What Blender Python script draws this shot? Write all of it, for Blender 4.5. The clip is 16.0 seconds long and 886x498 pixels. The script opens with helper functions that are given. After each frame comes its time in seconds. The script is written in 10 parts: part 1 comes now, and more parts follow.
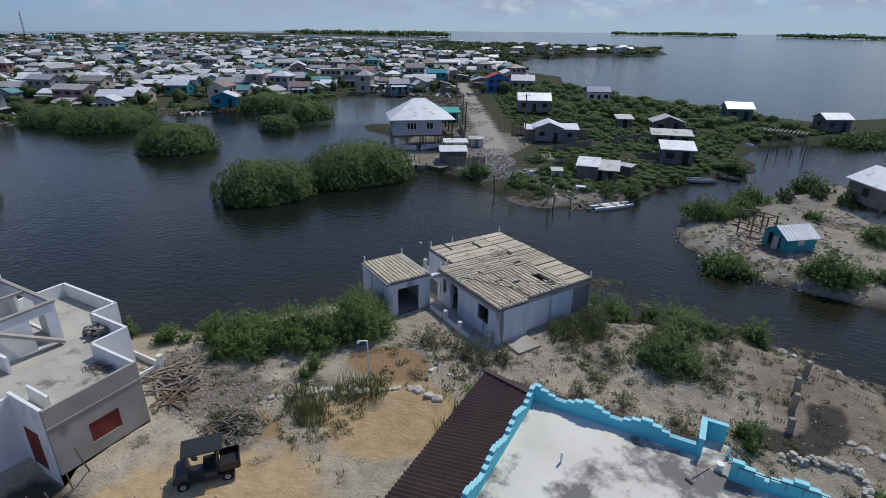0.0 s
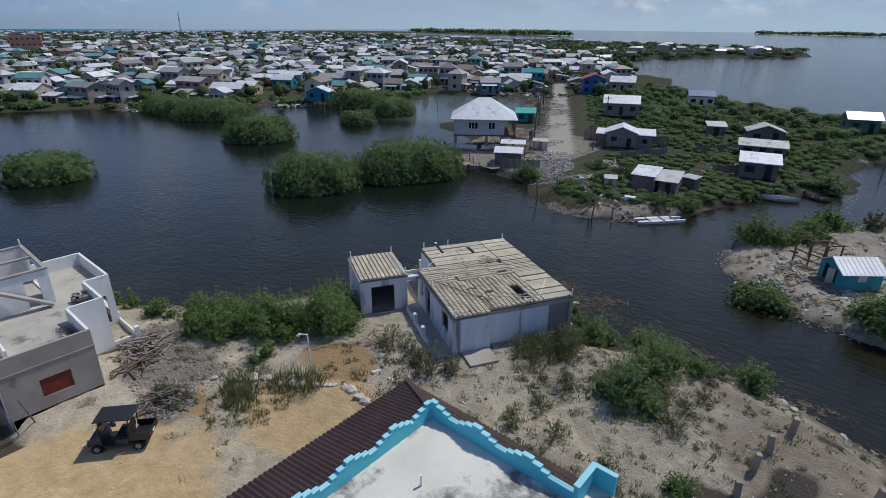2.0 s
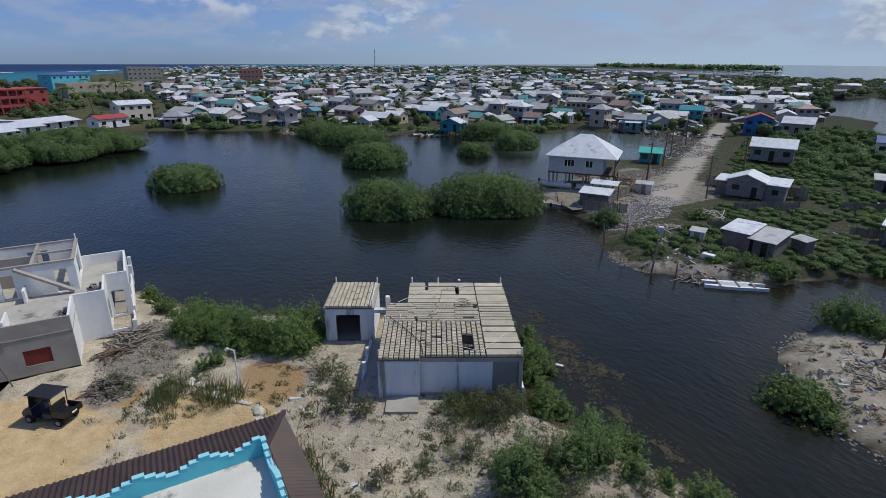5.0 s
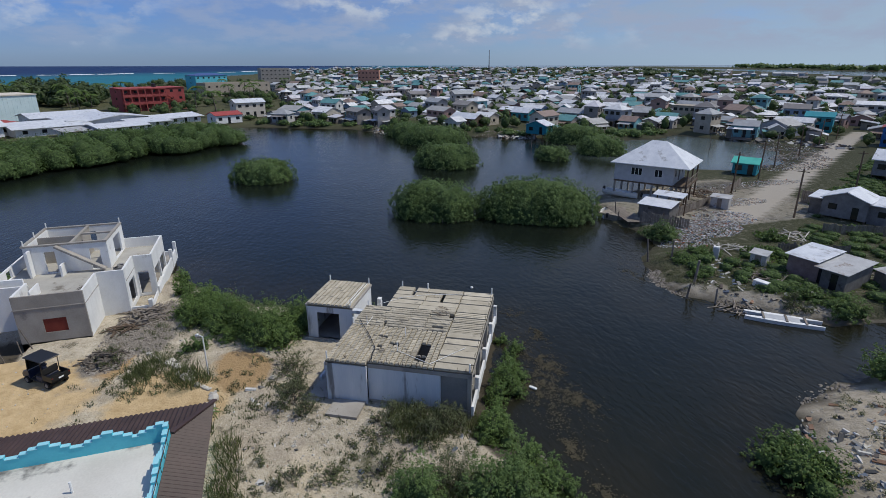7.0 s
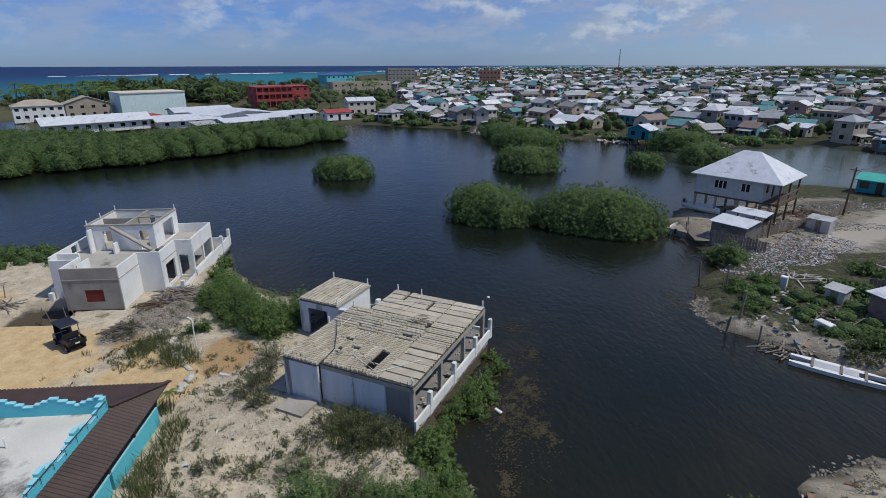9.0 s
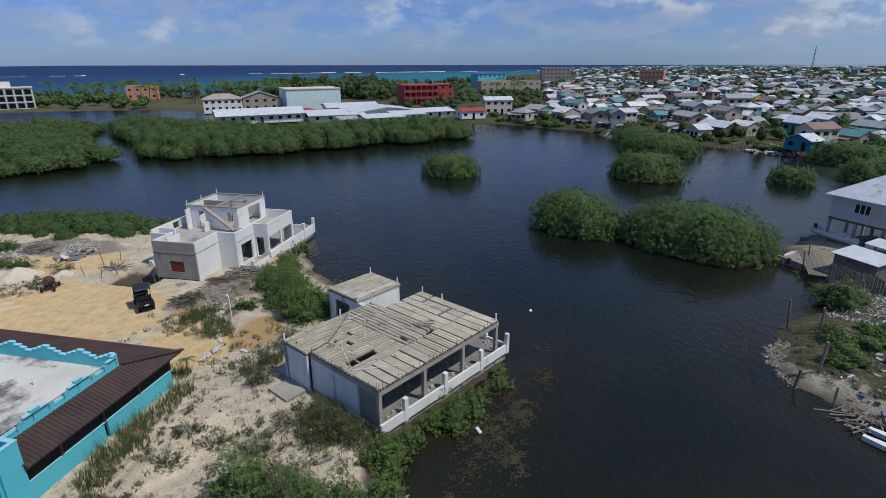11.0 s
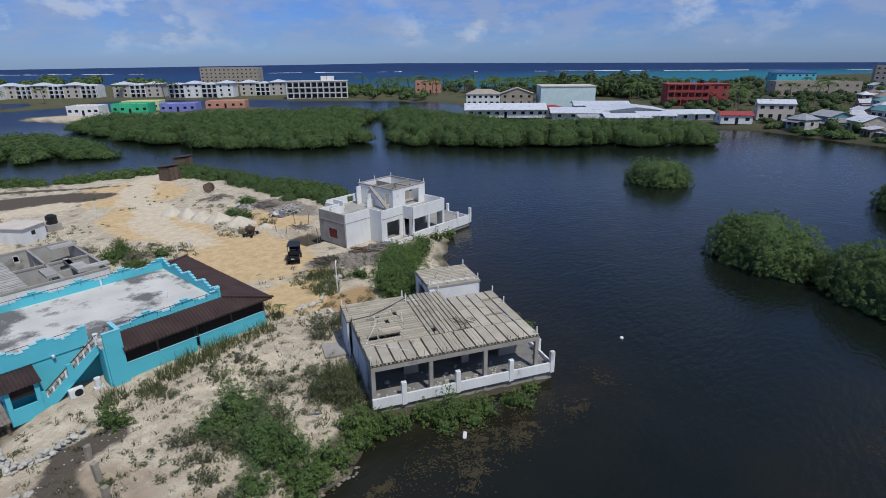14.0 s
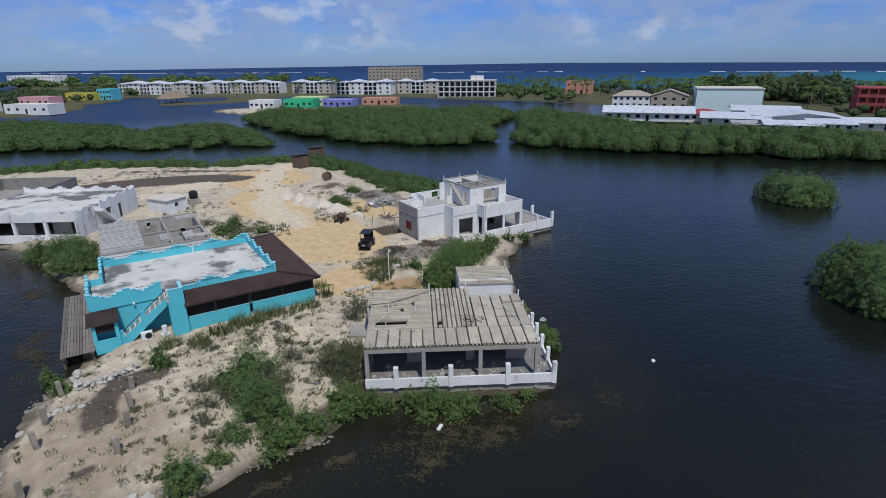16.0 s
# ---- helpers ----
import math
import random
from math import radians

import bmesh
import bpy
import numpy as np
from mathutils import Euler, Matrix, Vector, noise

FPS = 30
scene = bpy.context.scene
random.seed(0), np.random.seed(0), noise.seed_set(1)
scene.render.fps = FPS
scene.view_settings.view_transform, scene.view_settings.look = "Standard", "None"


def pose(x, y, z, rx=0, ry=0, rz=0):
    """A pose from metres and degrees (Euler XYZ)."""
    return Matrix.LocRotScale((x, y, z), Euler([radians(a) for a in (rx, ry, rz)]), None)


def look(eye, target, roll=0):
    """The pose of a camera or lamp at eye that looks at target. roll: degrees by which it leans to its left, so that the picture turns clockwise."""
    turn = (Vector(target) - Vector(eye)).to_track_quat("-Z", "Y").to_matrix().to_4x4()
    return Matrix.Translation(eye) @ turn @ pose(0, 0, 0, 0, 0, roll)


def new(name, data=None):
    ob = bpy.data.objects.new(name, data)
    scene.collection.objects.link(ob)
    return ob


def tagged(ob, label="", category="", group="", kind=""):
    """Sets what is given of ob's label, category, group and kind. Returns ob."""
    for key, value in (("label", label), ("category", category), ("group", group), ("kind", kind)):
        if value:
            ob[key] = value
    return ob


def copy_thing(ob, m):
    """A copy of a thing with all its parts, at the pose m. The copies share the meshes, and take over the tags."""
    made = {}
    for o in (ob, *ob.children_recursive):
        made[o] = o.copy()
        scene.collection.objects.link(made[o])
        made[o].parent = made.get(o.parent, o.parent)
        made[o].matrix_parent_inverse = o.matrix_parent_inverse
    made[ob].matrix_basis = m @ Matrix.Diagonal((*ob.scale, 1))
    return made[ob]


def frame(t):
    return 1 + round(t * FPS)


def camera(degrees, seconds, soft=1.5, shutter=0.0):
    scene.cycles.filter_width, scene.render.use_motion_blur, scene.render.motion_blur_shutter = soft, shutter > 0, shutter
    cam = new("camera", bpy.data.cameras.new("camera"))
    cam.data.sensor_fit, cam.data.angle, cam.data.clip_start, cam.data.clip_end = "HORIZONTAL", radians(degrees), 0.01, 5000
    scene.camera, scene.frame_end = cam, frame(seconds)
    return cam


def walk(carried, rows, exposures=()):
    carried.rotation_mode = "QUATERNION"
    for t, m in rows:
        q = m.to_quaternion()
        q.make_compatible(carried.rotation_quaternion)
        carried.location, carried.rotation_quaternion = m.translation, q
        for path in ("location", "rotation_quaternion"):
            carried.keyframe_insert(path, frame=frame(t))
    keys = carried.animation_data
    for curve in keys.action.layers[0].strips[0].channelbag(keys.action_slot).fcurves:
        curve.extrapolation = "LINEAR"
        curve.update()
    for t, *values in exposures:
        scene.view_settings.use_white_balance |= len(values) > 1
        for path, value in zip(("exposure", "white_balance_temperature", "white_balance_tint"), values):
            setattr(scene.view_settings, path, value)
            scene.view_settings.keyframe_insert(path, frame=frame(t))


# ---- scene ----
cam = camera(79.0, 16.0, soft=0.85)
METRES, EYE, TILT, LEAN, TURN = 75.76, 20.0, 0.0, 0.0, 28.4
ROWS = [
    (0.0, 0.0, 0.0, 0.0, 0.18, -22.41, -0.42),
    (0.5, 0.031, 0.0041, -0.0003, 3.15, -22.47, -0.45),
    (1.0, 0.0619, 0.0097, -0.0004, 6.37, -22.51, -0.44),
    (1.5, 0.0928, 0.0171, -0.0007, 9.54, -22.55, -0.43),
    (2.0, 0.1233, 0.0262, -0.0002, 12.51, -22.61, -0.45),
    (2.5, 0.1534, 0.037, -0.0003, 15.55, -22.4, -0.45),
    (3.0, 0.1831, 0.0501, -0.0005, 18.46, -21.66, -0.43),
    (3.5, 0.2114, 0.0647, -0.0004, 21.38, -20.91, -0.4),
    (4.0, 0.2379, 0.081, -0.0002, 24.99, -20.19, -0.37),
    (6.5, 0.3567, 0.1805, -0.0005, 40.12, -19.4, -0.1),
    (7.0, 0.3769, 0.2045, -0.0003, 43.62, -19.39, -0.07),
    (7.5, 0.3963, 0.23, 0.0005, 46.75, -19.41, -0.04),
    (8.0, 0.4139, 0.2564, 0.0012, 49.75, -19.42, -0.01),
    (8.5, 0.4297, 0.2841, 0.0007, 53.27, -19.41, 0.05),
    (11.0, 0.4833, 0.4295, 0.0022, 73.6, -19.46, 0.19),
    (11.5, 0.4892, 0.4598, 0.0024, 78.31, -19.49, 0.19),
    (12.0, 0.4934, 0.4909, 0.0019, 83.51, -19.5, 0.24),
    (12.5, 0.4957, 0.5223, 0.0014, 88.75, -19.51, 0.33),
    (13.0, 0.4961, 0.5534, 0.0006, 93.59, -19.52, 0.38),
    (13.5, 0.4946, 0.5846, 0.0004, 98.02, -19.52, 0.46),
    (14.0, 0.4915, 0.6153, 0.0005, 102.57, -19.52, 0.49),
    (14.5, 0.4862, 0.6454, 0.0006, 106.96, -19.49, 0.54),
    (15.0, 0.4793, 0.6749, 0.001, 111.33, -19.47, 0.58),
    (15.5, 0.4708, 0.7038, 0.0013, 115.7, -19.45, 0.61),
    (16.0, 0.4606, 0.7331, 0.0011, 119.25, -19.4, 0.61),
]
walk(cam, [(t, pose(0, 0, EYE, TILT, LEAN, TURN) @ pose(METRES * x, METRES * y, METRES * z, 90 + pitch, roll, yaw)) for t, x, y, z, yaw, pitch, roll in ROWS],
     [(0.0, 0.11, 6500, 7), (4.0, 0.11, 6500, 7), (8.0, 0.07, 6500, 7), (11.0, 0.08, 6480, 7), (16.0, 0.05, 6200, 9)])

# ---- world and light ----
SUN_AZ, SUN_EL = 12.0, 58.0   # azimuth from +y towards +x, elevation
world = bpy.data.worlds.new("sky")
scene.world = world
world.use_nodes = True
wn, wl = world.node_tree.nodes, world.node_tree.links
wn.clear()
w_out = wn.new("ShaderNodeOutputWorld")
w_bg = wn.new("ShaderNodeBackground")
w_bg.inputs["Strength"].default_value = 0.105
w_sky = wn.new("ShaderNodeTexSky")
w_sky.sky_type = "NISHITA"
w_sky.sun_disc = False
w_sky.sun_elevation = radians(SUN_EL)
w_sky.sun_rotation = radians(SUN_AZ)
w_sky.dust_density = 0.25
w_sky.ozone_density = 3.0
w_sky.altitude = 0
w_co = wn.new("ShaderNodeTexCoord")
w_sep = wn.new("ShaderNodeSeparateXYZ")
wl.new(w_co.outputs["Generated"], w_sep.inputs["Vector"])


def sky_ramp(src, *stops):
    r = wn.new("ShaderNodeValToRGB")
    e = r.color_ramp.elements
    while len(e) < len(stops):
        e.new(0.5)
    for i, (p, c) in enumerate(stops):
        e[i].position, e[i].color = p, ((*c, 1) if isinstance(c, tuple) else (c, c, c, 1))
    wl.new(src, r.inputs["Fac"])
    return r.outputs["Color"]


def sky_noise(scale, stretch, detail, rough, shift=0.0):
    mp = wn.new("ShaderNodeMapping")
    mp.inputs["Scale"].default_value = (1.0, 1.0, stretch)
    mp.inputs["Location"].default_value = (shift, shift, 0.0)
    wl.new(w_co.outputs["Generated"], mp.inputs["Vector"])
    t = wn.new("ShaderNodeTexNoise")
    t.inputs["Scale"].default_value, t.inputs["Detail"].default_value, t.inputs["Roughness"].default_value = scale, detail, rough
    wl.new(mp.outputs["Vector"], t.inputs["Vector"])
    return t.outputs["Fac"]


def sky_mix(f, a, b, blend="MIX"):
    x = wn.new("ShaderNodeMix")
    x.data_type, x.blend_type = "RGBA", blend
    for key, v in (("Factor", f), ("A", a), ("B", b)):
        if isinstance(v, tuple):
            x.inputs[key].default_value = (*v, 1)
        elif isinstance(v, float):
            x.inputs[key].default_value = v
        else:
            wl.new(v, x.inputs[key])
    return x.outputs["Result"]


def sky_times(a, b):
    x = wn.new("ShaderNodeMath")
    x.operation = "MULTIPLY"
    wl.new(a, x.inputs[0])
    if isinstance(b, float):
        x.inputs[1].default_value = b
    else:
        wl.new(b, x.inputs[1])
    return x.outputs[0]


blue = sky_mix(1.0, w_sky.outputs["Color"], sky_ramp(w_sep.outputs["Z"], (0.0, (0.31, 0.46, 0.90)), (0.07, (0.27, 0.43, 0.90)), (0.3, (0.40, 0.56, 0.95)), (1.0, (0.58, 0.72, 1.0))), "MULTIPLY")
veil = sky_ramp(sky_noise(5.5, 4.0, 9, 0.62), (0.34, 0.0), (0.58, 0.9))
veil = sky_times(veil, sky_ramp(w_sep.outputs["Z"], (0.0, 0.3), (0.04, 1.0), (0.22, 0.9), (0.55, 0.3)))
veil = sky_times(veil, sky_ramp(w_sep.outputs["Y"], (0.0, 0.42), (0.5, 1.0)))
band = sky_times(sky_ramp(sky_noise(11.0, 3.2, 9, 0.6, 5.0), (0.43, 0.0), (0.60, 0.85)), sky_ramp(w_sep.outputs["Z"], (0.006, 0.0), (0.035, 1.0), (0.2, 1.0), (0.45, 0.25)))
band = sky_times(band, sky_ramp(w_sep.outputs["Y"], (0.0, 0.6), (0.5, 1.0)))
haze = sky_times(sky_ramp(w_sep.outputs["Y"], (0.1, 0.0), (0.85, 0.85)), sky_ramp(w_sep.outputs["Z"], (0.0, 1.0), (0.14, 0.62), (0.5, 0.08)))
puff = sky_times(sky_ramp(sky_noise(15.0, 1.9, 9, 0.56, 3.0), (0.50, 0.0), (0.62, 1.0)), sky_ramp(sky_noise(3.4, 1.6, 3, 0.5, 7.0), (0.42, 0.0), (0.55, 1.0)))
puff = sky_times(puff, sky_ramp(w_sep.outputs["Z"], (0.008, 0.0), (0.03, 0.8)))
puff = sky_times(puff, sky_ramp(w_sep.outputs["Y"], (0.0, 0.65), (0.4, 1.0)))
clouds = sky_mix(veil, blue, (2.1, 2.75, 4.3))
clouds = sky_mix(haze, clouds, (3.3, 4.3, 5.5))
clouds = sky_mix(band, clouds, (2.9, 3.4, 4.7))
clouds = sky_mix(puff, clouds, (5.0, 5.4, 6.1))
wl.new(clouds, w_bg.inputs["Color"])
wl.new(w_bg.outputs["Background"], w_out.inputs["Surface"])

sun = new("sun", bpy.data.lights.new("sun", "SUN"))
sun.data.energy, sun.data.angle, sun.data.color = 2.65, radians(0.6), (1.0, 0.95, 0.87)
_az, _el = radians(SUN_AZ), radians(SUN_EL)
SUN_DIR = Vector((math.sin(_az) * math.cos(_el), math.cos(_az) * math.cos(_el), math.sin(_el)))
sun.matrix_world = look(SUN_DIR * 300, (0, 0, 0))

# ---- helpers ----
def mesh_object(name, verts, faces, material=None, smooth=False):
    me = bpy.data.meshes.new(name)
    me.from_pydata(verts, [], faces)
    if material:
        me.materials.append(material)
    if smooth:
        me.polygons.foreach_set("use_smooth", [True] * len(me.polygons))
    return new(name, me)


def quads_mesh(name, co, material):
    """A mesh of loose quads from an array of shape (n, 4, 3)."""
    n = len(co)
    me = bpy.data.meshes.new(name)
    me.vertices.add(n * 4)
    me.vertices.foreach_set("co", np.ascontiguousarray(co, dtype=np.float32).ravel())
    me.loops.add(n * 4)
    me.loops.foreach_set("vertex_index", np.arange(n * 4, dtype=np.int32))
    me.polygons.add(n)
    me.polygons.foreach_set("loop_start", np.arange(0, n * 4, 4, dtype=np.int32))
    me.polygons.foreach_set("loop_total", np.full(n, 4, dtype=np.int32))
    me.update(calc_edges=True)
    me.materials.append(material)
    return me


def thing(name, label, category, m=None, group="", kind=""):
    ob = new(name)
    ob.empty_display_size = 0.3
    if m is not None:
        ob.matrix_world = m
    return tagged(ob, label, category, group, kind)


def part(name, bm, material, parent=None, label="", smooth=False, kind=""):
    me = bpy.data.meshes.new(name)
    bm.to_mesh(me)
    bm.free()
    if material:
        me.materials.append(material)
    if smooth:
        me.polygons.foreach_set("use_smooth", [True] * len(me.polygons))
    ob = new(name, me)
    if parent is not None:
        ob.parent = parent
    if label:
        ob["label"] = label
    if kind:
        ob["kind"] = kind
    return ob


def piece(name, mesh, parent, m=None):
    ob = new(name, mesh)
    ob.parent = parent
    if m is not None:
        ob.matrix_basis = m
    return ob


BOXF = ((0, 3, 2, 1), (4, 5, 6, 7), (0, 1, 5, 4), (1, 2, 6, 5), (2, 3, 7, 6), (3, 0, 4, 7))


def box(bm, x0, x1, y0, y1, z0, z1, m=None, taper=0.0):
    t = taper
    co = ((x0, y0, z0), (x1, y0, z0), (x1, y1, z0), (x0, y1, z0),
          (x0 + t, y0 + t, z1), (x1 - t, y0 + t, z1), (x1 - t, y1 - t, z1), (x0 + t, y1 - t, z1))
    vs = [bm.verts.new(m @ Vector(c) if m else c) for c in co]
    for f in BOXF:
        bm.faces.new([vs[i] for i in f])
    return bm


def one_box(x0, x1, y0, y1, z0, z1, m=None, bevel=0.0):
    bm = box(bmesh.new(), x0, x1, y0, y1, z0, z1, m)
    if bevel:
        bmesh.ops.bevel(bm, geom=bm.edges[:], offset=bevel, segments=1, affect="EDGES")
    return bm


def rod(bm, a, b, r0, r1=None, n=7):
    r1 = r0 if r1 is None else r1
    a, b = Vector(a), Vector(b)
    d = (b - a).normalized()
    s = d.orthogonal().normalized()
    t = d.cross(s)
    ring = []
    for p, r in ((a, r0), (b, r1)):
        ring.append([bm.verts.new(p + (s * math.cos(6.28319 * i / n) + t * math.sin(6.28319 * i / n)) * r) for i in range(n)])
    for i in range(n):
        j = (i + 1) % n
        bm.faces.new((ring[0][i], ring[0][j], ring[1][j], ring[1][i]))
    bm.faces.new(ring[0][::-1])
    bm.faces.new(ring[1])
    return bm


def beam(bm, a, b, w, h):
    """A square bar from a to b."""
    a, b = Vector(a), Vector(b)
    d = (b - a).normalized()
    s = d.cross(Vector((0, 0, 1)))
    s = s.normalized() if s.length > 1e-4 else Vector((1, 0, 0))
    u = s.cross(d)
    vs = [bm.verts.new(p + s * sx * w / 2 + u * sz * h / 2) for p in (a, b) for sx, sz in ((-1, -1), (1, -1), (1, 1), (-1, 1))]
    for f in ((3, 2, 1, 0), (4, 5, 6, 7), (0, 1, 5, 4), (1, 2, 6, 5), (2, 3, 7, 6), (3, 0, 4, 7)):
        bm.faces.new([vs[i] for i in f])
    return bm


def wall(bm, p0, p1, z0, z1, th=0.15, holes=()):
    """A wall from p0 to p1 (plan), its middle line; holes are (s0, s1, za, zb) along it."""
    p0, p1 = Vector(p0), Vector(p1)
    L = (p1 - p0).length
    ang = math.atan2(p1.y - p0.y, p1.x - p0.x)
    m = Matrix.Translation((p0.x, p0.y, 0)) @ Matrix.Rotation(ang, 4, "Z")
    ss = sorted({0.0, L, *[min(L, max(0.0, c)) for h in holes for c in h[:2]]})
    zs = sorted({z0, z1, *[min(z1, max(z0, c)) for h in holes for c in h[2:4]]})
    solid = lambda i, k: 0 <= i < len(ss) - 1 and 0 <= k < len(zs) - 1 and not any(h[0] < (ss[i] + ss[i + 1]) / 2 < h[1] and h[2] < (zs[k] + zs[k + 1]) / 2 < h[3] for h in holes)
    return cells(bm, ss, zs, solid, th, m)


def cells(bm, ss, zs, solid, th, m):
    """A slab of thickness th out of the cells (i, k) of an upright grid that are solid: one closed, connected shape."""
    made = {}

    def V(i, k, side):
        key = (i, k, side)
        if key not in made:
            made[key] = bm.verts.new(m @ Vector((ss[i], side * th / 2, zs[k])))
        return made[key]
    for i in range(len(ss) - 1):
        for k in range(len(zs) - 1):
            if not solid(i, k):
                continue
            bm.faces.new((V(i, k, -1), V(i + 1, k, -1), V(i + 1, k + 1, -1), V(i, k + 1, -1)))
            bm.faces.new((V(i, k + 1, 1), V(i + 1, k + 1, 1), V(i + 1, k, 1), V(i, k, 1)))
            if not solid(i - 1, k):
                bm.faces.new((V(i, k, 1), V(i, k, -1), V(i, k + 1, -1), V(i, k + 1, 1)))
            if not solid(i + 1, k):
                bm.faces.new((V(i + 1, k, -1), V(i + 1, k, 1), V(i + 1, k + 1, 1), V(i + 1, k + 1, -1)))
            if not solid(i, k - 1):
                bm.faces.new((V(i, k, -1), V(i, k, 1), V(i + 1, k, 1), V(i + 1, k, -1)))
            if not solid(i, k + 1):
                bm.faces.new((V(i, k + 1, 1), V(i, k + 1, -1), V(i + 1, k + 1, -1), V(i + 1, k + 1, 1)))
    return bm


def prism(bm, poly, z0, z1):
    lo = [bm.verts.new((x, y, z0)) for x, y in poly]
    hi = [bm.verts.new((x, y, z1)) for x, y in poly]
    bm.faces.new(lo[::-1])
    bm.faces.new(hi)
    for i in range(len(poly)):
        j = (i + 1) % len(poly)
        bm.faces.new((lo[i], lo[j], hi[j], hi[i]))
    return bm


# ---- materials ----
def material(name, c1, c2, scale=1.5, rough=0.85, bump=0.15, fine=18.0, metal=0.0, vary=0.0, c3=None, c3_at=0.62, dist=0.02, stretch=None, spec=0.3):
    """Two colours mixed by coarse and fine noise, a third as stains, fine relief; vary: brightness by object."""
    m = bpy.data.materials.new(name)
    m.use_nodes = True
    n, l = m.node_tree.nodes, m.node_tree.links
    p = n["Principled BSDF"]
    geo = n.new("ShaderNodeNewGeometry")
    src = geo.outputs["Position"]
    if stretch:
        mp = n.new("ShaderNodeMapping")
        mp.inputs["Scale"].default_value = stretch
        l.new(src, mp.inputs["Vector"])
        src = mp.outputs["Vector"]
    a = n.new("ShaderNodeTexNoise")
    a.inputs["Scale"].default_value, a.inputs["Detail"].default_value = scale, 6
    b = n.new("ShaderNodeTexNoise")
    b.inputs["Scale"].default_value, b.inputs["Detail"].default_value = fine, 4
    l.new(src, a.inputs["Vector"])
    l.new(src, b.inputs["Vector"])
    add = n.new("ShaderNodeMath")
    add.operation = "MULTIPLY_ADD"
    add.inputs[1].default_value = 0.45
    l.new(b.outputs["Fac"], add.inputs[0])
    l.new(a.outputs["Fac"], add.inputs[2])
    rmp = n.new("ShaderNodeMapRange")
    rmp.inputs["From Min"].default_value, rmp.inputs["From Max"].default_value = 0.5, 0.95
    l.new(add.outputs[0], rmp.inputs["Value"])
    mix = n.new("ShaderNodeMix")
    mix.data_type = "RGBA"
    mix.inputs["A"].default_value, mix.inputs["B"].default_value = (*c1, 1), (*c2, 1)
    l.new(rmp.outputs["Result"], mix.inputs["Factor"])
    col = mix.outputs["Result"]
    if c3:
        s = n.new("ShaderNodeTexNoise")
        s.inputs["Scale"].default_value, s.inputs["Detail"].default_value, s.inputs["Roughness"].default_value = scale * 0.6, 8, 0.65
        l.new(src, s.inputs["Vector"])
        sr = n.new("ShaderNodeMapRange")
        sr.inputs["From Min"].default_value, sr.inputs["From Max"].default_value = c3_at, c3_at + 0.08
        l.new(s.outputs["Fac"], sr.inputs["Value"])
        m3 = n.new("ShaderNodeMix")
        m3.data_type = "RGBA"
        m3.inputs["B"].default_value = (*c3, 1)
        l.new(sr.outputs["Result"], m3.inputs["Factor"])
        l.new(col, m3.inputs["A"])
        col = m3.outputs["Result"]
    if vary:
        oi = n.new("ShaderNodeObjectInfo")
        vr = n.new("ShaderNodeMapRange")
        vr.inputs["To Min"].default_value, vr.inputs["To Max"].default_value = 1 - vary, 1 + vary
        l.new(oi.outputs["Random"], vr.inputs["Value"])
        hs = n.new("ShaderNodeHueSaturation")
        l.new(vr.outputs["Result"], hs.inputs["Value"])
        l.new(col, hs.inputs["Color"])
        col = hs.outputs["Color"]
    l.new(col, p.inputs["Base Color"])
    p.inputs["Roughness"].default_value, p.inputs["Metallic"].default_value = rough, metal
    p.inputs["Specular IOR Level"].default_value = spec
    if bump:
        bp = n.new("ShaderNodeBump")
        bp.inputs["Strength"].default_value, bp.inputs["Distance"].default_value = bump, dist
        l.new(b.outputs["Fac"], bp.inputs["Height"])
        l.new(bp.outputs["Normal"], p.inputs["Normal"])
    return m


def palette_material(name, colours, rough=0.8, metal=0.0, scale=0.8, island=False):
    """One of several colours by object, with grime."""
    m = material(name, (0.7, 0.7, 0.7), (1, 1, 1), scale=scale, rough=rough, metal=metal, fine=6.0, bump=0.1)
    n, l = m.node_tree.nodes, m.node_tree.links
    p = n["Principled BSDF"]
    old = p.inputs["Base Color"].links[0].from_socket
    oi = n.new("ShaderNodeNewGeometry") if island else n.new("ShaderNodeObjectInfo")
    r = n.new("ShaderNodeValToRGB")
    r.color_ramp.interpolation = "CONSTANT"
    e = r.color_ramp.elements
    while len(e) < len(colours):
        e.new(0.5)
    for i, c in enumerate(colours):
        e[i].position, e[i].color = i / len(colours), (*c, 1)
    l.new(oi.outputs["Random Per Island" if island else "Random"], r.inputs["Fac"])
    mul = n.new("ShaderNodeMix")
    mul.data_type, mul.blend_type = "RGBA", "MULTIPLY"
    mul.inputs["Factor"].default_value = 1
    l.new(r.outputs["Color"], mul.inputs["A"])
    l.new(old, mul.inputs["B"])
    l.new(mul.outputs["Result"], p.inputs["Base Color"])
    return m


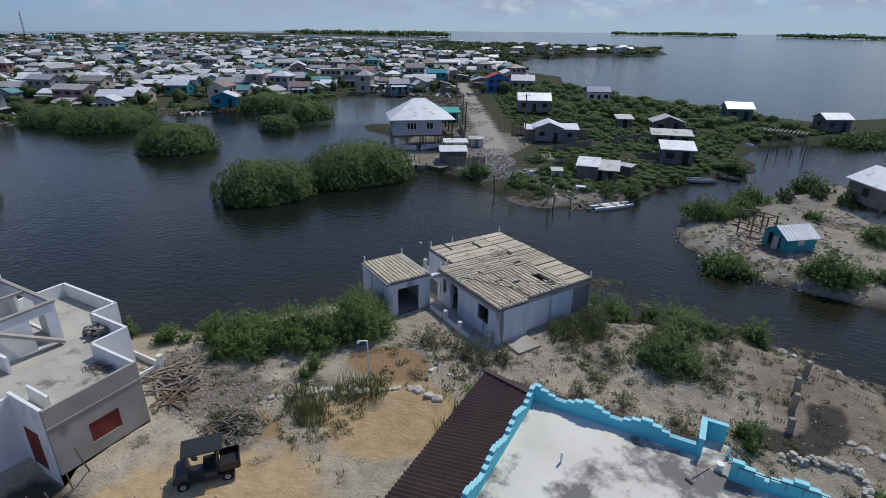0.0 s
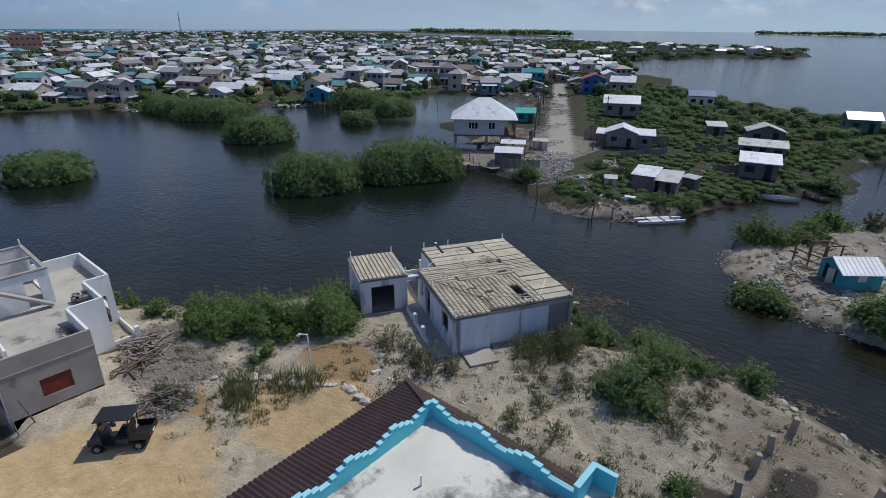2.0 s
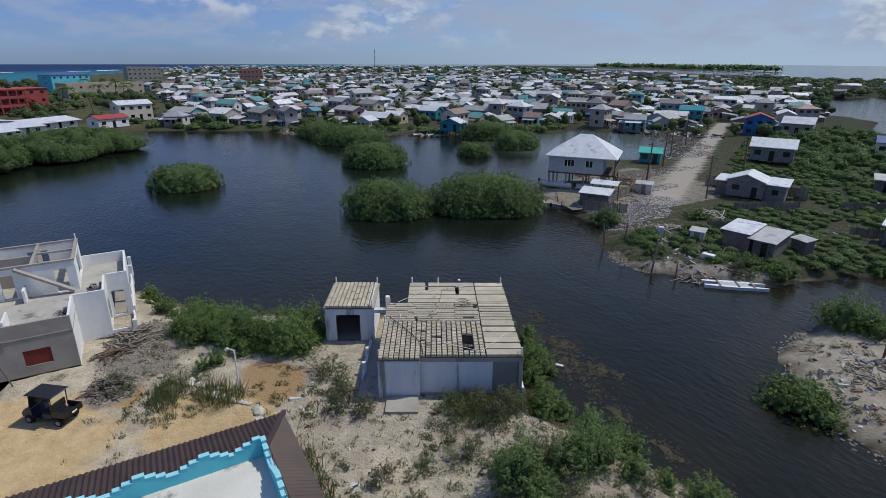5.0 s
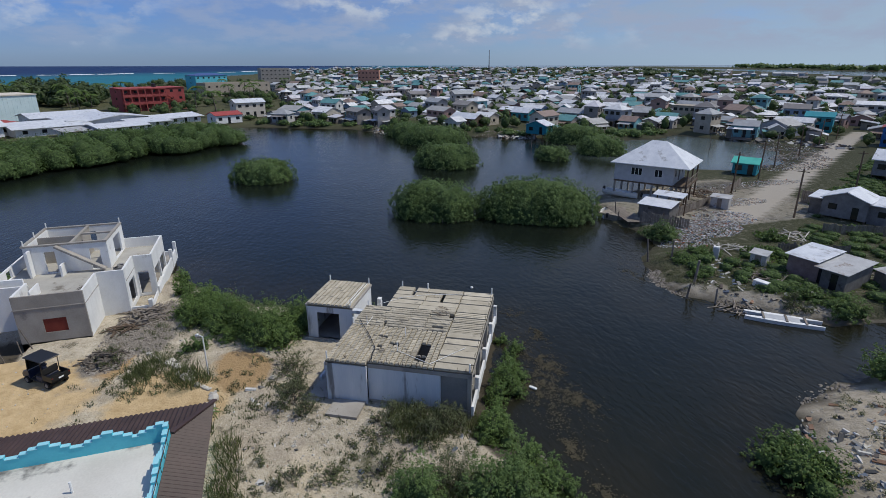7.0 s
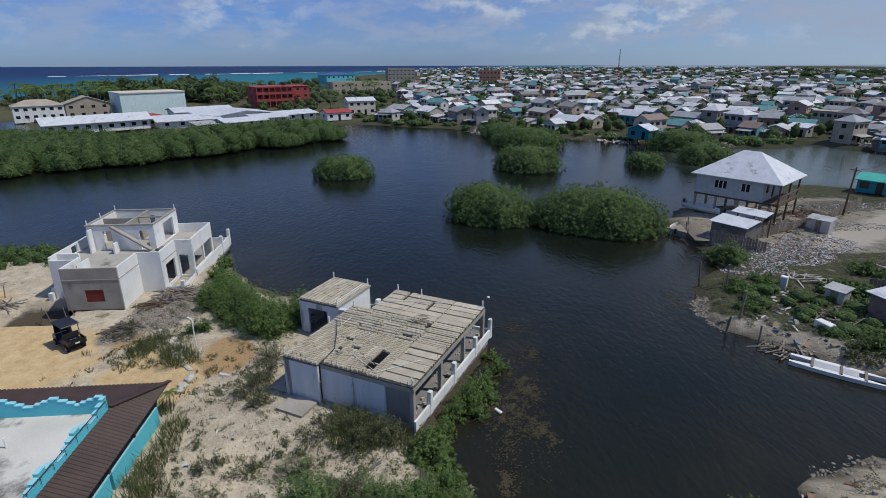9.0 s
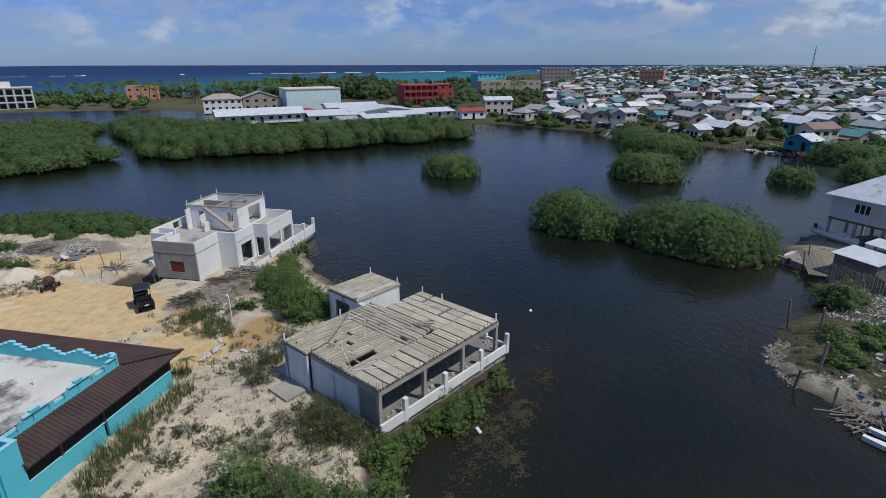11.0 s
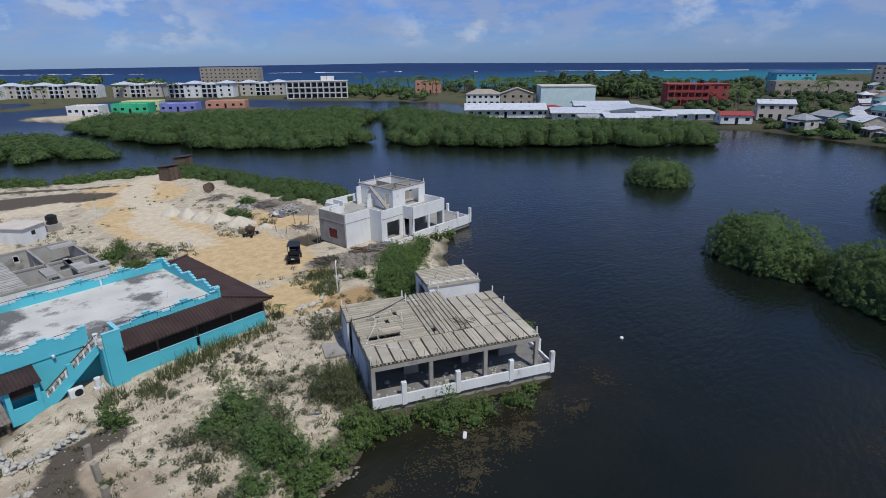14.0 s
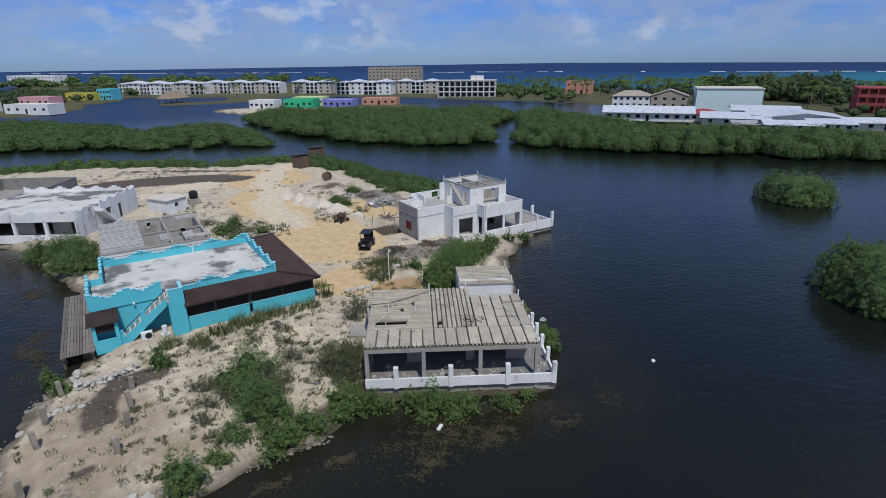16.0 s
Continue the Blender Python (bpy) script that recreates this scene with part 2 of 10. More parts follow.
def leaf_material(name, dark, light, trans=0.36):
    m = bpy.data.materials.new(name)
    m.use_nodes = True
    n, l = m.node_tree.nodes, m.node_tree.links
    p = n["Principled BSDF"]
    geo = n.new("ShaderNodeNewGeometry")
    no = n.new("ShaderNodeTexNoise")
    no.inputs["Scale"].default_value, no.inputs["Detail"].default_value = 0.35, 3
    l.new(geo.outputs["Position"], no.inputs["Vector"])
    ad = n.new("ShaderNodeMath")
    ad.operation = "MULTIPLY_ADD"
    ad.inputs[1].default_value, ad.inputs[2].default_value = 0.3, 0.15
    l.new(geo.outputs["Random Per Island"], ad.inputs[0])
    ad2 = n.new("ShaderNodeMath")
    ad2.operation = "MULTIPLY_ADD"
    ad2.inputs[1].default_value = 0.9
    l.new(no.outputs["Fac"], ad2.inputs[0])
    l.new(ad.outputs[0], ad2.inputs[2])
    rm = n.new("ShaderNodeMapRange")
    rm.inputs["From Min"].default_value, rm.inputs["From Max"].default_value = 0.3, 1.1
    l.new(ad2.outputs[0], rm.inputs["Value"])
    mix = n.new("ShaderNodeMix")
    mix.data_type = "RGBA"
    mix.inputs["A"].default_value, mix.inputs["B"].default_value = (*dark, 1), (*light, 1)
    l.new(rm.outputs["Result"], mix.inputs["Factor"])
    l.new(mix.outputs["Result"], p.inputs["Base Color"])
    p.inputs["Roughness"].default_value = 0.55
    p.inputs["Specular IOR Level"].default_value = 0.3
    tr = n.new("ShaderNodeBsdfTranslucent")
    l.new(mix.outputs["Result"], tr.inputs["Color"])
    ms = n.new("ShaderNodeMixShader")
    ms.inputs["Fac"].default_value = trans
    l.new(p.outputs["BSDF"], ms.inputs[1])
    l.new(tr.outputs["BSDF"], ms.inputs[2])
    l.new(ms.outputs["Shader"], n["Material Output"].inputs["Surface"])
    return m


M_PAINT = material("white_paint", (0.68, 0.68, 0.67), (0.83, 0.83, 0.81), 0.8, 0.85, 0.15, 7, c3=(0.40, 0.39, 0.37), c3_at=0.61, stretch=(1, 1, 0.3))
M_SHELL = material("weathered_white_render", (0.70, 0.70, 0.685), (0.82, 0.82, 0.805), 0.9, 0.9, 0.25, 9, c3=(0.48, 0.465, 0.43), c3_at=0.63, stretch=(1.2, 1.2, 0.7))
# Weathered white whose blue-grey cast paints the shade on walls away from the sun
M_PALE = material("shaded_weathered_paint", (0.56, 0.60, 0.64), (0.68, 0.70, 0.72), 0.9, 0.85, 0.15, 9, c3=(0.22, 0.22, 0.22), c3_at=0.56, stretch=(1.6, 1.6, 0.2))
M_CONC = material("grey_render", (0.29, 0.265, 0.23), (0.40, 0.37, 0.33), 0.8, 0.9, 0.2, 14, c3=(0.22, 0.21, 0.2), c3_at=0.62)
M_BLOCK = material("bare_block", (0.2, 0.19, 0.18), (0.28, 0.27, 0.25), 0.9, 0.92, 0.3, 12)
M_PLANK = material("weathered_roof_block", (0.41, 0.36, 0.27), (0.53, 0.475, 0.37), 1.3, 0.92, 0.35, 16, vary=0.14, c3=(0.2, 0.18, 0.15), c3_at=0.62)
M_ROOFC = material("dirty_roof_concrete", (0.36, 0.34, 0.30), (0.47, 0.45, 0.40), 0.7, 0.92, 0.25, 12, c3=(0.2, 0.18, 0.15), c3_at=0.6)
# Floors inside the shells: indoor shade is put into this darker concrete colour
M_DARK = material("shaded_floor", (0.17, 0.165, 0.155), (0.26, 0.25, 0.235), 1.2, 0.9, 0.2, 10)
M_BLUE = material("turquoise_paint", (0.10, 0.50, 0.60), (0.13, 0.56, 0.66), 0.5, 0.7, 0.08, 12, c3=(0.09, 0.42, 0.5), c3_at=0.66)
M_TERR = material("roof_terrace_screed", (0.57, 0.545, 0.485), (0.70, 0.675, 0.61), 0.4, 0.9, 0.12, 9, c3=(0.17, 0.165, 0.155), c3_at=0.505)
M_BROWN = material("brown_corrugated_sheet", (0.045, 0.026, 0.022), (0.075, 0.045, 0.038), 0.8, 0.55, 0.1, 20, spec=0.4)
M_SCREEN = material("dark_brown_screen", (0.02, 0.014, 0.012), (0.035, 0.025, 0.02), 3, 0.7, 0.1, 30)
M_RED = material("oxide_red_board", (0.16, 0.03, 0.022), (0.21, 0.045, 0.03), 2, 0.8, 0.1, 20)
M_WOOD = material("grey_weathered_wood", (0.16, 0.135, 0.11), (0.27, 0.235, 0.2), 2.5, 0.9, 0.3, 25, vary=0.25)
M_TIMBER = material("brown_timber", (0.10, 0.07, 0.05), (0.18, 0.13, 0.09), 2.5, 0.85, 0.3, 25, vary=0.3)
M_STEEL = material("rusty_steel", (0.07, 0.045, 0.035), (0.13, 0.09, 0.07), 4, 0.7, 0.2, 30, metal=0.4)
M_PIPE = material("white_plastic_pipe", (0.74, 0.74, 0.72), (0.8, 0.8, 0.78), 2, 0.5, 0.0)
M_BLACK = material("black_plastic", (0.012, 0.012, 0.013), (0.02, 0.02, 0.02), 2, 0.45, 0.05, spec=0.5)
M_NAVY = material("dark_blue_body", (0.015, 0.022, 0.05), (0.02, 0.03, 0.065), 2, 0.35, 0.0, spec=0.5)
M_RUBBER = material("rubber", (0.015, 0.015, 0.015), (0.025, 0.024, 0.023), 2, 0.85, 0.1)
# Near-black colour that paints the shade inside openings
M_HOLE = material("interior_shade", (0.012, 0.012, 0.013), (0.02, 0.02, 0.02), 1, 0.8, 0.0)
M_ROCK = material("limestone", (0.42, 0.39, 0.34), (0.56, 0.53, 0.47), 2, 0.92, 0.4, 12, vary=0.12)
M_POST = material("weathered_pile_concrete", (0.25, 0.215, 0.17), (0.37, 0.33, 0.27), 1.6, 0.92, 0.3, 14, c3=(0.17, 0.15, 0.12), c3_at=0.58)
M_SAND = material("pale_sand", (0.56, 0.49, 0.38), (0.66, 0.59, 0.47), 1.2, 0.95, 0.3, 16)
# Town roof and wall tones are lifted: light haze is put into the colours
M_ZINC = palette_material("zinc_roof", [(0.40, 0.41, 0.42), (0.70, 0.71, 0.72), (0.80, 0.80, 0.80), (0.5, 0.5, 0.5), (0.26, 0.24, 0.23), (0.66, 0.64, 0.67), (0.82, 0.82, 0.82), (0.30, 0.22, 0.18), (0.6, 0.61, 0.61), (0.40, 0.41, 0.42), (0.14, 0.32, 0.32), (0.30, 0.28, 0.26), (0.45, 0.44, 0.42)], 0.5, 0.05)
M_ZINC_I = palette_material("far_zinc_roof", [(0.40, 0.41, 0.42), (0.70, 0.71, 0.72), (0.80, 0.80, 0.80), (0.5, 0.5, 0.5), (0.26, 0.24, 0.23), (0.66, 0.64, 0.67), (0.82, 0.82, 0.82), (0.30, 0.22, 0.18), (0.6, 0.61, 0.61), (0.40, 0.41, 0.42), (0.14, 0.32, 0.32), (0.30, 0.28, 0.26), (0.45, 0.44, 0.42)], 0.5, 0.05, island=True)
M_HOUSE = palette_material("house_wall", [(0.338, 0.312, 0.286), (0.468, 0.442, 0.416), (0.39, 0.403, 0.429), (0.572, 0.572, 0.559), (0.286, 0.247, 0.208), (0.208, 0.429, 0.468), (0.442, 0.377, 0.325), (0.52, 0.455, 0.364), (0.364, 0.364, 0.364), (0.598, 0.546, 0.468), (0.429, 0.286, 0.247), (0.26, 0.338, 0.442)], 0.85)
M_HOUSE_I = palette_material("far_house_wall", [(0.338, 0.312, 0.286), (0.468, 0.442, 0.416), (0.39, 0.403, 0.429), (0.572, 0.572, 0.559), (0.286, 0.247, 0.208), (0.208, 0.429, 0.468), (0.442, 0.377, 0.325), (0.52, 0.455, 0.364), (0.364, 0.364, 0.364), (0.598, 0.546, 0.468), (0.429, 0.286, 0.247), (0.26, 0.338, 0.442)], 0.85, island=True)
# Near-black panes and doors: the shade of rooms behind is put into the colour
M_SHADE = material("shaded_window", (0.012, 0.014, 0.017), (0.02, 0.022, 0.026), 2, 0.2, 0.0, spec=0.5)
M_TRASH = palette_material("litter", [(0.5, 0.49, 0.46), (0.3, 0.29, 0.27), (0.66, 0.65, 0.63), (0.2, 0.16, 0.13), (0.38, 0.34, 0.28), (0.17, 0.2, 0.25), (0.33, 0.2, 0.13), (0.08, 0.08, 0.08), (0.35, 0.3, 0.22), (0.6, 0.58, 0.52), (0.25, 0.23, 0.2)], 0.8, island=True)
M_LEAF = leaf_material("mangrove_leaves", (0.064, 0.112, 0.034), (0.180, 0.262, 0.084))
M_TREE = leaf_material("town_tree_leaves", (0.054, 0.08, 0.034), (0.12, 0.16, 0.068))
M_GREYB2 = material("pale_bare_block", (0.34, 0.33, 0.31), (0.46, 0.45, 0.42), 0.9, 0.92, 0.3, 12, c3=(0.24, 0.23, 0.21), c3_at=0.6)
M_GREYPL = material("grey_roof_slat", (0.36, 0.345, 0.31), (0.5, 0.48, 0.44), 1.6, 0.92, 0.3, 14, vary=0.15)
M_BELT = leaf_material("sunlit_mangrove_leaves", (0.052, 0.096, 0.028), (0.142, 0.215, 0.064))
M_LEAF2 = leaf_material("bright_mangrove_leaves", (0.064, 0.112, 0.030), (0.185, 0.275, 0.074))
M_SCRUB = leaf_material("grey_green_scrub", (0.06, 0.07, 0.032), (0.17, 0.19, 0.09))
M_GRASS = leaf_material("dry_grass", (0.085, 0.105, 0.036), (0.2, 0.225, 0.095))
# Hull inside the crowns: shade between the leaves is put into this darker green
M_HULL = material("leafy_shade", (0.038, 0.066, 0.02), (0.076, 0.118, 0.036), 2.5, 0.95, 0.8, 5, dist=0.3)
M_BARK = material("grey_bark", (0.10, 0.085, 0.07), (0.17, 0.145, 0.12), 5, 0.95, 0.4, 30)
M_RUBBLE = material("shore_stone", (0.17, 0.145, 0.115), (0.36, 0.32, 0.27), 2.5, 0.95, 0.3, 14)
M_JOINT = material("dark_mortar", (0.10, 0.09, 0.07), (0.17, 0.15, 0.12), 3, 0.95, 0.2, 20)
M_DROSS = palette_material("dump_refuse", [(0.42, 0.41, 0.38), (0.16, 0.14, 0.12), (0.6, 0.6, 0.58), (0.12, 0.09, 0.07), (0.24, 0.2, 0.16), (0.10, 0.14, 0.2), (0.3, 0.13, 0.07), (0.05, 0.05, 0.05), (0.2, 0.17, 0.13), (0.75, 0.75, 0.74), (0.14, 0.13, 0.11)], 0.8, island=True)
M_DUMP = palette_material("white_rubbish", [(0.78, 0.78, 0.77), (0.4, 0.39, 0.36), (0.7, 0.7, 0.69), (0.12, 0.1, 0.085), (0.5, 0.49, 0.46), (0.2, 0.17, 0.14), (0.72, 0.72, 0.73), (0.12, 0.2, 0.32), (0.45, 0.16, 0.08), (0.06, 0.06, 0.06), (0.68, 0.66, 0.6), (0.36, 0.33, 0.28)], 0.8, island=True)
M_MIDGREY = material("grey_boards", (0.15, 0.148, 0.15), (0.24, 0.238, 0.24), 1.5, 0.85, 0.15, 12)
M_WEED = leaf_material("floating_weed", (0.028, 0.024, 0.012), (0.088, 0.072, 0.036), 0.05)

# ---- plan of land and water ----
WATER = -0.8
PENINSULA = [(10.8, 37.5), (8.0, 39.0), (5.9, 39.8), (4.5, 40.1), (2.3, 40.3), (-1.3, 40.0), (-3.2, 39.6), (-5.0, 38.9), (-6.6, 38.2), (-9.4, 39.0), (-13.4, 41.3),
             (-17.4, 43.6), (-18.7, 43.1), (-20.6, 40.0), (-23.4, 36.0), (-25.2, 32.6), (-26.9, 28.5), (-29.5, 24.5), (-31.9, 21.6), (-36.0, 19.0),
             (-39.5, 17.4), (-39.6, 12), (-40.6, 4), (-43.0, -10.5), (-40.0, -23.7), (-38.2, -35.6), (-36.2, -46), (-33, -51), (-25.3, -51.5),
             (-14.7, -54.5), (3.1, -66.5), (13, -70), (45, -74), (46, -22), (24, -16.5), (16.9, -14.5), (13.3, -9.0), (10.6, 1.8), (8.0, 8),
             (7.8, 16), (8.6, 22.3), (10.2, 25), (11.6, 27), (12.8, 31), (12.9, 35)]
MAINLAND = [(60, -390), (-8, -345), (-45, -322), (-68, -300), (-62, -272), (-24, -257), (-21, -250), (-48, -246), (-75, -252), (-95, -278), (-122, -262), (-150, -238), (-165, -196), (-184, -165), (-200, -130), (-192, -100),
            (-165, -78), (-138, -58), (-146, -28), (-165, 5), (-171, 24), (-161, 42), (-157, 53), (-141, 61), (-132, 80), (-122, 95), (-117, 108),
            (-109, 118), (-107, 130), (-114, 141), (-101, 149), (-88, 150), (-78, 141), (-68, 131), (-65, 113), (-69, 104), (-76, 101), (-71, 96),
            (-57, 90), (-56, 78), (-49, 72.5), (-40, 70.5), (-33, 71), (-27.5, 64.5), (-24, 63), (-18.9, 62.3), (-14.3, 66.3), (-10.1, 70.1),
            (-7.4, 80.9), (0, 91.9), (4.7, 97.4), (2, 108), (4.4, 121), (13.6, 126.6), (22, 138), (28, 148), (60, 170), (62, 190), (32, 174),
            (14, 158), (-8.7, 172), (-37, 190), (-61, 211), (-77, 255), (-110, 268), (-158, 371), (-132, 441), (-66, 530), (-86, 634),
            (-240, 690), (-530, 820), (-900, 980), (-1300, 900), (-1500, 500), (-1100, 100), (-700, -40), (-480, -70), (-350, -110), (-292, -215),
            (-210, -456), (-70, -602), (60, -660)]
HUT_ISLAND = [(-4.0, 62.0), (-3.0, 58.0), (-0.4, 55.6), (3.6, 52.0), (8.8, 51.0), (13.2, 50.4), (26, 49), (44, 56), (46, 92), (30, 97), (20.4, 95),
              (12.2, 93), (5.2, 80.5), (-1.2, 71.5), (-4.0, 66.5)]
HOUSE_STRIP = [(-40, -200), (-60, -207), (-120, -187), (-132, -162), (-90, -150), (-50, -168)]
HOUSE_BANK = [(70, -224), (24, -224), (8, -255), (8, -285), (-10, -308), (-14, -332), (20, -348), (80, -330)]
FAR_COAST = [(-700, 1180), (-1000, 1130), (-1500, 900), (-1700, 1300), (-1150, 1500), (-760, 1350)]
ROAD = [(-36.2, 86.5), (-39.5, 92.5), (-47.0, 105.7), (-62, 131), (-74.5, 154), (-86, 174), (-97, 194)]
BELTS = {
    "mangrove_belt_south": [(-84, -41), (-95, -21), (-106, -6), (-123, 14), (-136, 23), (-146, 21), (-152, 8), (-140, -10), (-124, -30), (-130, -58), (-142, -95), (-128, -92), (-106, -66), (-97, -56)],
    "mangrove_belt_middle": [(-42, -146), (-43, -104), (-52, -75), (-60, -60), (-75, -47), (-86, -51), (-102, -76), (-132, -96), (-126, -112), (-104, -118), (-90, -136), (-72, -142), (-58, -156)],
    "mangrove_belt_east": [(40, -116), (-4, -92), (-32, -79), (-38, -88), (-33, -118), (-22, -130), (-8, -122), (0, -142), (18, -168), (50, -192)],
}


def signed_distance(px_, py_, poly):
    """Distance to the outline, positive inside."""
    px_, py_ = np.asarray(px_, float), np.asarray(py_, float)
    if px_.size < 3000:
        p = np.array(poly, float)
        q = np.concatenate([p[1:], p[:1]])
        x, y = px_.reshape(-1, 1), py_.reshape(-1, 1)
        e = q - p
        t = ((x - p[:, 0]) * e[:, 0] + (y - p[:, 1]) * e[:, 1]) / (e * e).sum(1)
        t = np.minimum(np.maximum(t, 0), 1)
        d = np.sqrt(((x - p[:, 0] - t * e[:, 0]) ** 2 + (y - p[:, 1] - t * e[:, 1]) ** 2).min(1))
        slope = e[:, 0] / np.where(e[:, 1] == 0, 1, e[:, 1])
        odd = (((p[:, 1] > y) != (q[:, 1] > y)) & (x < slope * (y - p[:, 1]) + p[:, 0])).sum(1) % 2
        return (np.where(odd == 1, 1, -1) * d).reshape(px_.shape)
    d2 = np.full(px_.shape, 1e12)
    inside = np.zeros(px_.shape, bool)
    n = len(poly)
    for i in range(n):
        ax, ay = poly[i]
        bx, by = poly[(i + 1) % n]
        ex, ey = bx - ax, by - ay
        t = np.clip(((px_ - ax) * ex + (py_ - ay) * ey) / (ex * ex + ey * ey), 0, 1)
        d2 = np.minimum(d2, (px_ - ax - t * ex) ** 2 + (py_ - ay - t * ey) ** 2)
        if ay != by:
            inside ^= ((ay > py_) != (by > py_)) & (px_ < (bx - ax) * (py_ - ay) / (by - ay) + ax)
    return np.where(inside, 1, -1) * np.sqrt(d2)


def line_distance(px_, py_, line):
    d2 = np.full(px_.shape, 1e12)
    for (ax, ay), (bx, by) in zip(line, line[1:]):
        ex, ey = bx - ax, by - ay
        t = np.clip(((px_ - ax) * ex + (py_ - ay) * ey) / (ex * ex + ey * ey), 0, 1)
        d2 = np.minimum(d2, (px_ - ax - t * ex) ** 2 + (py_ - ay - t * ey) ** 2)
    return np.sqrt(d2)


def wobble(x, y, s, seed=0.0):
    """Smooth uneven values about 0, from a few crossing waves."""
    v = np.sin(x * s + 1.7 * np.sin(y * s * 0.83 + seed) + seed) + np.sin(y * s * 1.13 + 1.9 * np.sin(x * s * 0.71 + 2.1 + seed))
    v = v + 0.6 * np.sin((x + y) * s * 2.3 + 1.3 * np.sin((x - y) * s * 1.9 + seed)) + 0.35 * np.sin((x * 0.6 - y) * s * 5.1 + seed * 2 + np.sin(x * s * 4.3))
    return v / 2.95


def smooth01(v):
    v = np.clip(v, 0, 1)
    return v * v * (3 - 2 * v)


def land_height(x, y):
    x, y = np.asarray(x, float), np.asarray(y, float)
    sd = signed_distance(x, y, PENINSULA) + 0.55 * wobble(x, y, 0.9)
    near = np.maximum(sd, signed_distance(x, y, HUT_ISLAND) + 0.6 * wobble(x, y, 0.9, 2))
    far = np.maximum(signed_distance(x, y, MAINLAND) + 0.8 * wobble(x, y, 0.7, 4), np.maximum(signed_distance(x, y, HOUSE_STRIP), signed_distance(x, y, HOUSE_BANK)))
    far = np.maximum(far, signed_distance(x, y, FAR_COAST))
    s = np.maximum(near, far)
    h = WATER + np.where(s > 0, 0.85 * smooth01(s / 3.0), np.maximum(s * 0.22, -2.5))
    h = h + np.where(s > 1.0, 0.05 * wobble(x, y, 1.7, 1) + 0.03 * wobble(x, y, 4.1, 3), 0)
    # slight rise of the sandy lot, and the dug pit beside the two-storey shell
    pit = smooth01((1.2 - np.maximum(np.abs(x + 25.0) - 1.2, np.abs(y - 6.2) - 1.7)) / 0.8)
    h = h - 0.78 * pit * (s > 0)
    return h, s


def lines(*spans):
    out = []
    for a, b, st in spans:
        out += list(np.arange(a, b, st))
    return np.array(out)


def outward(start, sign, step, limit=3100.0):
    v, out = start, []
    while abs(v) < limit:
        out.append(v)
        v += sign * step
        step *= 1.06
    return np.array(out + [sign * limit])


gx = np.concatenate([outward(-97, -1, 2.5, 2050)[::-1], lines((-94.5, -46, 1.6), (-46, 16, 0.6), (16, 42, 1.2)), outward(42, 1, 2.5)])
gy = np.concatenate([outward(-72, -1, 2.5, 2050)[::-1], lines((-69.5, -22, 1.2), (-22, 46, 0.6), (46, 172, 1.5)), outward(172, 1, 2.5)])
GX, GY = np.meshgrid(gx, gy)
GH, GS = land_height(GX, GY)


def grid_mesh(name, X, Y, Z):
    ny, nx = X.shape
    me = bpy.data.meshes.new(name)
    me.vertices.add(nx * ny)
    me.vertices.foreach_set("co", np.stack([X, Y, Z], -1).astype(np.float32).ravel())
    i = np.arange(nx * ny).reshape(ny, nx)
    q = np.stack([i[:-1, :-1], i[:-1, 1:], i[1:, 1:], i[1:, :-1]], -1).reshape(-1, 4)
    me.loops.add(q.size)
    me.loops.foreach_set("vertex_index", q.ravel().astype(np.int32))
    me.polygons.add(len(q))
    me.polygons.foreach_set("loop_start", np.arange(0, q.size, 4, dtype=np.int32))
    me.polygons.foreach_set("loop_total", np.full(len(q), 4, dtype=np.int32))
    me.update(calc_edges=True)
    me.polygons.foreach_set("use_smooth", [True] * len(q))
    return me


def attribute(me, name, values):
    a = me.attributes.new(name, "FLOAT", "POINT")
    a.data.foreach_set("value", np.ascontiguousarray(values, dtype=np.float32).ravel())


def blob(x, y, cx, cy, rx, ry, soft=0.5):
    d = np.sqrt(((x - cx) / rx) ** 2 + ((y - cy) / ry) ** 2)
    return smooth01((1 - d) / soft + 0.3 * wobble(x, y, 0.9, cx))


W1 = wobble(GX, GY, 0.5, 1)
yard = np.zeros_like(GX)
for b in [(-17, 6, 8.5, 12), (-15.5, -14, 7.5, 15), (-14, 20, 5, 5), (-20, -34, 11, 12), (-27, -4, 5, 8)]:
    yard = np.maximum(yard, blob(GX, GY, *b))
ochre = np.zeros_like(GX)
for b in [(-17, 24, 3.8, 2.6), (-20.5, 15.5, 3.2, 2.0)]:
    ochre = np.maximum(ochre, blob(GX, GY, *b))
gravel = np.zeros_like(GX)
for b in [(-34, 79, 4, 7), (-45, 84, 5, 5), (-52, 100, 4, 10), (-68, 130, 5, 14), (-82, 148, 10, 5), (-24, 16.5, 4.2, 3.2), (-27, 17.5, 4, 2), (-20.5, 14.8, 2.4, 2.0), (-31, -8, 4, 9)]:
    gravel = np.maximum(gravel, blob(GX, GY, *b))
mud = np.zeros_like(GX)
for b in [ (-25.0, 6.2, 2.5, 3.1), (8.5, 36.4, 1.6, 0.8), (11, 5, 2.5, 9)]:
    mud = np.maximum(mud, blob(GX, GY, *b, 0.9) * smooth01(0.75 + 0.9 * wobble(GX, GY, 1.1, 5)))
mud = np.maximum(mud, np.maximum(smooth01((1 - np.hypot((GX + 3) / 17, (GY + 42 - 0.35 * (GX + 3) * -0.6) / 5.5)) / 0.4 + 0.25 * W1), smooth01((1 - np.hypot((GX + 15) / 5, (GY + 36.5) / 3)) / 0.4 + 0.25 * W1)))
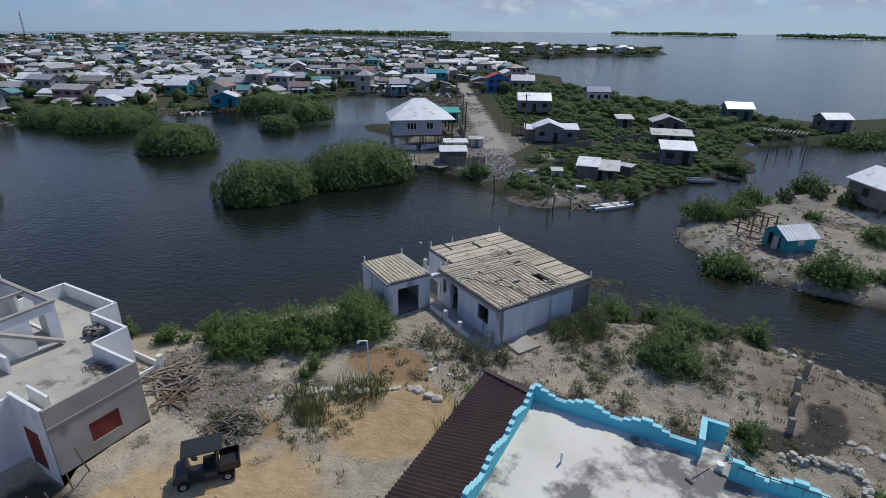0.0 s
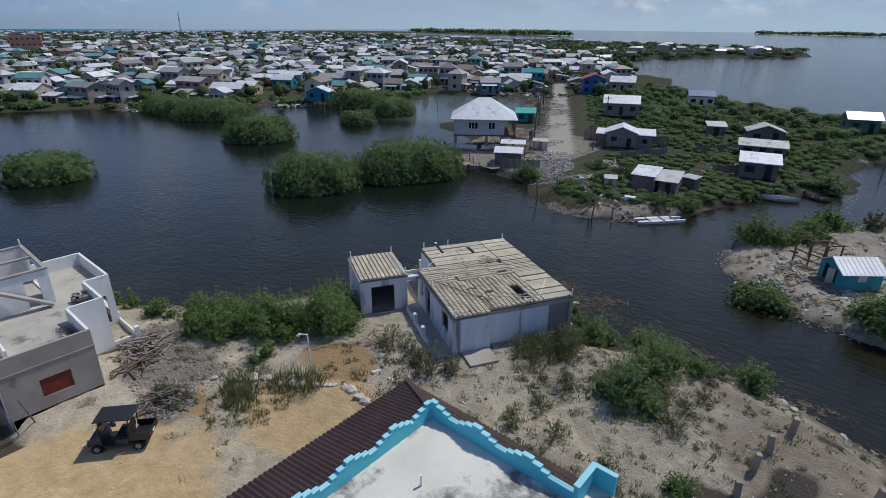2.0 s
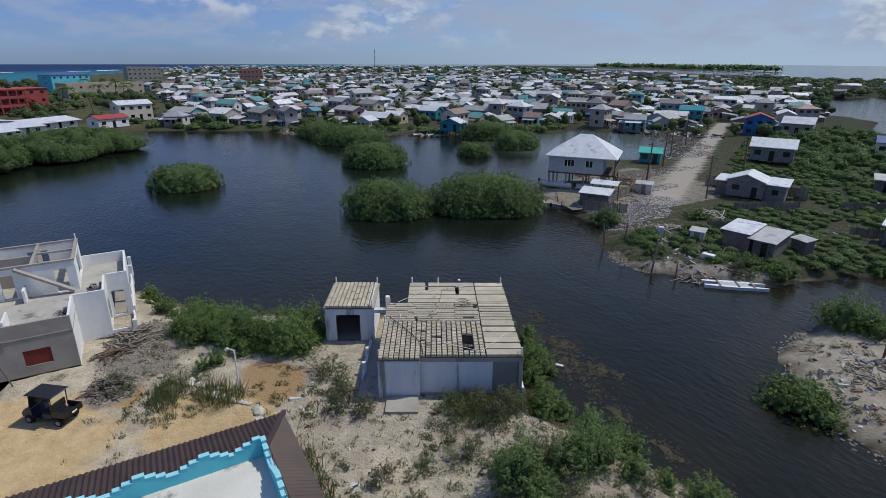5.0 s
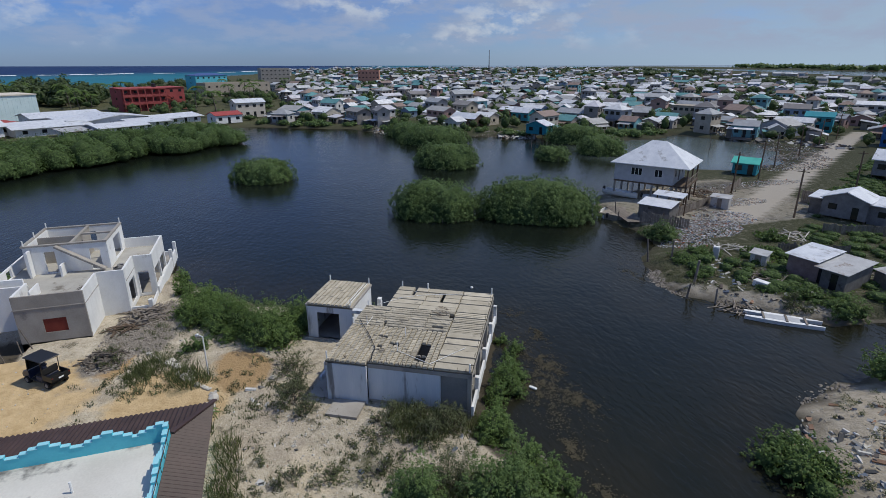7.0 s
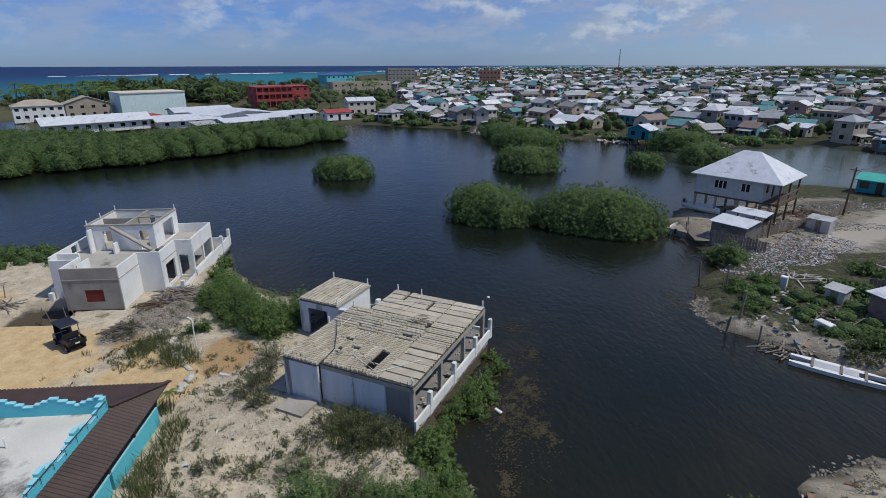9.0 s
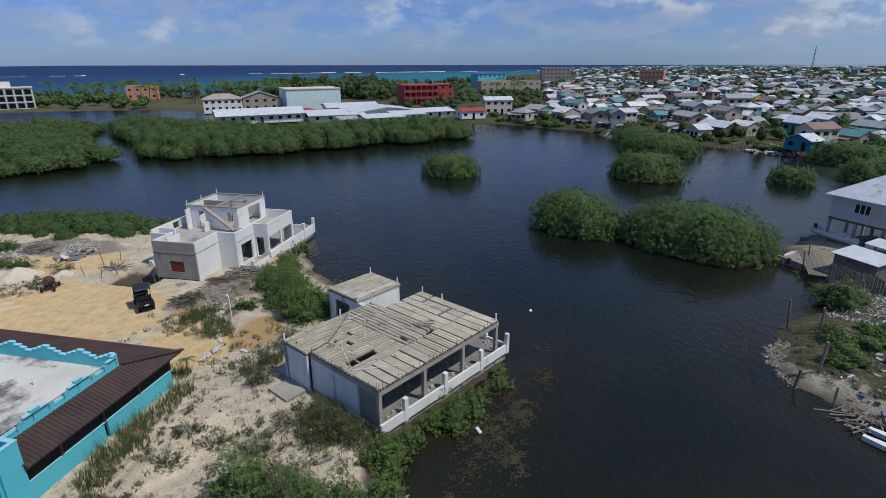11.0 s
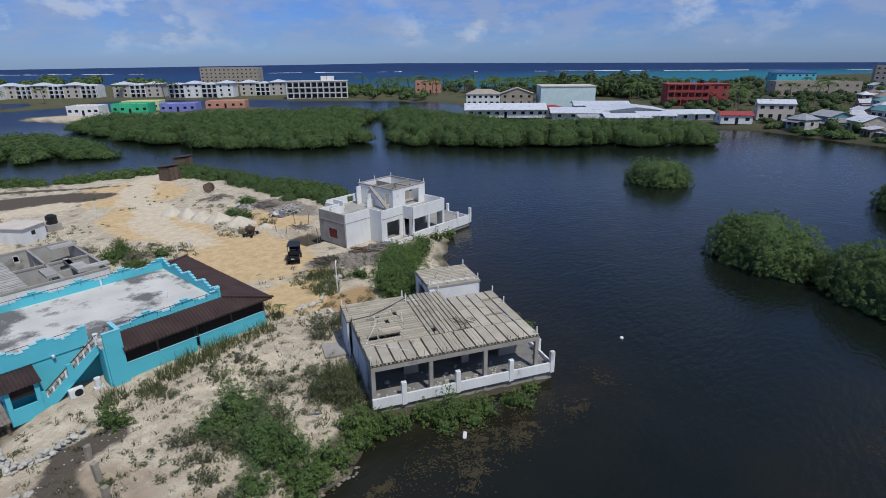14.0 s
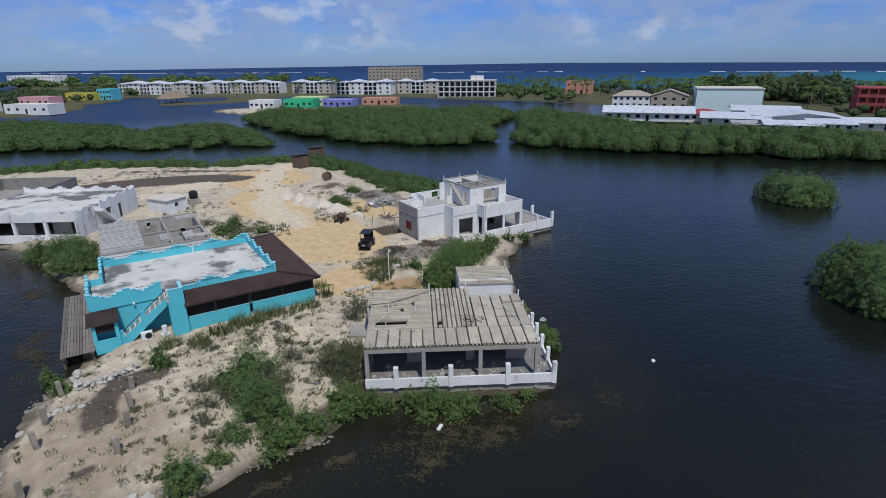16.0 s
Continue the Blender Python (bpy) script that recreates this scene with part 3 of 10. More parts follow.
mud = np.maximum(mud, 0.95 * smooth01((1.7 - line_distance(GX, GY, [(4.0, 27.8), (6.0, 28.1), (6.8, 29.2), (7.7, 31.9)])) / 1.3 + 0.35 * wobble(GX, GY, 1.3, 4)))
# the pit's dark hollow is painted as shade through the mud mask
mud = np.maximum(mud, smooth01((0.9 - np.maximum(np.abs(GX + 25.0) - 1.2, np.abs(GY - 6.2) - 1.7)) / 0.5))
facade = line_distance(GX, GY, [(-4.5, 38.6), (-6.9, 37.9), (-17.9, 44.0), (-20.5, 42.0)])
mud = np.maximum(mud, smooth01((2.2 - facade) / 1.2 + 0.3 * W1))
mud = np.maximum(mud, smooth01((1.3 - line_distance(GX, GY, [(-22, -41), (-14, -46), (0, -55)])) / 1.2 + 0.6 * W1))
pale = np.maximum(smooth01((5.0 - line_distance(GX, GY, [(-15.5, -2), (-14.5, -10), (-17, -20), (-21, -36), (-28, -44)])) / 5.0 + 0.25 * W1), 0)
for b in [(-8, -34, 9, 5), (0, -30, 7, 4), (-4, 27.5, 5, 2.2), (6, 61, 15, 17), (4, 56.5, 10, 8), (24, 72, 22, 22), (-21.0, -11.2, 4.0, 6.5), (-18.5, 67.5, 4.5, 2.6), (-17.5, 72, 3.5, 2.4)]:
    pale = np.maximum(pale, blob(GX, GY, *b, 0.8))
green = smooth01((GY - 58) / 6) * 0.75 + smooth01((-60 - GX) / 40)
for b in [(-9, 0, 5.5, 7), (-15.6, 20.2, 2.2, 2.0), (-18.5, 17.5, 2.6, 1.8), (-9, 36, 3, 5), (-5, 30.5, 3.5, 3.0), (1.5, 32.5, 1.6, 3), (-21, -2, 3, 3), (-2.5, 25.4, 5, 1.4)]:
    green = np.maximum(green, 0.55 * blob(GX, GY, *b, 1.0))
green = np.where(np.abs(GX - 10) + np.abs(GY - 62) < 32, green * 0.1, green)
green = np.where((np.abs(GX + 45) < 12) & (np.abs(GY - 88) < 16), green * 0.6, green)
road = smooth01((2.7 - line_distance(GX, GY, ROAD)) / 1.2 + 0.3 * W1)
green = np.maximum(green, 0.95 * smooth01((-188 - GY) / 16))
green = green * (1 - road)
brown = np.maximum(blob(GX, GY, 8.0, 33.0, 6.5, 7.5, 0.7), 0.8 * blob(GX, GY, 4.0, 36.5, 4.0, 3.0, 0.9))
ground_mesh = grid_mesh("ground", GX, GY, GH)
for nm, v in (("yard", yard), ("brown", brown), ("pale", pale), ("ochre", ochre), ("gravel", gravel), ("mud", mud), ("green", green), ("road", road), ("wet", smooth01((0.33 - (GH - WATER) + 0.12 * wobble(GX, GY, 2.1, 6)) / 0.4))):
    attribute(ground_mesh, nm, v)


def ground_material():
    m = bpy.data.materials.new("soil")
    m.use_nodes = True
    n, l = m.node_tree.nodes, m.node_tree.links
    p = n["Principled BSDF"]
    p.inputs["Roughness"].default_value, p.inputs["Specular IOR Level"].default_value = 0.95, 0.12
    p.inputs["Diffuse Roughness"].default_value = 1.0
    geo = n.new("ShaderNodeNewGeometry")

    def noise_(scale, detail=6, rough=0.6):
        t = n.new("ShaderNodeTexNoise")
        t.inputs["Scale"].default_value, t.inputs["Detail"].default_value, t.inputs["Roughness"].default_value = scale, detail, rough
        l.new(geo.outputs["Position"], t.inputs["Vector"])
        return t.outputs["Fac"]

    def mix(f, a, b):
        x = n.new("ShaderNodeMix")
        x.data_type = "RGBA"
        for key, v in (("Factor", f), ("A", a), ("B", b)):
            if isinstance(v, tuple):
                x.inputs[key].default_value = (*v, 1)
            else:
                l.new(v, x.inputs[key])
        return x.outputs["Result"]

    def ramp(v, a, b):
        r = n.new("ShaderNodeMapRange")
        r.inputs["From Min"].default_value, r.inputs["From Max"].default_value = a, b
        l.new(v, r.inputs["Value"])
        return r.outputs["Result"]

    def att(name):
        a = n.new("ShaderNodeAttribute")
        a.attribute_name = name
        return a.outputs["Fac"]

    def sharp(v, f, a=0.42, b=0.62):
        """The zone's edge broken up by noise."""
        s = n.new("ShaderNodeMath")
        s.operation = "MULTIPLY_ADD"
        s.inputs[1].default_value = 0.7
        l.new(f, s.inputs[0])
        t = n.new("ShaderNodeMath")
        t.operation = "MULTIPLY_ADD"
        t.inputs[1].default_value, t.inputs[2].default_value = 0.65, -0.35
        l.new(v, t.inputs[0])
        l.new(t.outputs[0], s.inputs[2])
        return ramp(s.outputs[0], a * 0.55, b * 0.75)

    big, mid, fine, speck = noise_(0.25), noise_(1.1, 8, 0.65), noise_(7, 6), noise_(22, 3)
    base = mix(ramp(mid, 0.35, 0.65), (0.37, 0.315, 0.228), (0.60, 0.53, 0.41))
    base = mix(ramp(big, 0.48, 0.62), base, (0.40, 0.34, 0.26))
    base = mix(ramp(fine, 0.58, 0.70), base, (0.20, 0.17, 0.125))
    base = mix(ramp(noise_(0.55, 9, 0.7), 0.57, 0.64), base, (0.17, 0.15, 0.105))
    base = mix(ramp(speck, 0.60, 0.66), base, (0.66, 0.62, 0.54))
    tan = mix(ramp(mid, 0.3, 0.7), (0.44, 0.315, 0.165), (0.62, 0.475, 0.28))
    col = mix(sharp(att("yard"), mid), base, tan)
    col = mix(sharp(att("brown"), mid), col, mix(ramp(mid, 0.3, 0.7), (0.27, 0.22, 0.155), (0.43, 0.355, 0.265)))
    col = mix(sharp(att("pale"), mid), col, mix(ramp(mid, 0.3, 0.7), (0.47, 0.395, 0.28), (0.64, 0.56, 0.43)))
    col = mix(sharp(att("ochre"), mid), col, mix(fine, (0.36, 0.235, 0.12), (0.42, 0.30, 0.16)))
    col = mix(sharp(att("gravel"), mid), col, mix(ramp(speck, 0.4, 0.6), (0.15, 0.13, 0.105), (0.32, 0.285, 0.24)))
    col = mix(sharp(att("mud"), mid), col, mix(fine, (0.065, 0.052, 0.042), (0.14, 0.118, 0.095)))
    col = mix(sharp(att("green"), mid), col, mix(ramp(fine, 0.35, 0.65), (0.035, 0.05, 0.018), (0.16, 0.145, 0.085)))
    col = mix(sharp(att("road"), mid), col, mix(fine, (0.54, 0.47, 0.36), (0.68, 0.60, 0.48)))
    col = mix(att("wet"), col, mix(fine, (0.055, 0.048, 0.033), (0.10, 0.085, 0.055)))
    l.new(col, p.inputs["Base Color"])
    bp = n.new("ShaderNodeBump")
    bp.inputs["Strength"].default_value, bp.inputs["Distance"].default_value = 0.7, 0.14
    hh = n.new("ShaderNodeMath")
    hh.operation = "ADD"
    l.new(fine, hh.inputs[0])
    l.new(noise_(3.2, 4), hh.inputs[1])
    l.new(hh.outputs[0], bp.inputs["Height"])
    l.new(bp.outputs["Normal"], p.inputs["Normal"])
    return m


ground_mesh.materials.append(ground_material())
tagged(new("ground", ground_mesh), "sandy island ground with dirt yard, gravel and mud patches", "ground", kind="structure")

# water: one sheet to the horizon; it is clear over the shallows, and turquoise inside the reef
COAST = [(3200, -1500), (600, -900), (60, -660), (-70, -602), (-210, -456), (-292, -215), (-350, -110), (-480, -70), (-700, -40), (-1100, 100), (-1500, 400), (-4800, 2400), (-4800, -4800), (3200, -4800)]
REEF = [(430, -1960), (60, -1493), (-464, -832), (-682, -596), (-800, -406), (-880, -260), (-1010, -30), (-1300, 200), (-1900, 450)]
shallow = smooth01(1 + GS / 11.0) * (GS < 1.5)
sea = smooth01(signed_distance(GX, GY, COAST) / 60 + 0.5)
deep = smooth01(signed_distance(GX, GY, REEF + [(-2000, 500), (-4800, 1500), (-4800, -4800), (430, -4800)]) / 300 + 0.5)
bright = smooth01((GY + 470) / 380)
_rows, _cols = sorted({*range(0, len(gy), 3), len(gy) - 1}), sorted({*range(0, len(gx), 3), len(gx) - 1})
thin = lambda v: v[np.ix_(_rows, _cols)]
water_mesh = grid_mesh("water", thin(GX), thin(GY), np.full((len(_rows), len(_cols)), WATER))
attribute(water_mesh, "bright", thin(bright))
attribute(water_mesh, "pond", thin(smooth01((1 - np.hypot((GX + 90) / 30, (GY - 124) / 32)) / 0.35)))
attribute(water_mesh, "shallow", thin(shallow))
attribute(water_mesh, "channel", thin(0.75 * smooth01((-105 - GY) / 90)))
attribute(water_mesh, "sea", thin(sea))
attribute(water_mesh, "deep", thin(deep))


def water_material():
    m = bpy.data.materials.new("lagoon_water")
    m.use_nodes = True
    n, l = m.node_tree.nodes, m.node_tree.links
    p = n["Principled BSDF"]
    geo = n.new("ShaderNodeNewGeometry")

    def noise_(scale, detail, stretch=(1, 1, 1), rot=0.0):
        mp = n.new("ShaderNodeMapping")
        mp.inputs["Scale"].default_value = stretch
        mp.inputs["Rotation"].default_value = (0, 0, rot)
        l.new(geo.outputs["Position"], mp.inputs["Vector"])
        t = n.new("ShaderNodeTexNoise")
        t.inputs["Scale"].default_value, t.inputs["Detail"].default_value = scale, detail
        l.new(mp.outputs["Vector"], t.inputs["Vector"])
        return t.outputs["Fac"]

    def att(name):
        a = n.new("ShaderNodeAttribute")
        a.attribute_name = name
        return a.outputs["Fac"]

    def mix(f, a, b):
        x = n.new("ShaderNodeMix")
        x.data_type = "RGBA"
        for key, v in (("Factor", f), ("A", a), ("B", b)):
            if isinstance(v, tuple):
                x.inputs[key].default_value = (*v, 1)
            else:
                l.new(v, x.inputs[key])
        return x.outputs["Result"]

    col = mix(noise_(0.04, 5), (0.0055, 0.008, 0.0066), (0.0115, 0.0155, 0.0115))
    sh = n.new("ShaderNodeMath")
    sh.operation = "MULTIPLY"
    l.new(att("shallow"), sh.inputs[0])
    l.new(noise_(0.35, 7), sh.inputs[1])
    sh.use_clamp = True
    sh2 = n.new("ShaderNodeMath")
    sh2.operation, sh2.use_clamp = "MULTIPLY", True
    sh2.inputs[1].default_value = 1.5
    l.new(sh.outputs[0], sh2.inputs[0])
    col = mix(sh2.outputs[0], col, (0.022, 0.020, 0.012))
    col = mix(att("pond"), col, mix(noise_(0.12, 5), (0.075, 0.10, 0.10), (0.11, 0.135, 0.125)))
    sea_c = mix(noise_(0.006, 5, (1, 1, 1)), (0.012, 0.12, 0.17), (0.02, 0.19, 0.23))
    sea_c = mix(att("bright"), (0.009, 0.045, 0.12), sea_c)
    sea_c = mix(att("deep"), sea_c, (0.006, 0.024, 0.085))
    col = mix(att("channel"), col, (0.010, 0.032, 0.085))
    col = mix(att("sea"), col, sea_c)
    l.new(col, p.inputs["Base Color"])
    p.inputs["IOR"].default_value = 1.33
    for key, lo, hi in (("Roughness", 0.1, 0.5), ("Specular IOR Level", 0.36, 0.18)):
        r = n.new("ShaderNodeMapRange")
        r.inputs["To Min"].default_value, r.inputs["To Max"].default_value = lo, hi
        mx = n.new("ShaderNodeMath")
        mx.operation = "MAXIMUM"
        l.new(att("sea"), mx.inputs[0])
        l.new(att("channel"), mx.inputs[1])
        l.new(mx.outputs[0], r.inputs["Value"])
        l.new(r.outputs["Result"], p.inputs[key])
    w1 = noise_(1.1, 3, (1, 2.2, 1), 0.6)
    w2 = noise_(0.22, 3, (1, 1.6, 1), 0.4)
    ad = n.new("ShaderNodeMath")
    ad.operation = "ADD"
    l.new(w1, ad.inputs[0])
    l.new(w2, ad.inputs[1])
    bp = n.new("ShaderNodeBump")
    bp.inputs["Strength"].default_value, bp.inputs["Distance"].default_value = 0.45, 0.13
    l.new(ad.outputs[0], bp.inputs["Height"])
    l.new(bp.outputs["Normal"], p.inputs["Normal"])
    return m


water_mesh.materials.append(water_material())
tagged(new("water", water_mesh), "dark rippled lagoon water turning turquoise towards the reef", "water", kind="structure")


def land_z(x, y):
    return float(land_height(np.array([x]), np.array([y]))[0][0])

# ---- flat-roofed shell on the shore ----
A_M = pose(-7.42, 37.19, 0, 0, 0, 150.6)


def single_storey_shell():
    h = thing("unfinished_house", "abandoned single-storey concrete house with bare block roof", "house", A_M)
    part("foundation", box(box(bmesh.new(), -0.05, 12.45, 0.1, 8.95, -1.3, 0.22), -0.3, 7.3, 8.95, 10.3, -0.9, 0.12), M_CONC, h)
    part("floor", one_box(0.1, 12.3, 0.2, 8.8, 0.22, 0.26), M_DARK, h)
    ROOF0 = 2.62
    # walls
    part("wall", wall(bmesh.new(), (0.08, 1.9), (0.08, 6.4), -0.5, ROOF0), M_PALE, h)
    part("wall", wall(bmesh.new(), (-0.22, 6.4), (-0.22, 8.97), -0.5, ROOF0), M_PALE, h)
    part("wall", wall(bmesh.new(), (0.2, 0.3), (0.2, 1.9), -0.5, ROOF0, 0.12), M_BLOCK, h, "bare grey block infill")
    part("wall", wall(bmesh.new(), (-0.14, 8.9), (7.3, 8.9), -0.5, ROOF0, 0.15, [(1.0, 2.25, 1.05, 2.3), (4.75, 5.6, 0.12, 2.3), (6.3, 6.85, 1.1, 2.3)]), M_PALE, h)
    part("wall", wall(bmesh.new(), (7.38, 8.97), (7.38, 7.5), -0.5, ROOF0), M_PALE, h)
    part("wall", wall(bmesh.new(), (7.3, 7.45), (11.25, 7.45), -0.6, ROOF0, 0.15, [(1.0, 1.7, 0.3, 2.3)]), M_PALE, h)
    part("wall", wall(bmesh.new(), (11.18, 7.37), (11.18, 2.5), -0.6, ROOF0, 0.15, [(1.2, 2.6, 0.3, 2.3)]), M_PALE, h)
    # inner wall behind the open gallery
    part("wall", wall(bmesh.new(), (0.16, 2.5), (11.2, 2.5), 0.22, ROOF0, 0.2, [(0.2, 2.5, 0.22, 2.35), (3.5, 6.6, 0.22, 2.35), (7.1, 9.4, 0.22, 2.35)]), M_CONC, h)
    part("wall", wall(bmesh.new(), (3.0, 2.6), (3.0, 8.8), 0.22, ROOF0, 0.15, [(4.2, 5.2, 0.22, 2.3)]), M_CONC, h)
    part("wall", wall(bmesh.new(), (7.3, 2.6), (7.3, 7.4), 0.22, ROOF0, 0.15, [(1.2, 2.2, 0.22, 2.3)]), M_CONC, h)
    # gallery columns, edge beams, parapet with its posts
    for x in (0.13, 3.8, 7.5, 11.2):
        part("column", one_box(x - 0.13, x + 0.13, 0.02, 0.28, -0.6, ROOF0, bevel=0.015), M_CONC, h)
    part("edge_beam", one_box(0.0, 11.35, 0.0, 0.3, 2.4, ROOF0 + 0.06), M_CONC, h)
    part("edge_beam", one_box(-0.02, 0.2, 0.3, 6.4, 2.42, ROOF0 + 0.05), M_CONC, h)
    part("edge_beam", one_box(-0.32, 7.48, 8.84, 9.02, 2.45, ROOF0 + 0.05), M_CONC, h)
    par = part("parapet", one_box(-0.02, 12.5, -0.13, 0.015, -0.12, 0.55), M_PAINT, h, "white rendered parapet wall")
    for x in (1.98, 5.55, 9.3, 12.38):
        part("post", one_box(x - 0.16, x + 0.16, -0.17, 0.1, -0.2, 1.38, bevel=0.02), M_PAINT, par)
    side = part("parapet", one_box(12.36, 12.5, 0.016, 8.6, -0.12, 0.5), M_PAINT, h, "white rendered parapet wall")
    for y in (1.9, 3.7, 5.5, 7.2):
        part("post", one_box(12.28, 12.54, y - 0.15, y + 0.15, -0.4, 1.35, bevel=0.02), M_PAINT, side)
    # entrance porch
    curb = part("porch_curb", one_box(1.4, 6.4, 10.12, 10.28, 0.12, 0.42), M_PALE, h)
    for x in (2.44, 4.35):
        part("post", one_box(x - 0.15, x + 0.15, 10.05, 10.33, 0.1, 0.95, bevel=0.02), M_PALE, curb)
    part("step", one_box(-1.95, -0.35, 6.5, 8.45, -0.35, 0.22), M_CONC, h, "flat concrete landing slab")
    # block-and-beam roof: filler slab with holes, then the planks one by one
    holes = [(0.55, 1.2, 3.2, 3.5), (1.3, 1.95, 3.2, 3.5), (2.05, 2.75, 3.2, 3.5), (4.78, 5.2, 2.75, 3.5), (6.4, 6.95, 2.42, 2.65), (9.35, 9.9, 3.6, 3.85),
             (10.45, 10.7, 6.0, 6.22), (3.0, 3.25, 6.3, 6.6), (1.7, 1.95, 6.0, 6.35), (2.2, 2.45, 5.2, 5.5), (4.7, 5.0, 6.7, 6.9)]

    def plank_row(cells, x0, x1, y0, y1, along_x, pitch, cut):
        """Planks of one field of the roof, each cut into lengths."""
        n = max(1, round(((y1 - y0) if along_x else (x1 - x0)) / pitch))
        for i in range(n):
            w = ((y1 - y0) if along_x else (x1 - x0)) / n
            a = (y0 if along_x else x0) + i * w
            s, e = (x0, x1) if along_x else (y0, y1)
            while s < e - 0.05:
                t = min(e, s + cut * random.uniform(0.8, 1.2))
                if e - t < 0.4:
                    t = e
                c = (s, t, a, a + w) if along_x else (a, a + w, s, t)
                cells.append((*c, along_x))
                s = t

    cells = []
    plank_row(cells, 0.0, 11.32, 0.02, 2.3, False, 0.74, 2.6)
    plank_row(cells, 0.0, 4.5, 2.34, 3.7, True, 0.34, 2.3)
    plank_row(cells, 0.0, 4.5, 3.7, 6.4, True, 0.33, 1.5)
    plank_row(cells, -0.3, 4.5, 6.4, 8.98, True, 0.33, 1.6)
    plank_row(cells, 4.52, 7.45, 2.34, 8.98, False, 0.33, 1.5)
    plank_row(cells, 7.48, 11.32, 2.34, 7.5, False, 0.74, 2.6)
    slab = bmesh.new()
    k = 0
    for x0, x1, y0, y1, along in cells:
        cx, cy = (x0 + x1) / 2, (y0 + y1) / 2
        if any(a < x1 - 0.1 and b > x0 + 0.1 and c < y1 - 0.1 and d > y0 + 0.1 for a, b, c, d in holes) and (x1 - x0) * (y1 - y0) < 0.2:
            continue
        hit_ = [q for q in holes if q[0] < x1 - 0.1 and q[1] > x0 + 0.1 and q[2] < y1 - 0.1 and q[3] > y0 + 0.1]
        spans = [(x0, x1, y0, y1)]
        for q in hit_:
            if along:
                spans = [sp for s0 in spans for sp in ((s0[0], min(s0[1], q[0]), y0, y1), (max(s0[0], q[1]), s0[1], y0, y1)) if sp[1] - sp[0] > 0.1]
            else:
                spans = [sp for s0 in spans for sp in ((x0, x1, s0[2], min(s0[3], q[2])), (x0, x1, max(s0[2], q[3]), s0[3])) if sp[3] - sp[2] > 0.1]
        for a, b, c, d in spans:
            box(slab, a, b, c, d, ROOF0 + 0.06, ROOF0 + 0.14)
            up = random.uniform(-0.025, 0.03)
            g = 0.03 if along else 0.042
            bm = bmesh.new()
            box(bm, a + (0.01 if along else g), b - (0.01 if along else g), c + (g if along else 0.01), d - (g if along else 0.01), ROOF0 + 0.1, ROOF0 + 0.27 + up, taper=0.012)
            if along:
                s = a + 0.06
                while s < b - 0.14:
                    box(bm, s, s + 0.1, c + g + 0.02, d - g - 0.02, ROOF0 + 0.262 + up, ROOF0 + 0.3 + up)
                    s += 0.2
            elif 4.5 < a < 7.4:
                for f in (0.25, 0.6):
                    box(bm, a + (b - a) * f, a + (b - a) * f + 0.09, c + 0.02, d - 0.02, ROOF0 + 0.262 + up, ROOF0 + 0.3 + up)
            part("roof_plank", bm, M_PLANK, h)
            k += 1
    # thin black patches on the plank faces, for the shade of their hollows
    void_shade = bmesh.new()
    for i in range(45):
        box(void_shade, 0.07 + i * 0.25, 0.19 + i * 0.25, 0.022, 0.036, ROOF0 + 0.15, ROOF0 + 0.235)
    part("hollow_end_shade", void_shade, M_HOLE, h, "black patches painting the shade in the hollow plank ends", kind="stuff")
    part("roof_filler", slab, M_JOINT, h, "dark mortar joints between planks", kind="stuff")
    # starter bars, pipes and loose lines on the roof
    for x, y in ((0.05, 0.15), (11.2, 0.15), (11.25, 7.3), (11.2, 5.2), (-0.2, 8.9), (4.4, 8.9), (7.3, 8.8)):
        bm = rod(bmesh.new(), (x, y, ROOF0 + 0.2), (x, y, ROOF0 + 0.75), 0.05)
        part("corner_pipe", bm, M_PIPE, h)
    bars = bmesh.new()
    for i in range(46):
        x, y = (random.uniform(0, 11.2), 0.1) if i % 2 else (0.02, random.uniform(0.3, 8.6))
        rod(bars, (x, y, ROOF0 + 0.2), (x + random.uniform(-0.05, 0.05), y + random.uniform(-0.05, 0.05), ROOF0 + random.uniform(0.35, 0.6)), 0.012, n=4)
    for i in range(16):
        x, y = random.uniform(6.8, 8.2), random.uniform(2.6, 3.4)
        a = random.uniform(0, 3.1)
        rod(bars, (x, y, ROOF0 + 0.32), (x + math.cos(a) * 0.6, y + math.sin(a) * 0.6, ROOF0 + random.uniform(0.34, 0.5)), 0.012, n=4)
    part("reinforcement", bars, M_STEEL, h, kind="stuff")
    for a, b in (((4.4, 8.85), (4.4, 7.9)), ((4.4, 7.9), (5.6, 7.9)), ((1.4, 4.9), (0.3, 2.6)), ((0.3, 2.6), (2.6, 0.8)),
                 ((9.0, 7.0), (9.9, 5.1)), ((9.9, 5.1), (10.8, 1.6)), ((7.5, 8.2), (9.0, 6.8))):
        part("conduit", rod(bmesh.new(), (*a, ROOF0 + 0.34), (*b, ROOF0 + 0.34), 0.018, n=5), M_PIPE, h, "white plastic conduit lying on the roof")
    for x, y in ((4.4, 7.9), (3.3, 4.9), (1.4, 4.9)):
        part("upright_pipe", rod(bmesh.new(), (x, y, ROOF0 + 0.3), (x, y, ROOF0 + 0.95), 0.03, n=5), M_PIPE, h)
    cable = bmesh.new()
    pts = [(0.1, 6.2, 2.95), (1.5, 6.4, 2.97), (3.0, 7.3, 3.0), (4.9, 8.6, 3.02)]
    for a, b in zip(pts, pts[1:]):
        rod(cable, a, b, 0.025, n=5)
    part("cable", cable, M_BLACK, h)
    # loose rubble inside the gallery
    rub = bmesh.new()
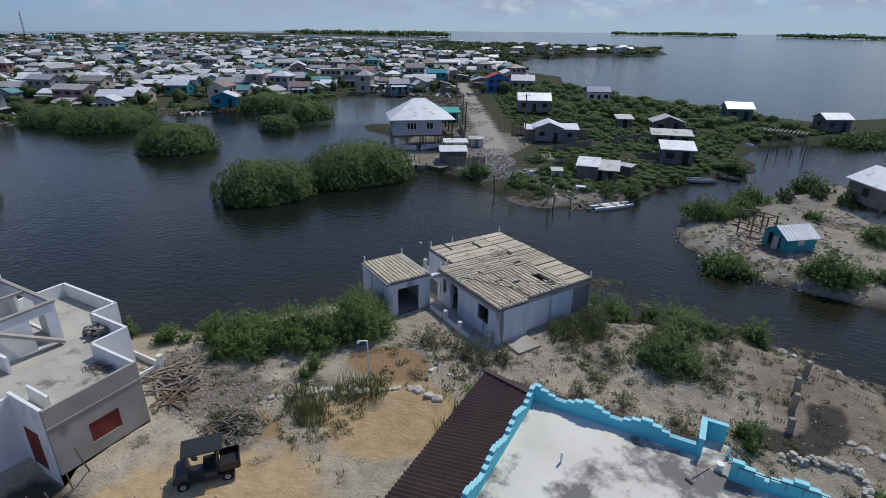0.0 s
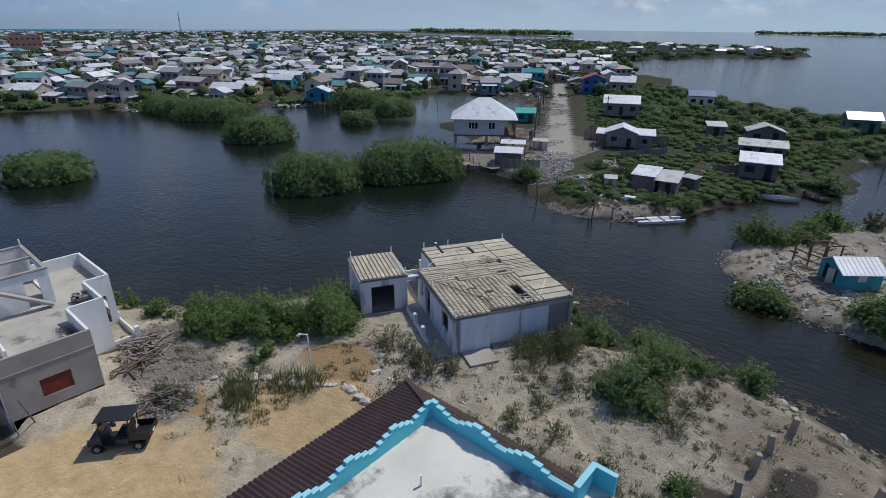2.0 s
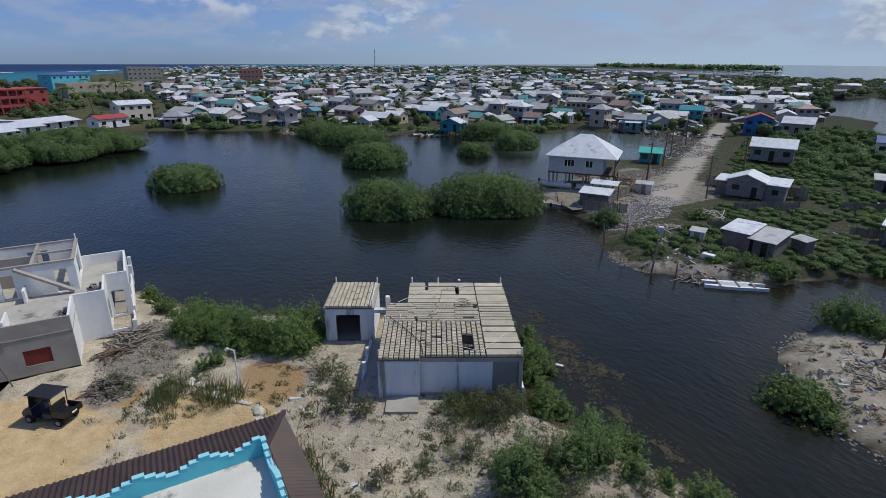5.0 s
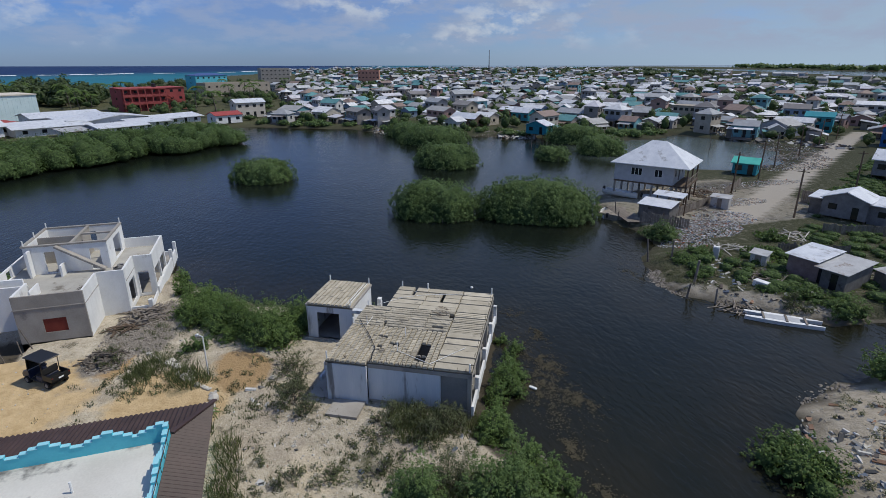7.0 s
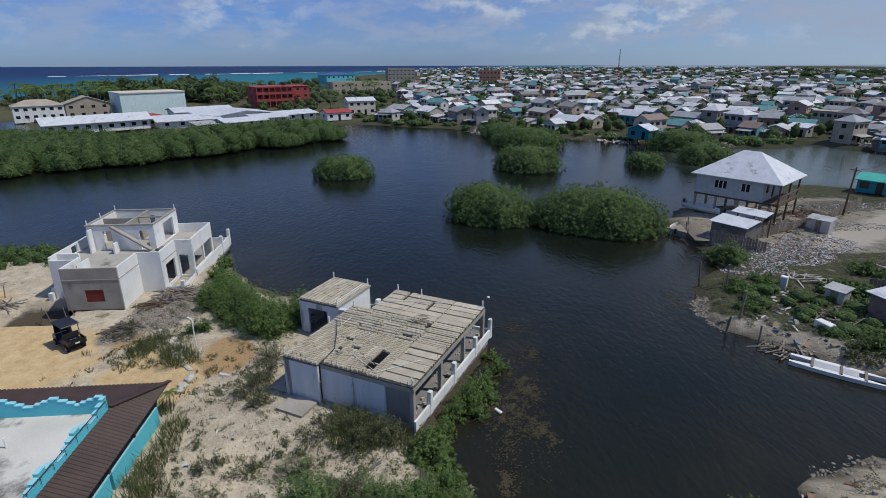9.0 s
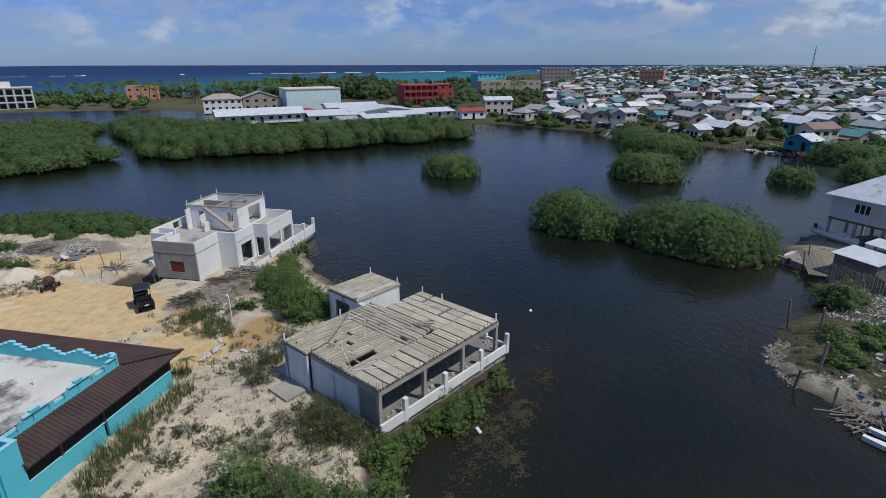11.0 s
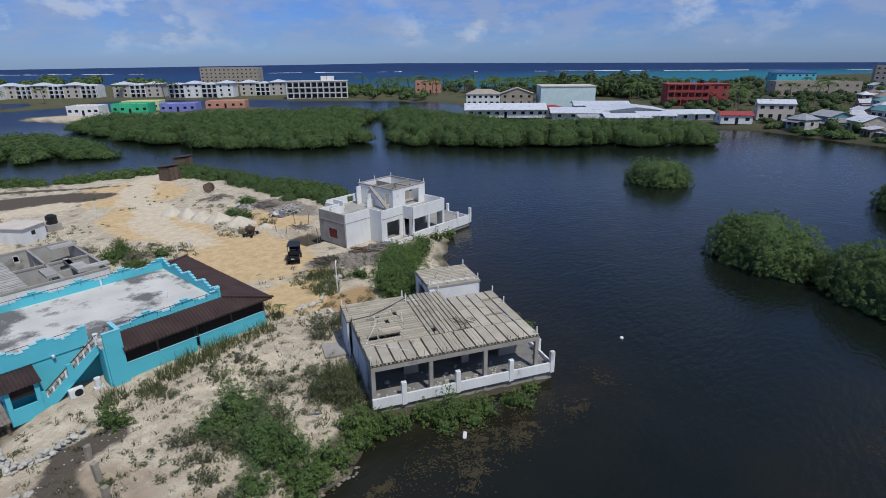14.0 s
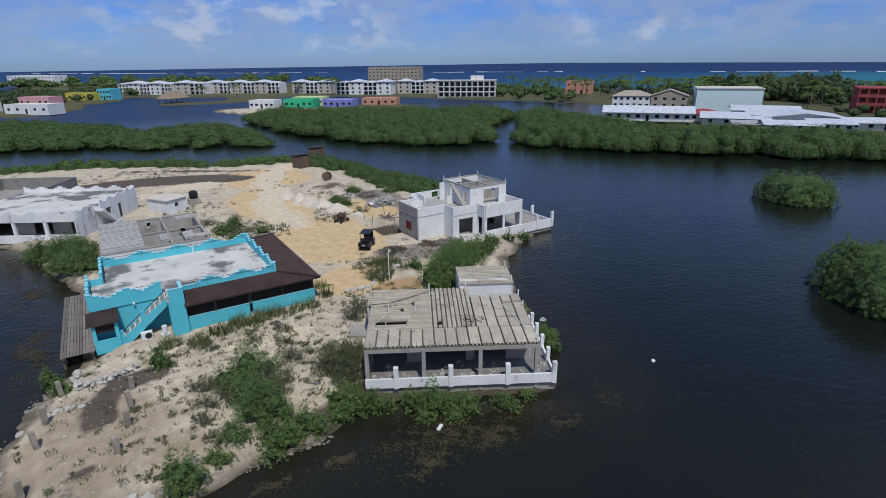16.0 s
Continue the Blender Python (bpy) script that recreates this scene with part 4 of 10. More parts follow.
    for i in range(60):
        x, y = random.uniform(0.4, 12.1), random.choice((random.uniform(0.3, 0.7), random.uniform(0.4, 2.3)))
        s = random.uniform(0.05, 0.16)
        box(rub, -s, s, -s * 0.7, s * 0.7, 0, s, pose(x, y, 0.26, 0, 0, random.uniform(0, 180)), s * 0.2)
    part("rubble", rub, M_ROCK, h, kind="stuff")
    return h


single_storey_shell()


def annex():
    h = thing("outbuilding", "small weathered concrete outbuilding with bare plank roof", "outbuilding", A_M)
    r0 = 2.66
    part("foundation", one_box(6.85, 11.35, 9.95, 13.6, -1.2, 0.1), M_CONC, h)
    part("wall", wall(bmesh.new(), (6.95, 10.0), (6.95, 13.55), -0.4, r0, 0.15, [(1.0, 2.75, 0.1, 2.2)]), M_PALE, h)
    part("wall", wall(bmesh.new(), (11.25, 10.0), (11.25, 13.55), -0.6, r0), M_PALE, h)
    part("wall", wall(bmesh.new(), (7.02, 10.05), (11.18, 10.05), -0.5, r0), M_SHELL, h)
    part("wall", wall(bmesh.new(), (7.02, 13.48), (11.18, 13.48), -0.6, r0), M_PALE, h)
    part("edge_beam", box(box(bmesh.new(), 6.82, 11.38, 9.92, 10.1, r0, r0 + 0.16), 6.82, 11.38, 13.43, 13.62, r0, r0 + 0.16), M_CONC, h)
    part("roof_filler", one_box(6.86, 11.34, 10.1, 13.43, r0 + 0.01, r0 + 0.14), M_JOINT, h)
    n = 11
    for i in range(n):
        a = 10.02 + i * (13.52 - 10.02) / n
        s = 6.84
        while s < 11.3:
            t = min(11.36, s + random.uniform(1.1, 1.8))
            bm = box(bmesh.new(), s + 0.02, t - 0.02, a + 0.03, a + 3.5 / n - 0.03, r0 + 0.14, r0 + 0.27 + random.uniform(0, 0.02), taper=0.012)
            part("roof_plank", bm, M_PLANK, h)
            s = t
    for x, y in ((11.2, 13.4), (11.2, 10.1), (7.0, 10.1)):
        part("corner_pipe", rod(bmesh.new(), (x, y, r0 + 0.2), (x, y, r0 + 0.75), 0.045), M_PIPE, h)
    part("conduit", rod(rod(bmesh.new(), (7.0, 10.2, r0 + 0.32), (11.0, 10.2, r0 + 0.32), 0.03, n=5), (7.0, 10.4, r0 + 0.32), (10.8, 10.4, r0 + 0.32), 0.03, n=5), M_PIPE, h)
    part("lintel_beam", one_box(6.9, 7.3, 8.9, 10.0, 2.35, 2.6), M_PALE, h)
    part("post", one_box(11.3, 11.7, 9.2, 9.5, -0.5, 1.6), M_PAINT, h)


annex()


# ---- two-storey white shell by the water ----
def two_storey_shell():
    h = thing("unfinished_house", "white two-storey concrete house shell with open roofless upper floor", "house", pose(-25.1, 13.0, 0))
    ox, oy = -25.1, 13.0
    T = pose(-ox, -oy, 0)

    def P(name, bm, mat, label="", parent=None):
        bmesh.ops.transform(bm, matrix=T, verts=bm.verts[:])
        return part(name, bm, mat, parent or h, label)
    TOP, FL = 3.88, 2.95
    P("foundation", prism(bmesh.new(), [(-25.1, 8.55), (-25.1, 13.05), (-28.9, 13.05), (-28.9, 15.0), (-32.3, 15.0), (-32.3, 16.55), (-43.0, 16.55), (-43.0, 9.0), (-38, 9.0), (-38, 6.0), (-28, 6.0), (-28, 8.55)], -1.3, 0.15), M_CONC)
    fl = P("roof_terrace", prism(bmesh.new(), [(-25.2, 8.65), (-25.2, 13.0), (-28.98, 13.0), (-28.98, 14.9), (-32.4, 14.9), (-32.4, 16.4), (-37.9, 16.4), (-37.9, 6.1), (-28.1, 6.1), (-28.1, 8.65)], 2.72, FL), M_ROOFC, "dirty concrete roof terrace")
    P("wall", wall(bmesh.new(), (-25.18, 8.55), (-25.18, 13.1), -0.6, TOP, 0.16, [(1.65, 3.15, 0.85, 1.95)]), M_CONC, "bare grey rendered end wall")
    P("shutter", one_box(-25.2, -25.15, 10.22, 11.68, 0.87, 1.93), M_RED, "oxide-red boarded window panel")
    P("string_course", one_box(-25.13, -25.06, 8.5, 13.14, FL - 0.12, FL - 0.06), M_CONC)
    P("wall", wall(bmesh.new(), (-25.26, 13.02), (-28.9, 13.02), -0.6, TOP), M_SHELL)
    P("wall", wall(bmesh.new(), (-28.9, 12.95), (-28.9, 15.05), -0.6, TOP), M_SHELL)
    P("wall", wall(bmesh.new(), (-28.98, 14.98), (-32.3, 14.98), -0.6, TOP, 0.16, [(0.7, 2.7, 0.35, 2.35)]), M_SHELL)
    P("wall", wall(bmesh.new(), (-32.3, 14.9), (-32.3, 16.55), 0.1, TOP, 0.16, [(0.35, 1.2, 0.3, 2.4)]), M_SHELL)
    P("wall", wall(bmesh.new(), (-32.3, 16.47), (-38.0, 16.47), -0.6, TOP, 0.16, [(0.35, 2.75, 0.75, 2.4), (3.05, 5.35, 0.75, 2.4)]), M_SHELL)
    P("wall", wall(bmesh.new(), (-37.95, 16.39), (-37.95, 6.0), -0.6, TOP, 0.16, [(1.0, 3.0, 0.3, 2.4)]), M_SHELL)
    P("wall", wall(bmesh.new(), (-25.26, 8.6), (-28.05, 8.6), -0.6, TOP, 0.16, [(0.9, 2.2, 0.0, 2.2)]), M_SHELL)
    P("door", one_box(-27.45, -26.2, 8.52, 8.6, 0.0, 2.2), M_RED, "oxide-red boarded doorway")
    P("wall", wall(bmesh.new(), (-28.05, 8.68), (-28.05, 6.0), -0.6, TOP - 0.25), M_SHELL)
    P("wall", wall(bmesh.new(), (-28.13, 6.05), (-37.9, 6.05), -0.6, TOP, 0.16, [(3.2, 4.2, FL + 0.02, 3.7)]), M_SHELL)
    P("string_course", one_box(-28.8, -25.2, 13.1, 13.13, FL - 0.13, FL - 0.08), M_CONC)
    P("string_course", one_box(-32.2, -29.0, 15.06, 15.09, FL - 0.13, FL - 0.08), M_CONC)
    P("wall", wall(bmesh.new(), (-29, 12.9), (-37.9, 12.9), 0.15, 2.72, 0.15, [(0.8, 2.2, 0.2, 2.3), (4.5, 7.5, 0.2, 2.4)]), M_CONC)
    P("inner_parapet", one_box(-28.05, -26.2, 9.3, 9.42, FL, TOP - 0.1), M_SHELL)
    P("inner_parapet", one_box(-29.3, -29.1, 6.1, 8.0, FL, TOP - 0.05), M_SHELL)
    # upper storey, roofless, with its cross beams
    U0, U1 = FL, 5.35
    P("upper_wall", wall(bmesh.new(), (-32.5, 7.2), (-32.5, 13.3), U0, U1, 0.16, [(1.4, 2.2, U0 + 0.05, 4.85), (4.7, 5.5, U0 + 0.05, 4.85)]), M_SHELL)
    P("upper_wall", wall(bmesh.new(), (-32.58, 13.22), (-38.0, 13.22), U0, U1, 0.16, [(1.9, 4.3, U0 + 0.1, 4.95)]), M_SHELL)
    P("upper_wall", wall(bmesh.new(), (-37.92, 13.14), (-37.92, 7.2), U0, U1, 0.16, [(2.0, 3.4, U0 + 0.8, 4.85)]), M_SHELL)
    P("upper_wall", wall(bmesh.new(), (-32.58, 7.28), (-37.84, 7.28), U0, U1, 0.16, [(1.2, 2.6, U0 + 0.8, 4.8)]), M_SHELL)
    P("upper_wall", wall(bmesh.new(), (-32.58, 10.6), (-37.84, 10.6), U0, U1 - 0.05, 0.14, [(2.0, 2.9, U0, 4.8)]), M_CONC)
    P("upper_wall", wall(bmesh.new(), (-35.3, 7.36), (-35.3, 10.53), U0, U1 - 0.05, 0.14), M_CONC)
    P("ring_beam", box(box(box(box(bmesh.new(), -38.06, -32.36, 13.12, 13.34, U1, U1 + 0.14), -38.06, -32.36, 7.1, 7.32, U1, U1 + 0.14), -32.6, -32.36, 7.32, 13.12, U1, U1 + 0.14), -38.06, -37.82, 7.32, 13.12, U1, U1 + 0.14), M_CONC)
    P("cross_beam", box(box(bmesh.new(), -37.82, -32.6, 10.5, 10.7, U1 - 0.04, U1 + 0.1), -35.4, -35.2, 10.7, 13.12, U1 - 0.04, U1 + 0.1), M_CONC)
    st = P("stair", beam(bmesh.new(), (-32.2, 9.6, U1), (-31.9, 13.0, U0 + 0.15), 0.5, 0.16), M_CONC, "broken concrete stair flight against the wall")
    P("stub_wall", one_box(-32.3, -31.2, 9.9, 10.05, U0, U0 + 1.0), M_SHELL)
    P("stub_wall", one_box(-32.3, -31.6, 7.6, 7.75, U0, U0 + 2.2), M_SHELL)
    for x, y in ((-37.9, 13.2), (-32.5, 7.3), (-37.9, 7.3), (-35, 7.3)):
        P("corner_pipe", rod(bmesh.new(), (x, y, U1 + 0.1), (x, y, U1 + 0.6), 0.05), M_PIPE)
    # blocks and sticks left on the terrace
    heap = bmesh.new()
    for i in range(26):
        x, y = random.uniform(-31.6, -30.6), random.uniform(14.0, 14.8)
        box(heap, -0.19, 0.19, -0.1, 0.1, 0, 0.18, pose(x, y, FL + 0.19 * random.randint(0, 2), 0, 0, random.choice((0, 90)) + random.uniform(-9, 9)))
    P("block_stack", heap, M_BLOCK, "stack of loose concrete blocks")
    brush = bmesh.new()
    for i in range(60):
        x, y = random.uniform(-28.6, -27.2), random.uniform(12.0, 12.8)
        a = random.uniform(-0.4, 0.6)
        rod(brush, (x, y, FL + 0.03), (x + 0.7 * math.cos(a), y + 0.7 * math.sin(a), FL + random.uniform(0.05, 0.35)), 0.012, n=3)
    P("brushwood", brush, M_BARK)["kind"] = "stuff"
    # water-side balcony with posts
    bal = P("balcony_parapet", box(box(bmesh.new(), -43.0, -32.4, 16.56, 16.7, -0.4, 0.75), -43.0, -42.86, 9.0, 16.56, -0.4, 0.6), M_SHELL, "white balcony parapet over the water")
    for x, y in ((-43.0, 16.62), (-40.4, 16.62), (-43.0, 12.8), (-43.0, 9.1)):
        P("post", one_box(x - 0.16, x + 0.16, y - 0.16, y + 0.16, -0.3, 1.6, bevel=0.02), M_SHELL, parent=bal)
    low = P("porch_parapet", box(box(bmesh.new(), -32.2, -29.0, 16.5, 16.62, -0.5, 0.45), -29.1, -28.98, 15.1, 16.5, -0.5, 0.45), M_SHELL)
    P("post", one_box(-29.2, -28.9, 16.4, 16.72, -0.5, 1.0, bevel=0.02), M_SHELL, parent=low)
    # outside steps on the yard side
    for i in range(5):
        P("step_wall", one_box(-27.9 - i * 0.55, -27.55 - i * 0.55, 5.6, 5.95, 0, 0.7 + 0.28 * i), M_SHELL)


two_storey_shell()


# ---- turquoise house with roof terrace ----
def turquoise_house():
    h = thing("turquoise_house", "turquoise flat-roofed house with stepped parapet and brown verandah roof", "house", pose(0, 17, 0))
    T = pose(0, -17, 0)

    def P(name, bm, mat, label="", parent=None):
        bmesh.ops.transform(bm, matrix=T, verts=bm.verts[:])
        return part(name, bm, mat, parent or h, label)
    FLR, PB = 2.9, 3.42
    P("wall", prism(bmesh.new(), [(-6.35, 11.35), (6.3, 11.35), (6.3, 15.8), (7.3, 15.8), (7.3, 20.5), (2.0, 20.5), (2.0, 21.4), (-6.35, 21.4)], -0.4, FLR - 0.06), M_BLUE)
    P("terrace", prism(bmesh.new(), [(-6.38, 11.3), (6.28, 11.3), (6.28, 15.85), (7.28, 15.85), (7.28, 20.45), (2.0, 20.45), (2.0, 21.38), (-6.38, 21.38)], FLR - 0.05, FLR), M_TERR, "stained pale screed on the roof terrace")

    def parapet(p0, p1, merlons):
        """Low wall whose top rises in two steps round each merlon (position along it, height)."""
        p0, p1 = Vector(p0), Vector(p1)
        L = (p1 - p0).length
        ang = math.atan2(p1.y - p0.y, p1.x - p0.x)
        m = Matrix.Translation((p0.x, p0.y, 0)) @ Matrix.Rotation(ang, 4, "Z")
        ss = sorted({0.0, L, *[min(L, max(0, s + g * (hw + e))) for s, hw in merlons for e in (0.75, 0.4, 0) for g in (-1, 1)]})
        zs = [FLR - 0.35, PB, PB + 0.14, PB + 0.28, PB + 0.44]

        def top(i):
            mid, z = (ss[i] + ss[i + 1]) / 2, 0
            for s, hw in merlons:
                d = abs(mid - s)
                z = max(z, 3 if d < hw else 2 if d < hw + 0.4 else 1 if d < hw + 0.75 else 0)
            return z
        solid = lambda i, k: 0 <= i < len(ss) - 1 and 0 <= k < 4 and k <= top(i)
        ob = P("parapet", cells(bmesh.new(), ss, zs, solid, 0.18, m), M_BLUE, "stepped turquoise parapet")
        for i in range(len(ss) - 1):
            z = zs[top(i) + 1]
            P("coping", box(bmesh.new(), ss[i], ss[i + 1], -0.115, 0.115, z + 0.003, z + 0.035, m), M_CAP, "", ob)
        return ob
    parapet((-6.4, 21.35), (1.15, 21.35), [(0.15, 0.2), (2.7, 0.25), (5.3, 0.25)])
    parapet((-6.4, 11.3), (-6.4, 21.25), [(0.2, 0.25), (2.6, 0.22), (5.1, 0.22), (7.6, 0.22), (9.8, 0.2)])
    parapet((6.3, 11.3), (-6.3, 11.3), [(0.15, 0.25), (3.2, 0.25), (6.3, 0.25), (9.4, 0.25), (12.4, 0.25)])
    parapet((2.35, 20.5), (7.3, 20.5), [(0.2, 0.25), (2.4, 0.25), (4.8, 0.2)])
    parapet((7.3, 20.4), (7.3, 15.75), [(0.1, 0.2), (2.3, 0.2), (4.5, 0.2)])
    parapet((6.3, 15.75), (6.3, 11.4), [(0.1, 0.2), (2.2, 0.2), (4.2, 0.2)])
    P("parapet", one_box(6.3, 7.3, 15.7, 15.86, FLR - 0.3, PB), M_BLUE)
    # stair tower wall
    P("tower", box(box(box(bmesh.new(), 1.05, 1.25, 21.2, 22.6, -0.3, 3.85), 1.05, 2.1, 22.6, 22.78, -0.3, 3.85), 1.25, 2.2, 21.41, 22.6, -0.3, 2.82), M_BLUE, "turquoise stair-head wall")
    P("coping", box(box(bmesh.new(), 1.02, 1.28, 21.18, 22.58, 3.853, 3.89), 1.02, 2.12, 22.58, 22.8, 3.853, 3.89), M_CAP)
    P("landing", one_box(1.26, 2.3, 20.61, 22.59, 2.825, 2.906), M_TERR, "pale landing at the stair head")
    # rail along the parapets
    for a, b in (((-6.2, 21.5), (0.9, 21.5)), ((-6.2, 11.45), (6.1, 11.45)), ((2.6, 20.35), (7.1, 20.35))):
        bm = rod(bmesh.new(), (*a, PB + 0.28), (*b, PB + 0.28), 0.02, n=5)
        for i in range(9):
            x = a[0] + (b[0] - a[0]) * i / 8
            rod(bm, (x, a[1], PB - 0.1), (x, a[1], PB + 0.28), 0.012, n=4)
        P("rail", bm, M_STEEL)
    # brown corrugated verandah roof on three sides, hipped at the corners
    EAVE, RIDGE = 2.42, 3.12
    X0, X1, Y0, Y1 = -9.75, 1.15, 8.3, 23.05     # eaves
    x0, y0, y1 = -6.5, 11.2, 21.46               # against the parapet

    def sheet(corners_lo, corners_hi, n):
        """Corrugated roof plane between its eave line and its upper line."""
        a, b = Vector(corners_lo[0]), Vector(corners_lo[1])
        c, d = Vector(corners_hi[0]), Vector(corners_hi[1])
        nrm = (b - a).cross(c - a).normalized()
        if nrm.z < 0:
            nrm = -nrm
        bm = bmesh.new()
        rows = []
        along = (b - a).normalized()
        L = (b - a).length
        tc, td = (c - a).dot(along), (d - a).dot(along)
        m = int(n * 4)
        for i in range(m + 1):
            s = L * i / m
            off = nrm * 0.038 * math.cos(2 * math.pi * i / 4)
            lo = a + along * s
            # upper end on the ridge, or on the hips beside it
            f = 1.0
            if tc > 0.01 and s < tc:
                f = s / tc
            if td < L - 0.01 and s > td:
                f = min(f, (L - s) / (L - td))
            up = (c - a) - along * tc
            rows.append((bm.verts.new(lo + off), bm.verts.new(lo + up * max(f, 0.001) + off)))
        for (p, q), (r, s_) in zip(rows, rows[1:]):
            bm.faces.new((p, r, s_, q))
        geom = bmesh.ops.extrude_face_region(bm, geom=bm.faces[:])
        bmesh.ops.translate(bm, verts=[v for v in geom["geom"] if isinstance(v, bmesh.types.BMVert)], vec=(0, 0, -0.03))
        return bm
    P("verandah_roof", sheet(((X0, Y1, EAVE), (X0, Y0, EAVE)), ((x0, y1, RIDGE), (x0, y0, RIDGE)), 62), M_BROWN, "brown corrugated verandah roof")
    P("verandah_roof", sheet(((X0, Y1, EAVE), (X1, Y1, EAVE)), ((x0, y1, RIDGE), (X1, y1, RIDGE)), 46), M_BROWN, "brown corrugated verandah roof")
    P("verandah_roof", sheet(((X0, Y0, EAVE), (-1.0, Y0, EAVE)), ((x0, y0, RIDGE), (-1.0, y0, RIDGE)), 36), M_BROWN, "brown corrugated verandah roof")
    P("hip_cap", beam(bmesh.new(), (X0 - 0.05, Y1 + 0.05, EAVE + 0.06), (x0, y1, RIDGE + 0.06), 0.26, 0.07), M_BROWN)
    P("hip_cap", beam(bmesh.new(), (X0 - 0.05, Y0 - 0.05, EAVE + 0.06), (x0, y0, RIDGE + 0.06), 0.26, 0.07), M_BROWN)
    P("ceiling", box(box(bmesh.new(), -9.3, 1.0, 21.5, 22.4, 2.34, 2.38), -9.3, -6.45, 8.8, 21.4, 2.34, 2.38), M_SCREEN)
    # verandah: low turquoise wall, dark screens, posts
    low = P("verandah_wall", wall(wall(bmesh.new(), (-9.2, 22.3), (1.05, 22.3), -0.4, 1.15, 0.16, [(5.25, 5.5, -0.4, 1.15)]), (-9.28, 22.22), (-9.28, 8.9), -0.4, 1.15, 0.16, [(6, 7.2, -0.4, 1.15)]), M_BLUE)
    P("coping", box(bmesh.new(), -9.38, 1.05, 22.2, 22.41, 1.152, 1.18), M_CAP, "", low)
    for a, b in ((-9.2, -6.6), (-6.45, -4.05), (-3.65, -1.2), (-1.05, 1.0)):
        P("screen", one_box(a, b, 22.26, 22.3, 1.19, 2.3), M_SCREEN, "dark brown insect screen")
    P("screen", one_box(-9.32, -9.28, 9.0, 15.0, 1.19, 2.3), M_SCREEN, "dark brown insect screen")
    P("screen", one_box(-9.32, -9.28, 16.3, 22.2, 1.19, 2.3), M_SCREEN, "dark brown insect screen")
    for x in (-9.2, -6.5, -3.85, -1.1):
        P("post", one_box(x - 0.07, x + 0.07, 22.25, 22.39, 1.18, 2.4), M_TIMBER)
    P("floor_slab", box(box(bmesh.new(), -9.2, 1.0, 21.4, 22.25, -0.4, 0.1), -9.2, -6.35, 8.9, 21.4, -0.4, 0.1), M_CONC)
    P("fascia", box(box(bmesh.new(), -9.72, 1.12, 22.92, 22.97, EAVE - 0.16, EAVE - 0.05), -9.7, -9.65, 8.4, 22.92, EAVE - 0.16, EAVE - 0.05), M_TIMBER)
    # outside stair with balustrade
    sx0, sx1, zt = 5.6, 2.2, 2.85
    n = 14
    for i in range(n):
        x = sx0 + (sx1 - sx0) * i / n
        P("step", one_box(x + (sx1 - sx0) / n - 0.02, x, 20.62, 21.75, zt * i / n - 0.12 + 0.03, zt * (i + 1) / n), M_CONC)
    st = bmesh.new()
    vs = [(sx0 + 0.1, 0), (sx0 + 0.1, 0.35), (sx1, zt + 0.12), (sx1, zt - 0.5), (sx0 - 0.55, 0.0)]
    lo = [st.verts.new((x, 21.78, z)) for x, z in vs]
    hi = [st.verts.new((x, 21.92, z)) for x, z in vs]
    st.faces.new(lo)
    st.faces.new(hi[::-1])
    for i in range(5):
        j = (i + 1) % 5
        st.faces.new((lo[j], lo[i], hi[i], hi[j]))
    stringer = P("stringer", st, M_BLUE, "turquoise stair side")
    for i in range(9):
        x = sx0 - 0.2 + (sx1 - sx0 + 0.3) * i / 8
        z = 0.35 + (zt - 0.25) * i / 8
        P("baluster", one_box(x - 0.05, x + 0.05, 21.82, 21.88, z - 0.05, z + 0.55), M_PAINT, "", stringer)
    P("handrail", beam(beam(bmesh.new(), (sx0, 21.85, 0.95), (sx1, 21.85, zt + 0.72), 0.05, 0.05), (sx0, 21.85, 0.62), (sx1, 21.85, zt + 0.4), 0.03, 0.03), M_STEEL, "", stringer)
    P("landing_post", one_box(3.8, 4.12, 21.78, 21.96, 1.1, 2.3), M_BLUE)
    P("landing_post", one_box(5.45, 5.8, 21.75, 22.0, -0.3, 1.15), M_BLUE)
    # small covered porch at the end
    P("porch_roof", sheet(((5.55, 22.4, 2.1), (7.65, 22.4, 2.1)), ((5.55, 20.55, 2.5), (7.65, 20.55, 2.5)), 10), M_BROWN, "brown tiled porch roof")
    P("porch_wall", box(box(box(bmesh.new(), 5.7, 7.4, 22.0, 22.14, -0.3, 0.75), 7.26, 7.4, 20.6, 22.0, -0.3, 0.75), 5.7, 5.84, 20.6, 22.0, -0.3, 0.75), M_BLUE)
    P("post", box(box(bmesh.new(), 5.7, 5.95, 21.9, 22.15, 0.75, 2.1), 7.15, 7.4, 21.9, 22.15, 0.75, 2.1), M_BLUE)
    P("screen", one_box(5.95, 7.15, 22.03, 22.07, 1.35, 2.05), M_SCREEN, "dark brown insect screen")
    P("air_conditioner", one_box(3.6, 4.4, 21.95, 22.28, 0.06, 0.68, bevel=0.02), M_PAINT, "white outdoor air-conditioning unit")
    P("fan_grille", rod(bmesh.new(), (3.9, 22.283, 0.37), (3.9, 22.30, 0.37), 0.24, n=20), M_BLACK)
    P("water_heater", box(rod(bmesh.new(), (2.75, 22.1, 0.2), (2.75, 22.1, 0.8), 0.2, n=12), 2.45, 3.05, 21.95, 22.3, 0.03, 0.2), M_PAINT, "white pump on a low plinth")
    P("lamp", rod(bmesh.new(), (5.9, 20.6, 2.35), (5.9, 20.78, 2.3), 0.09, n=10), M_PAINT)
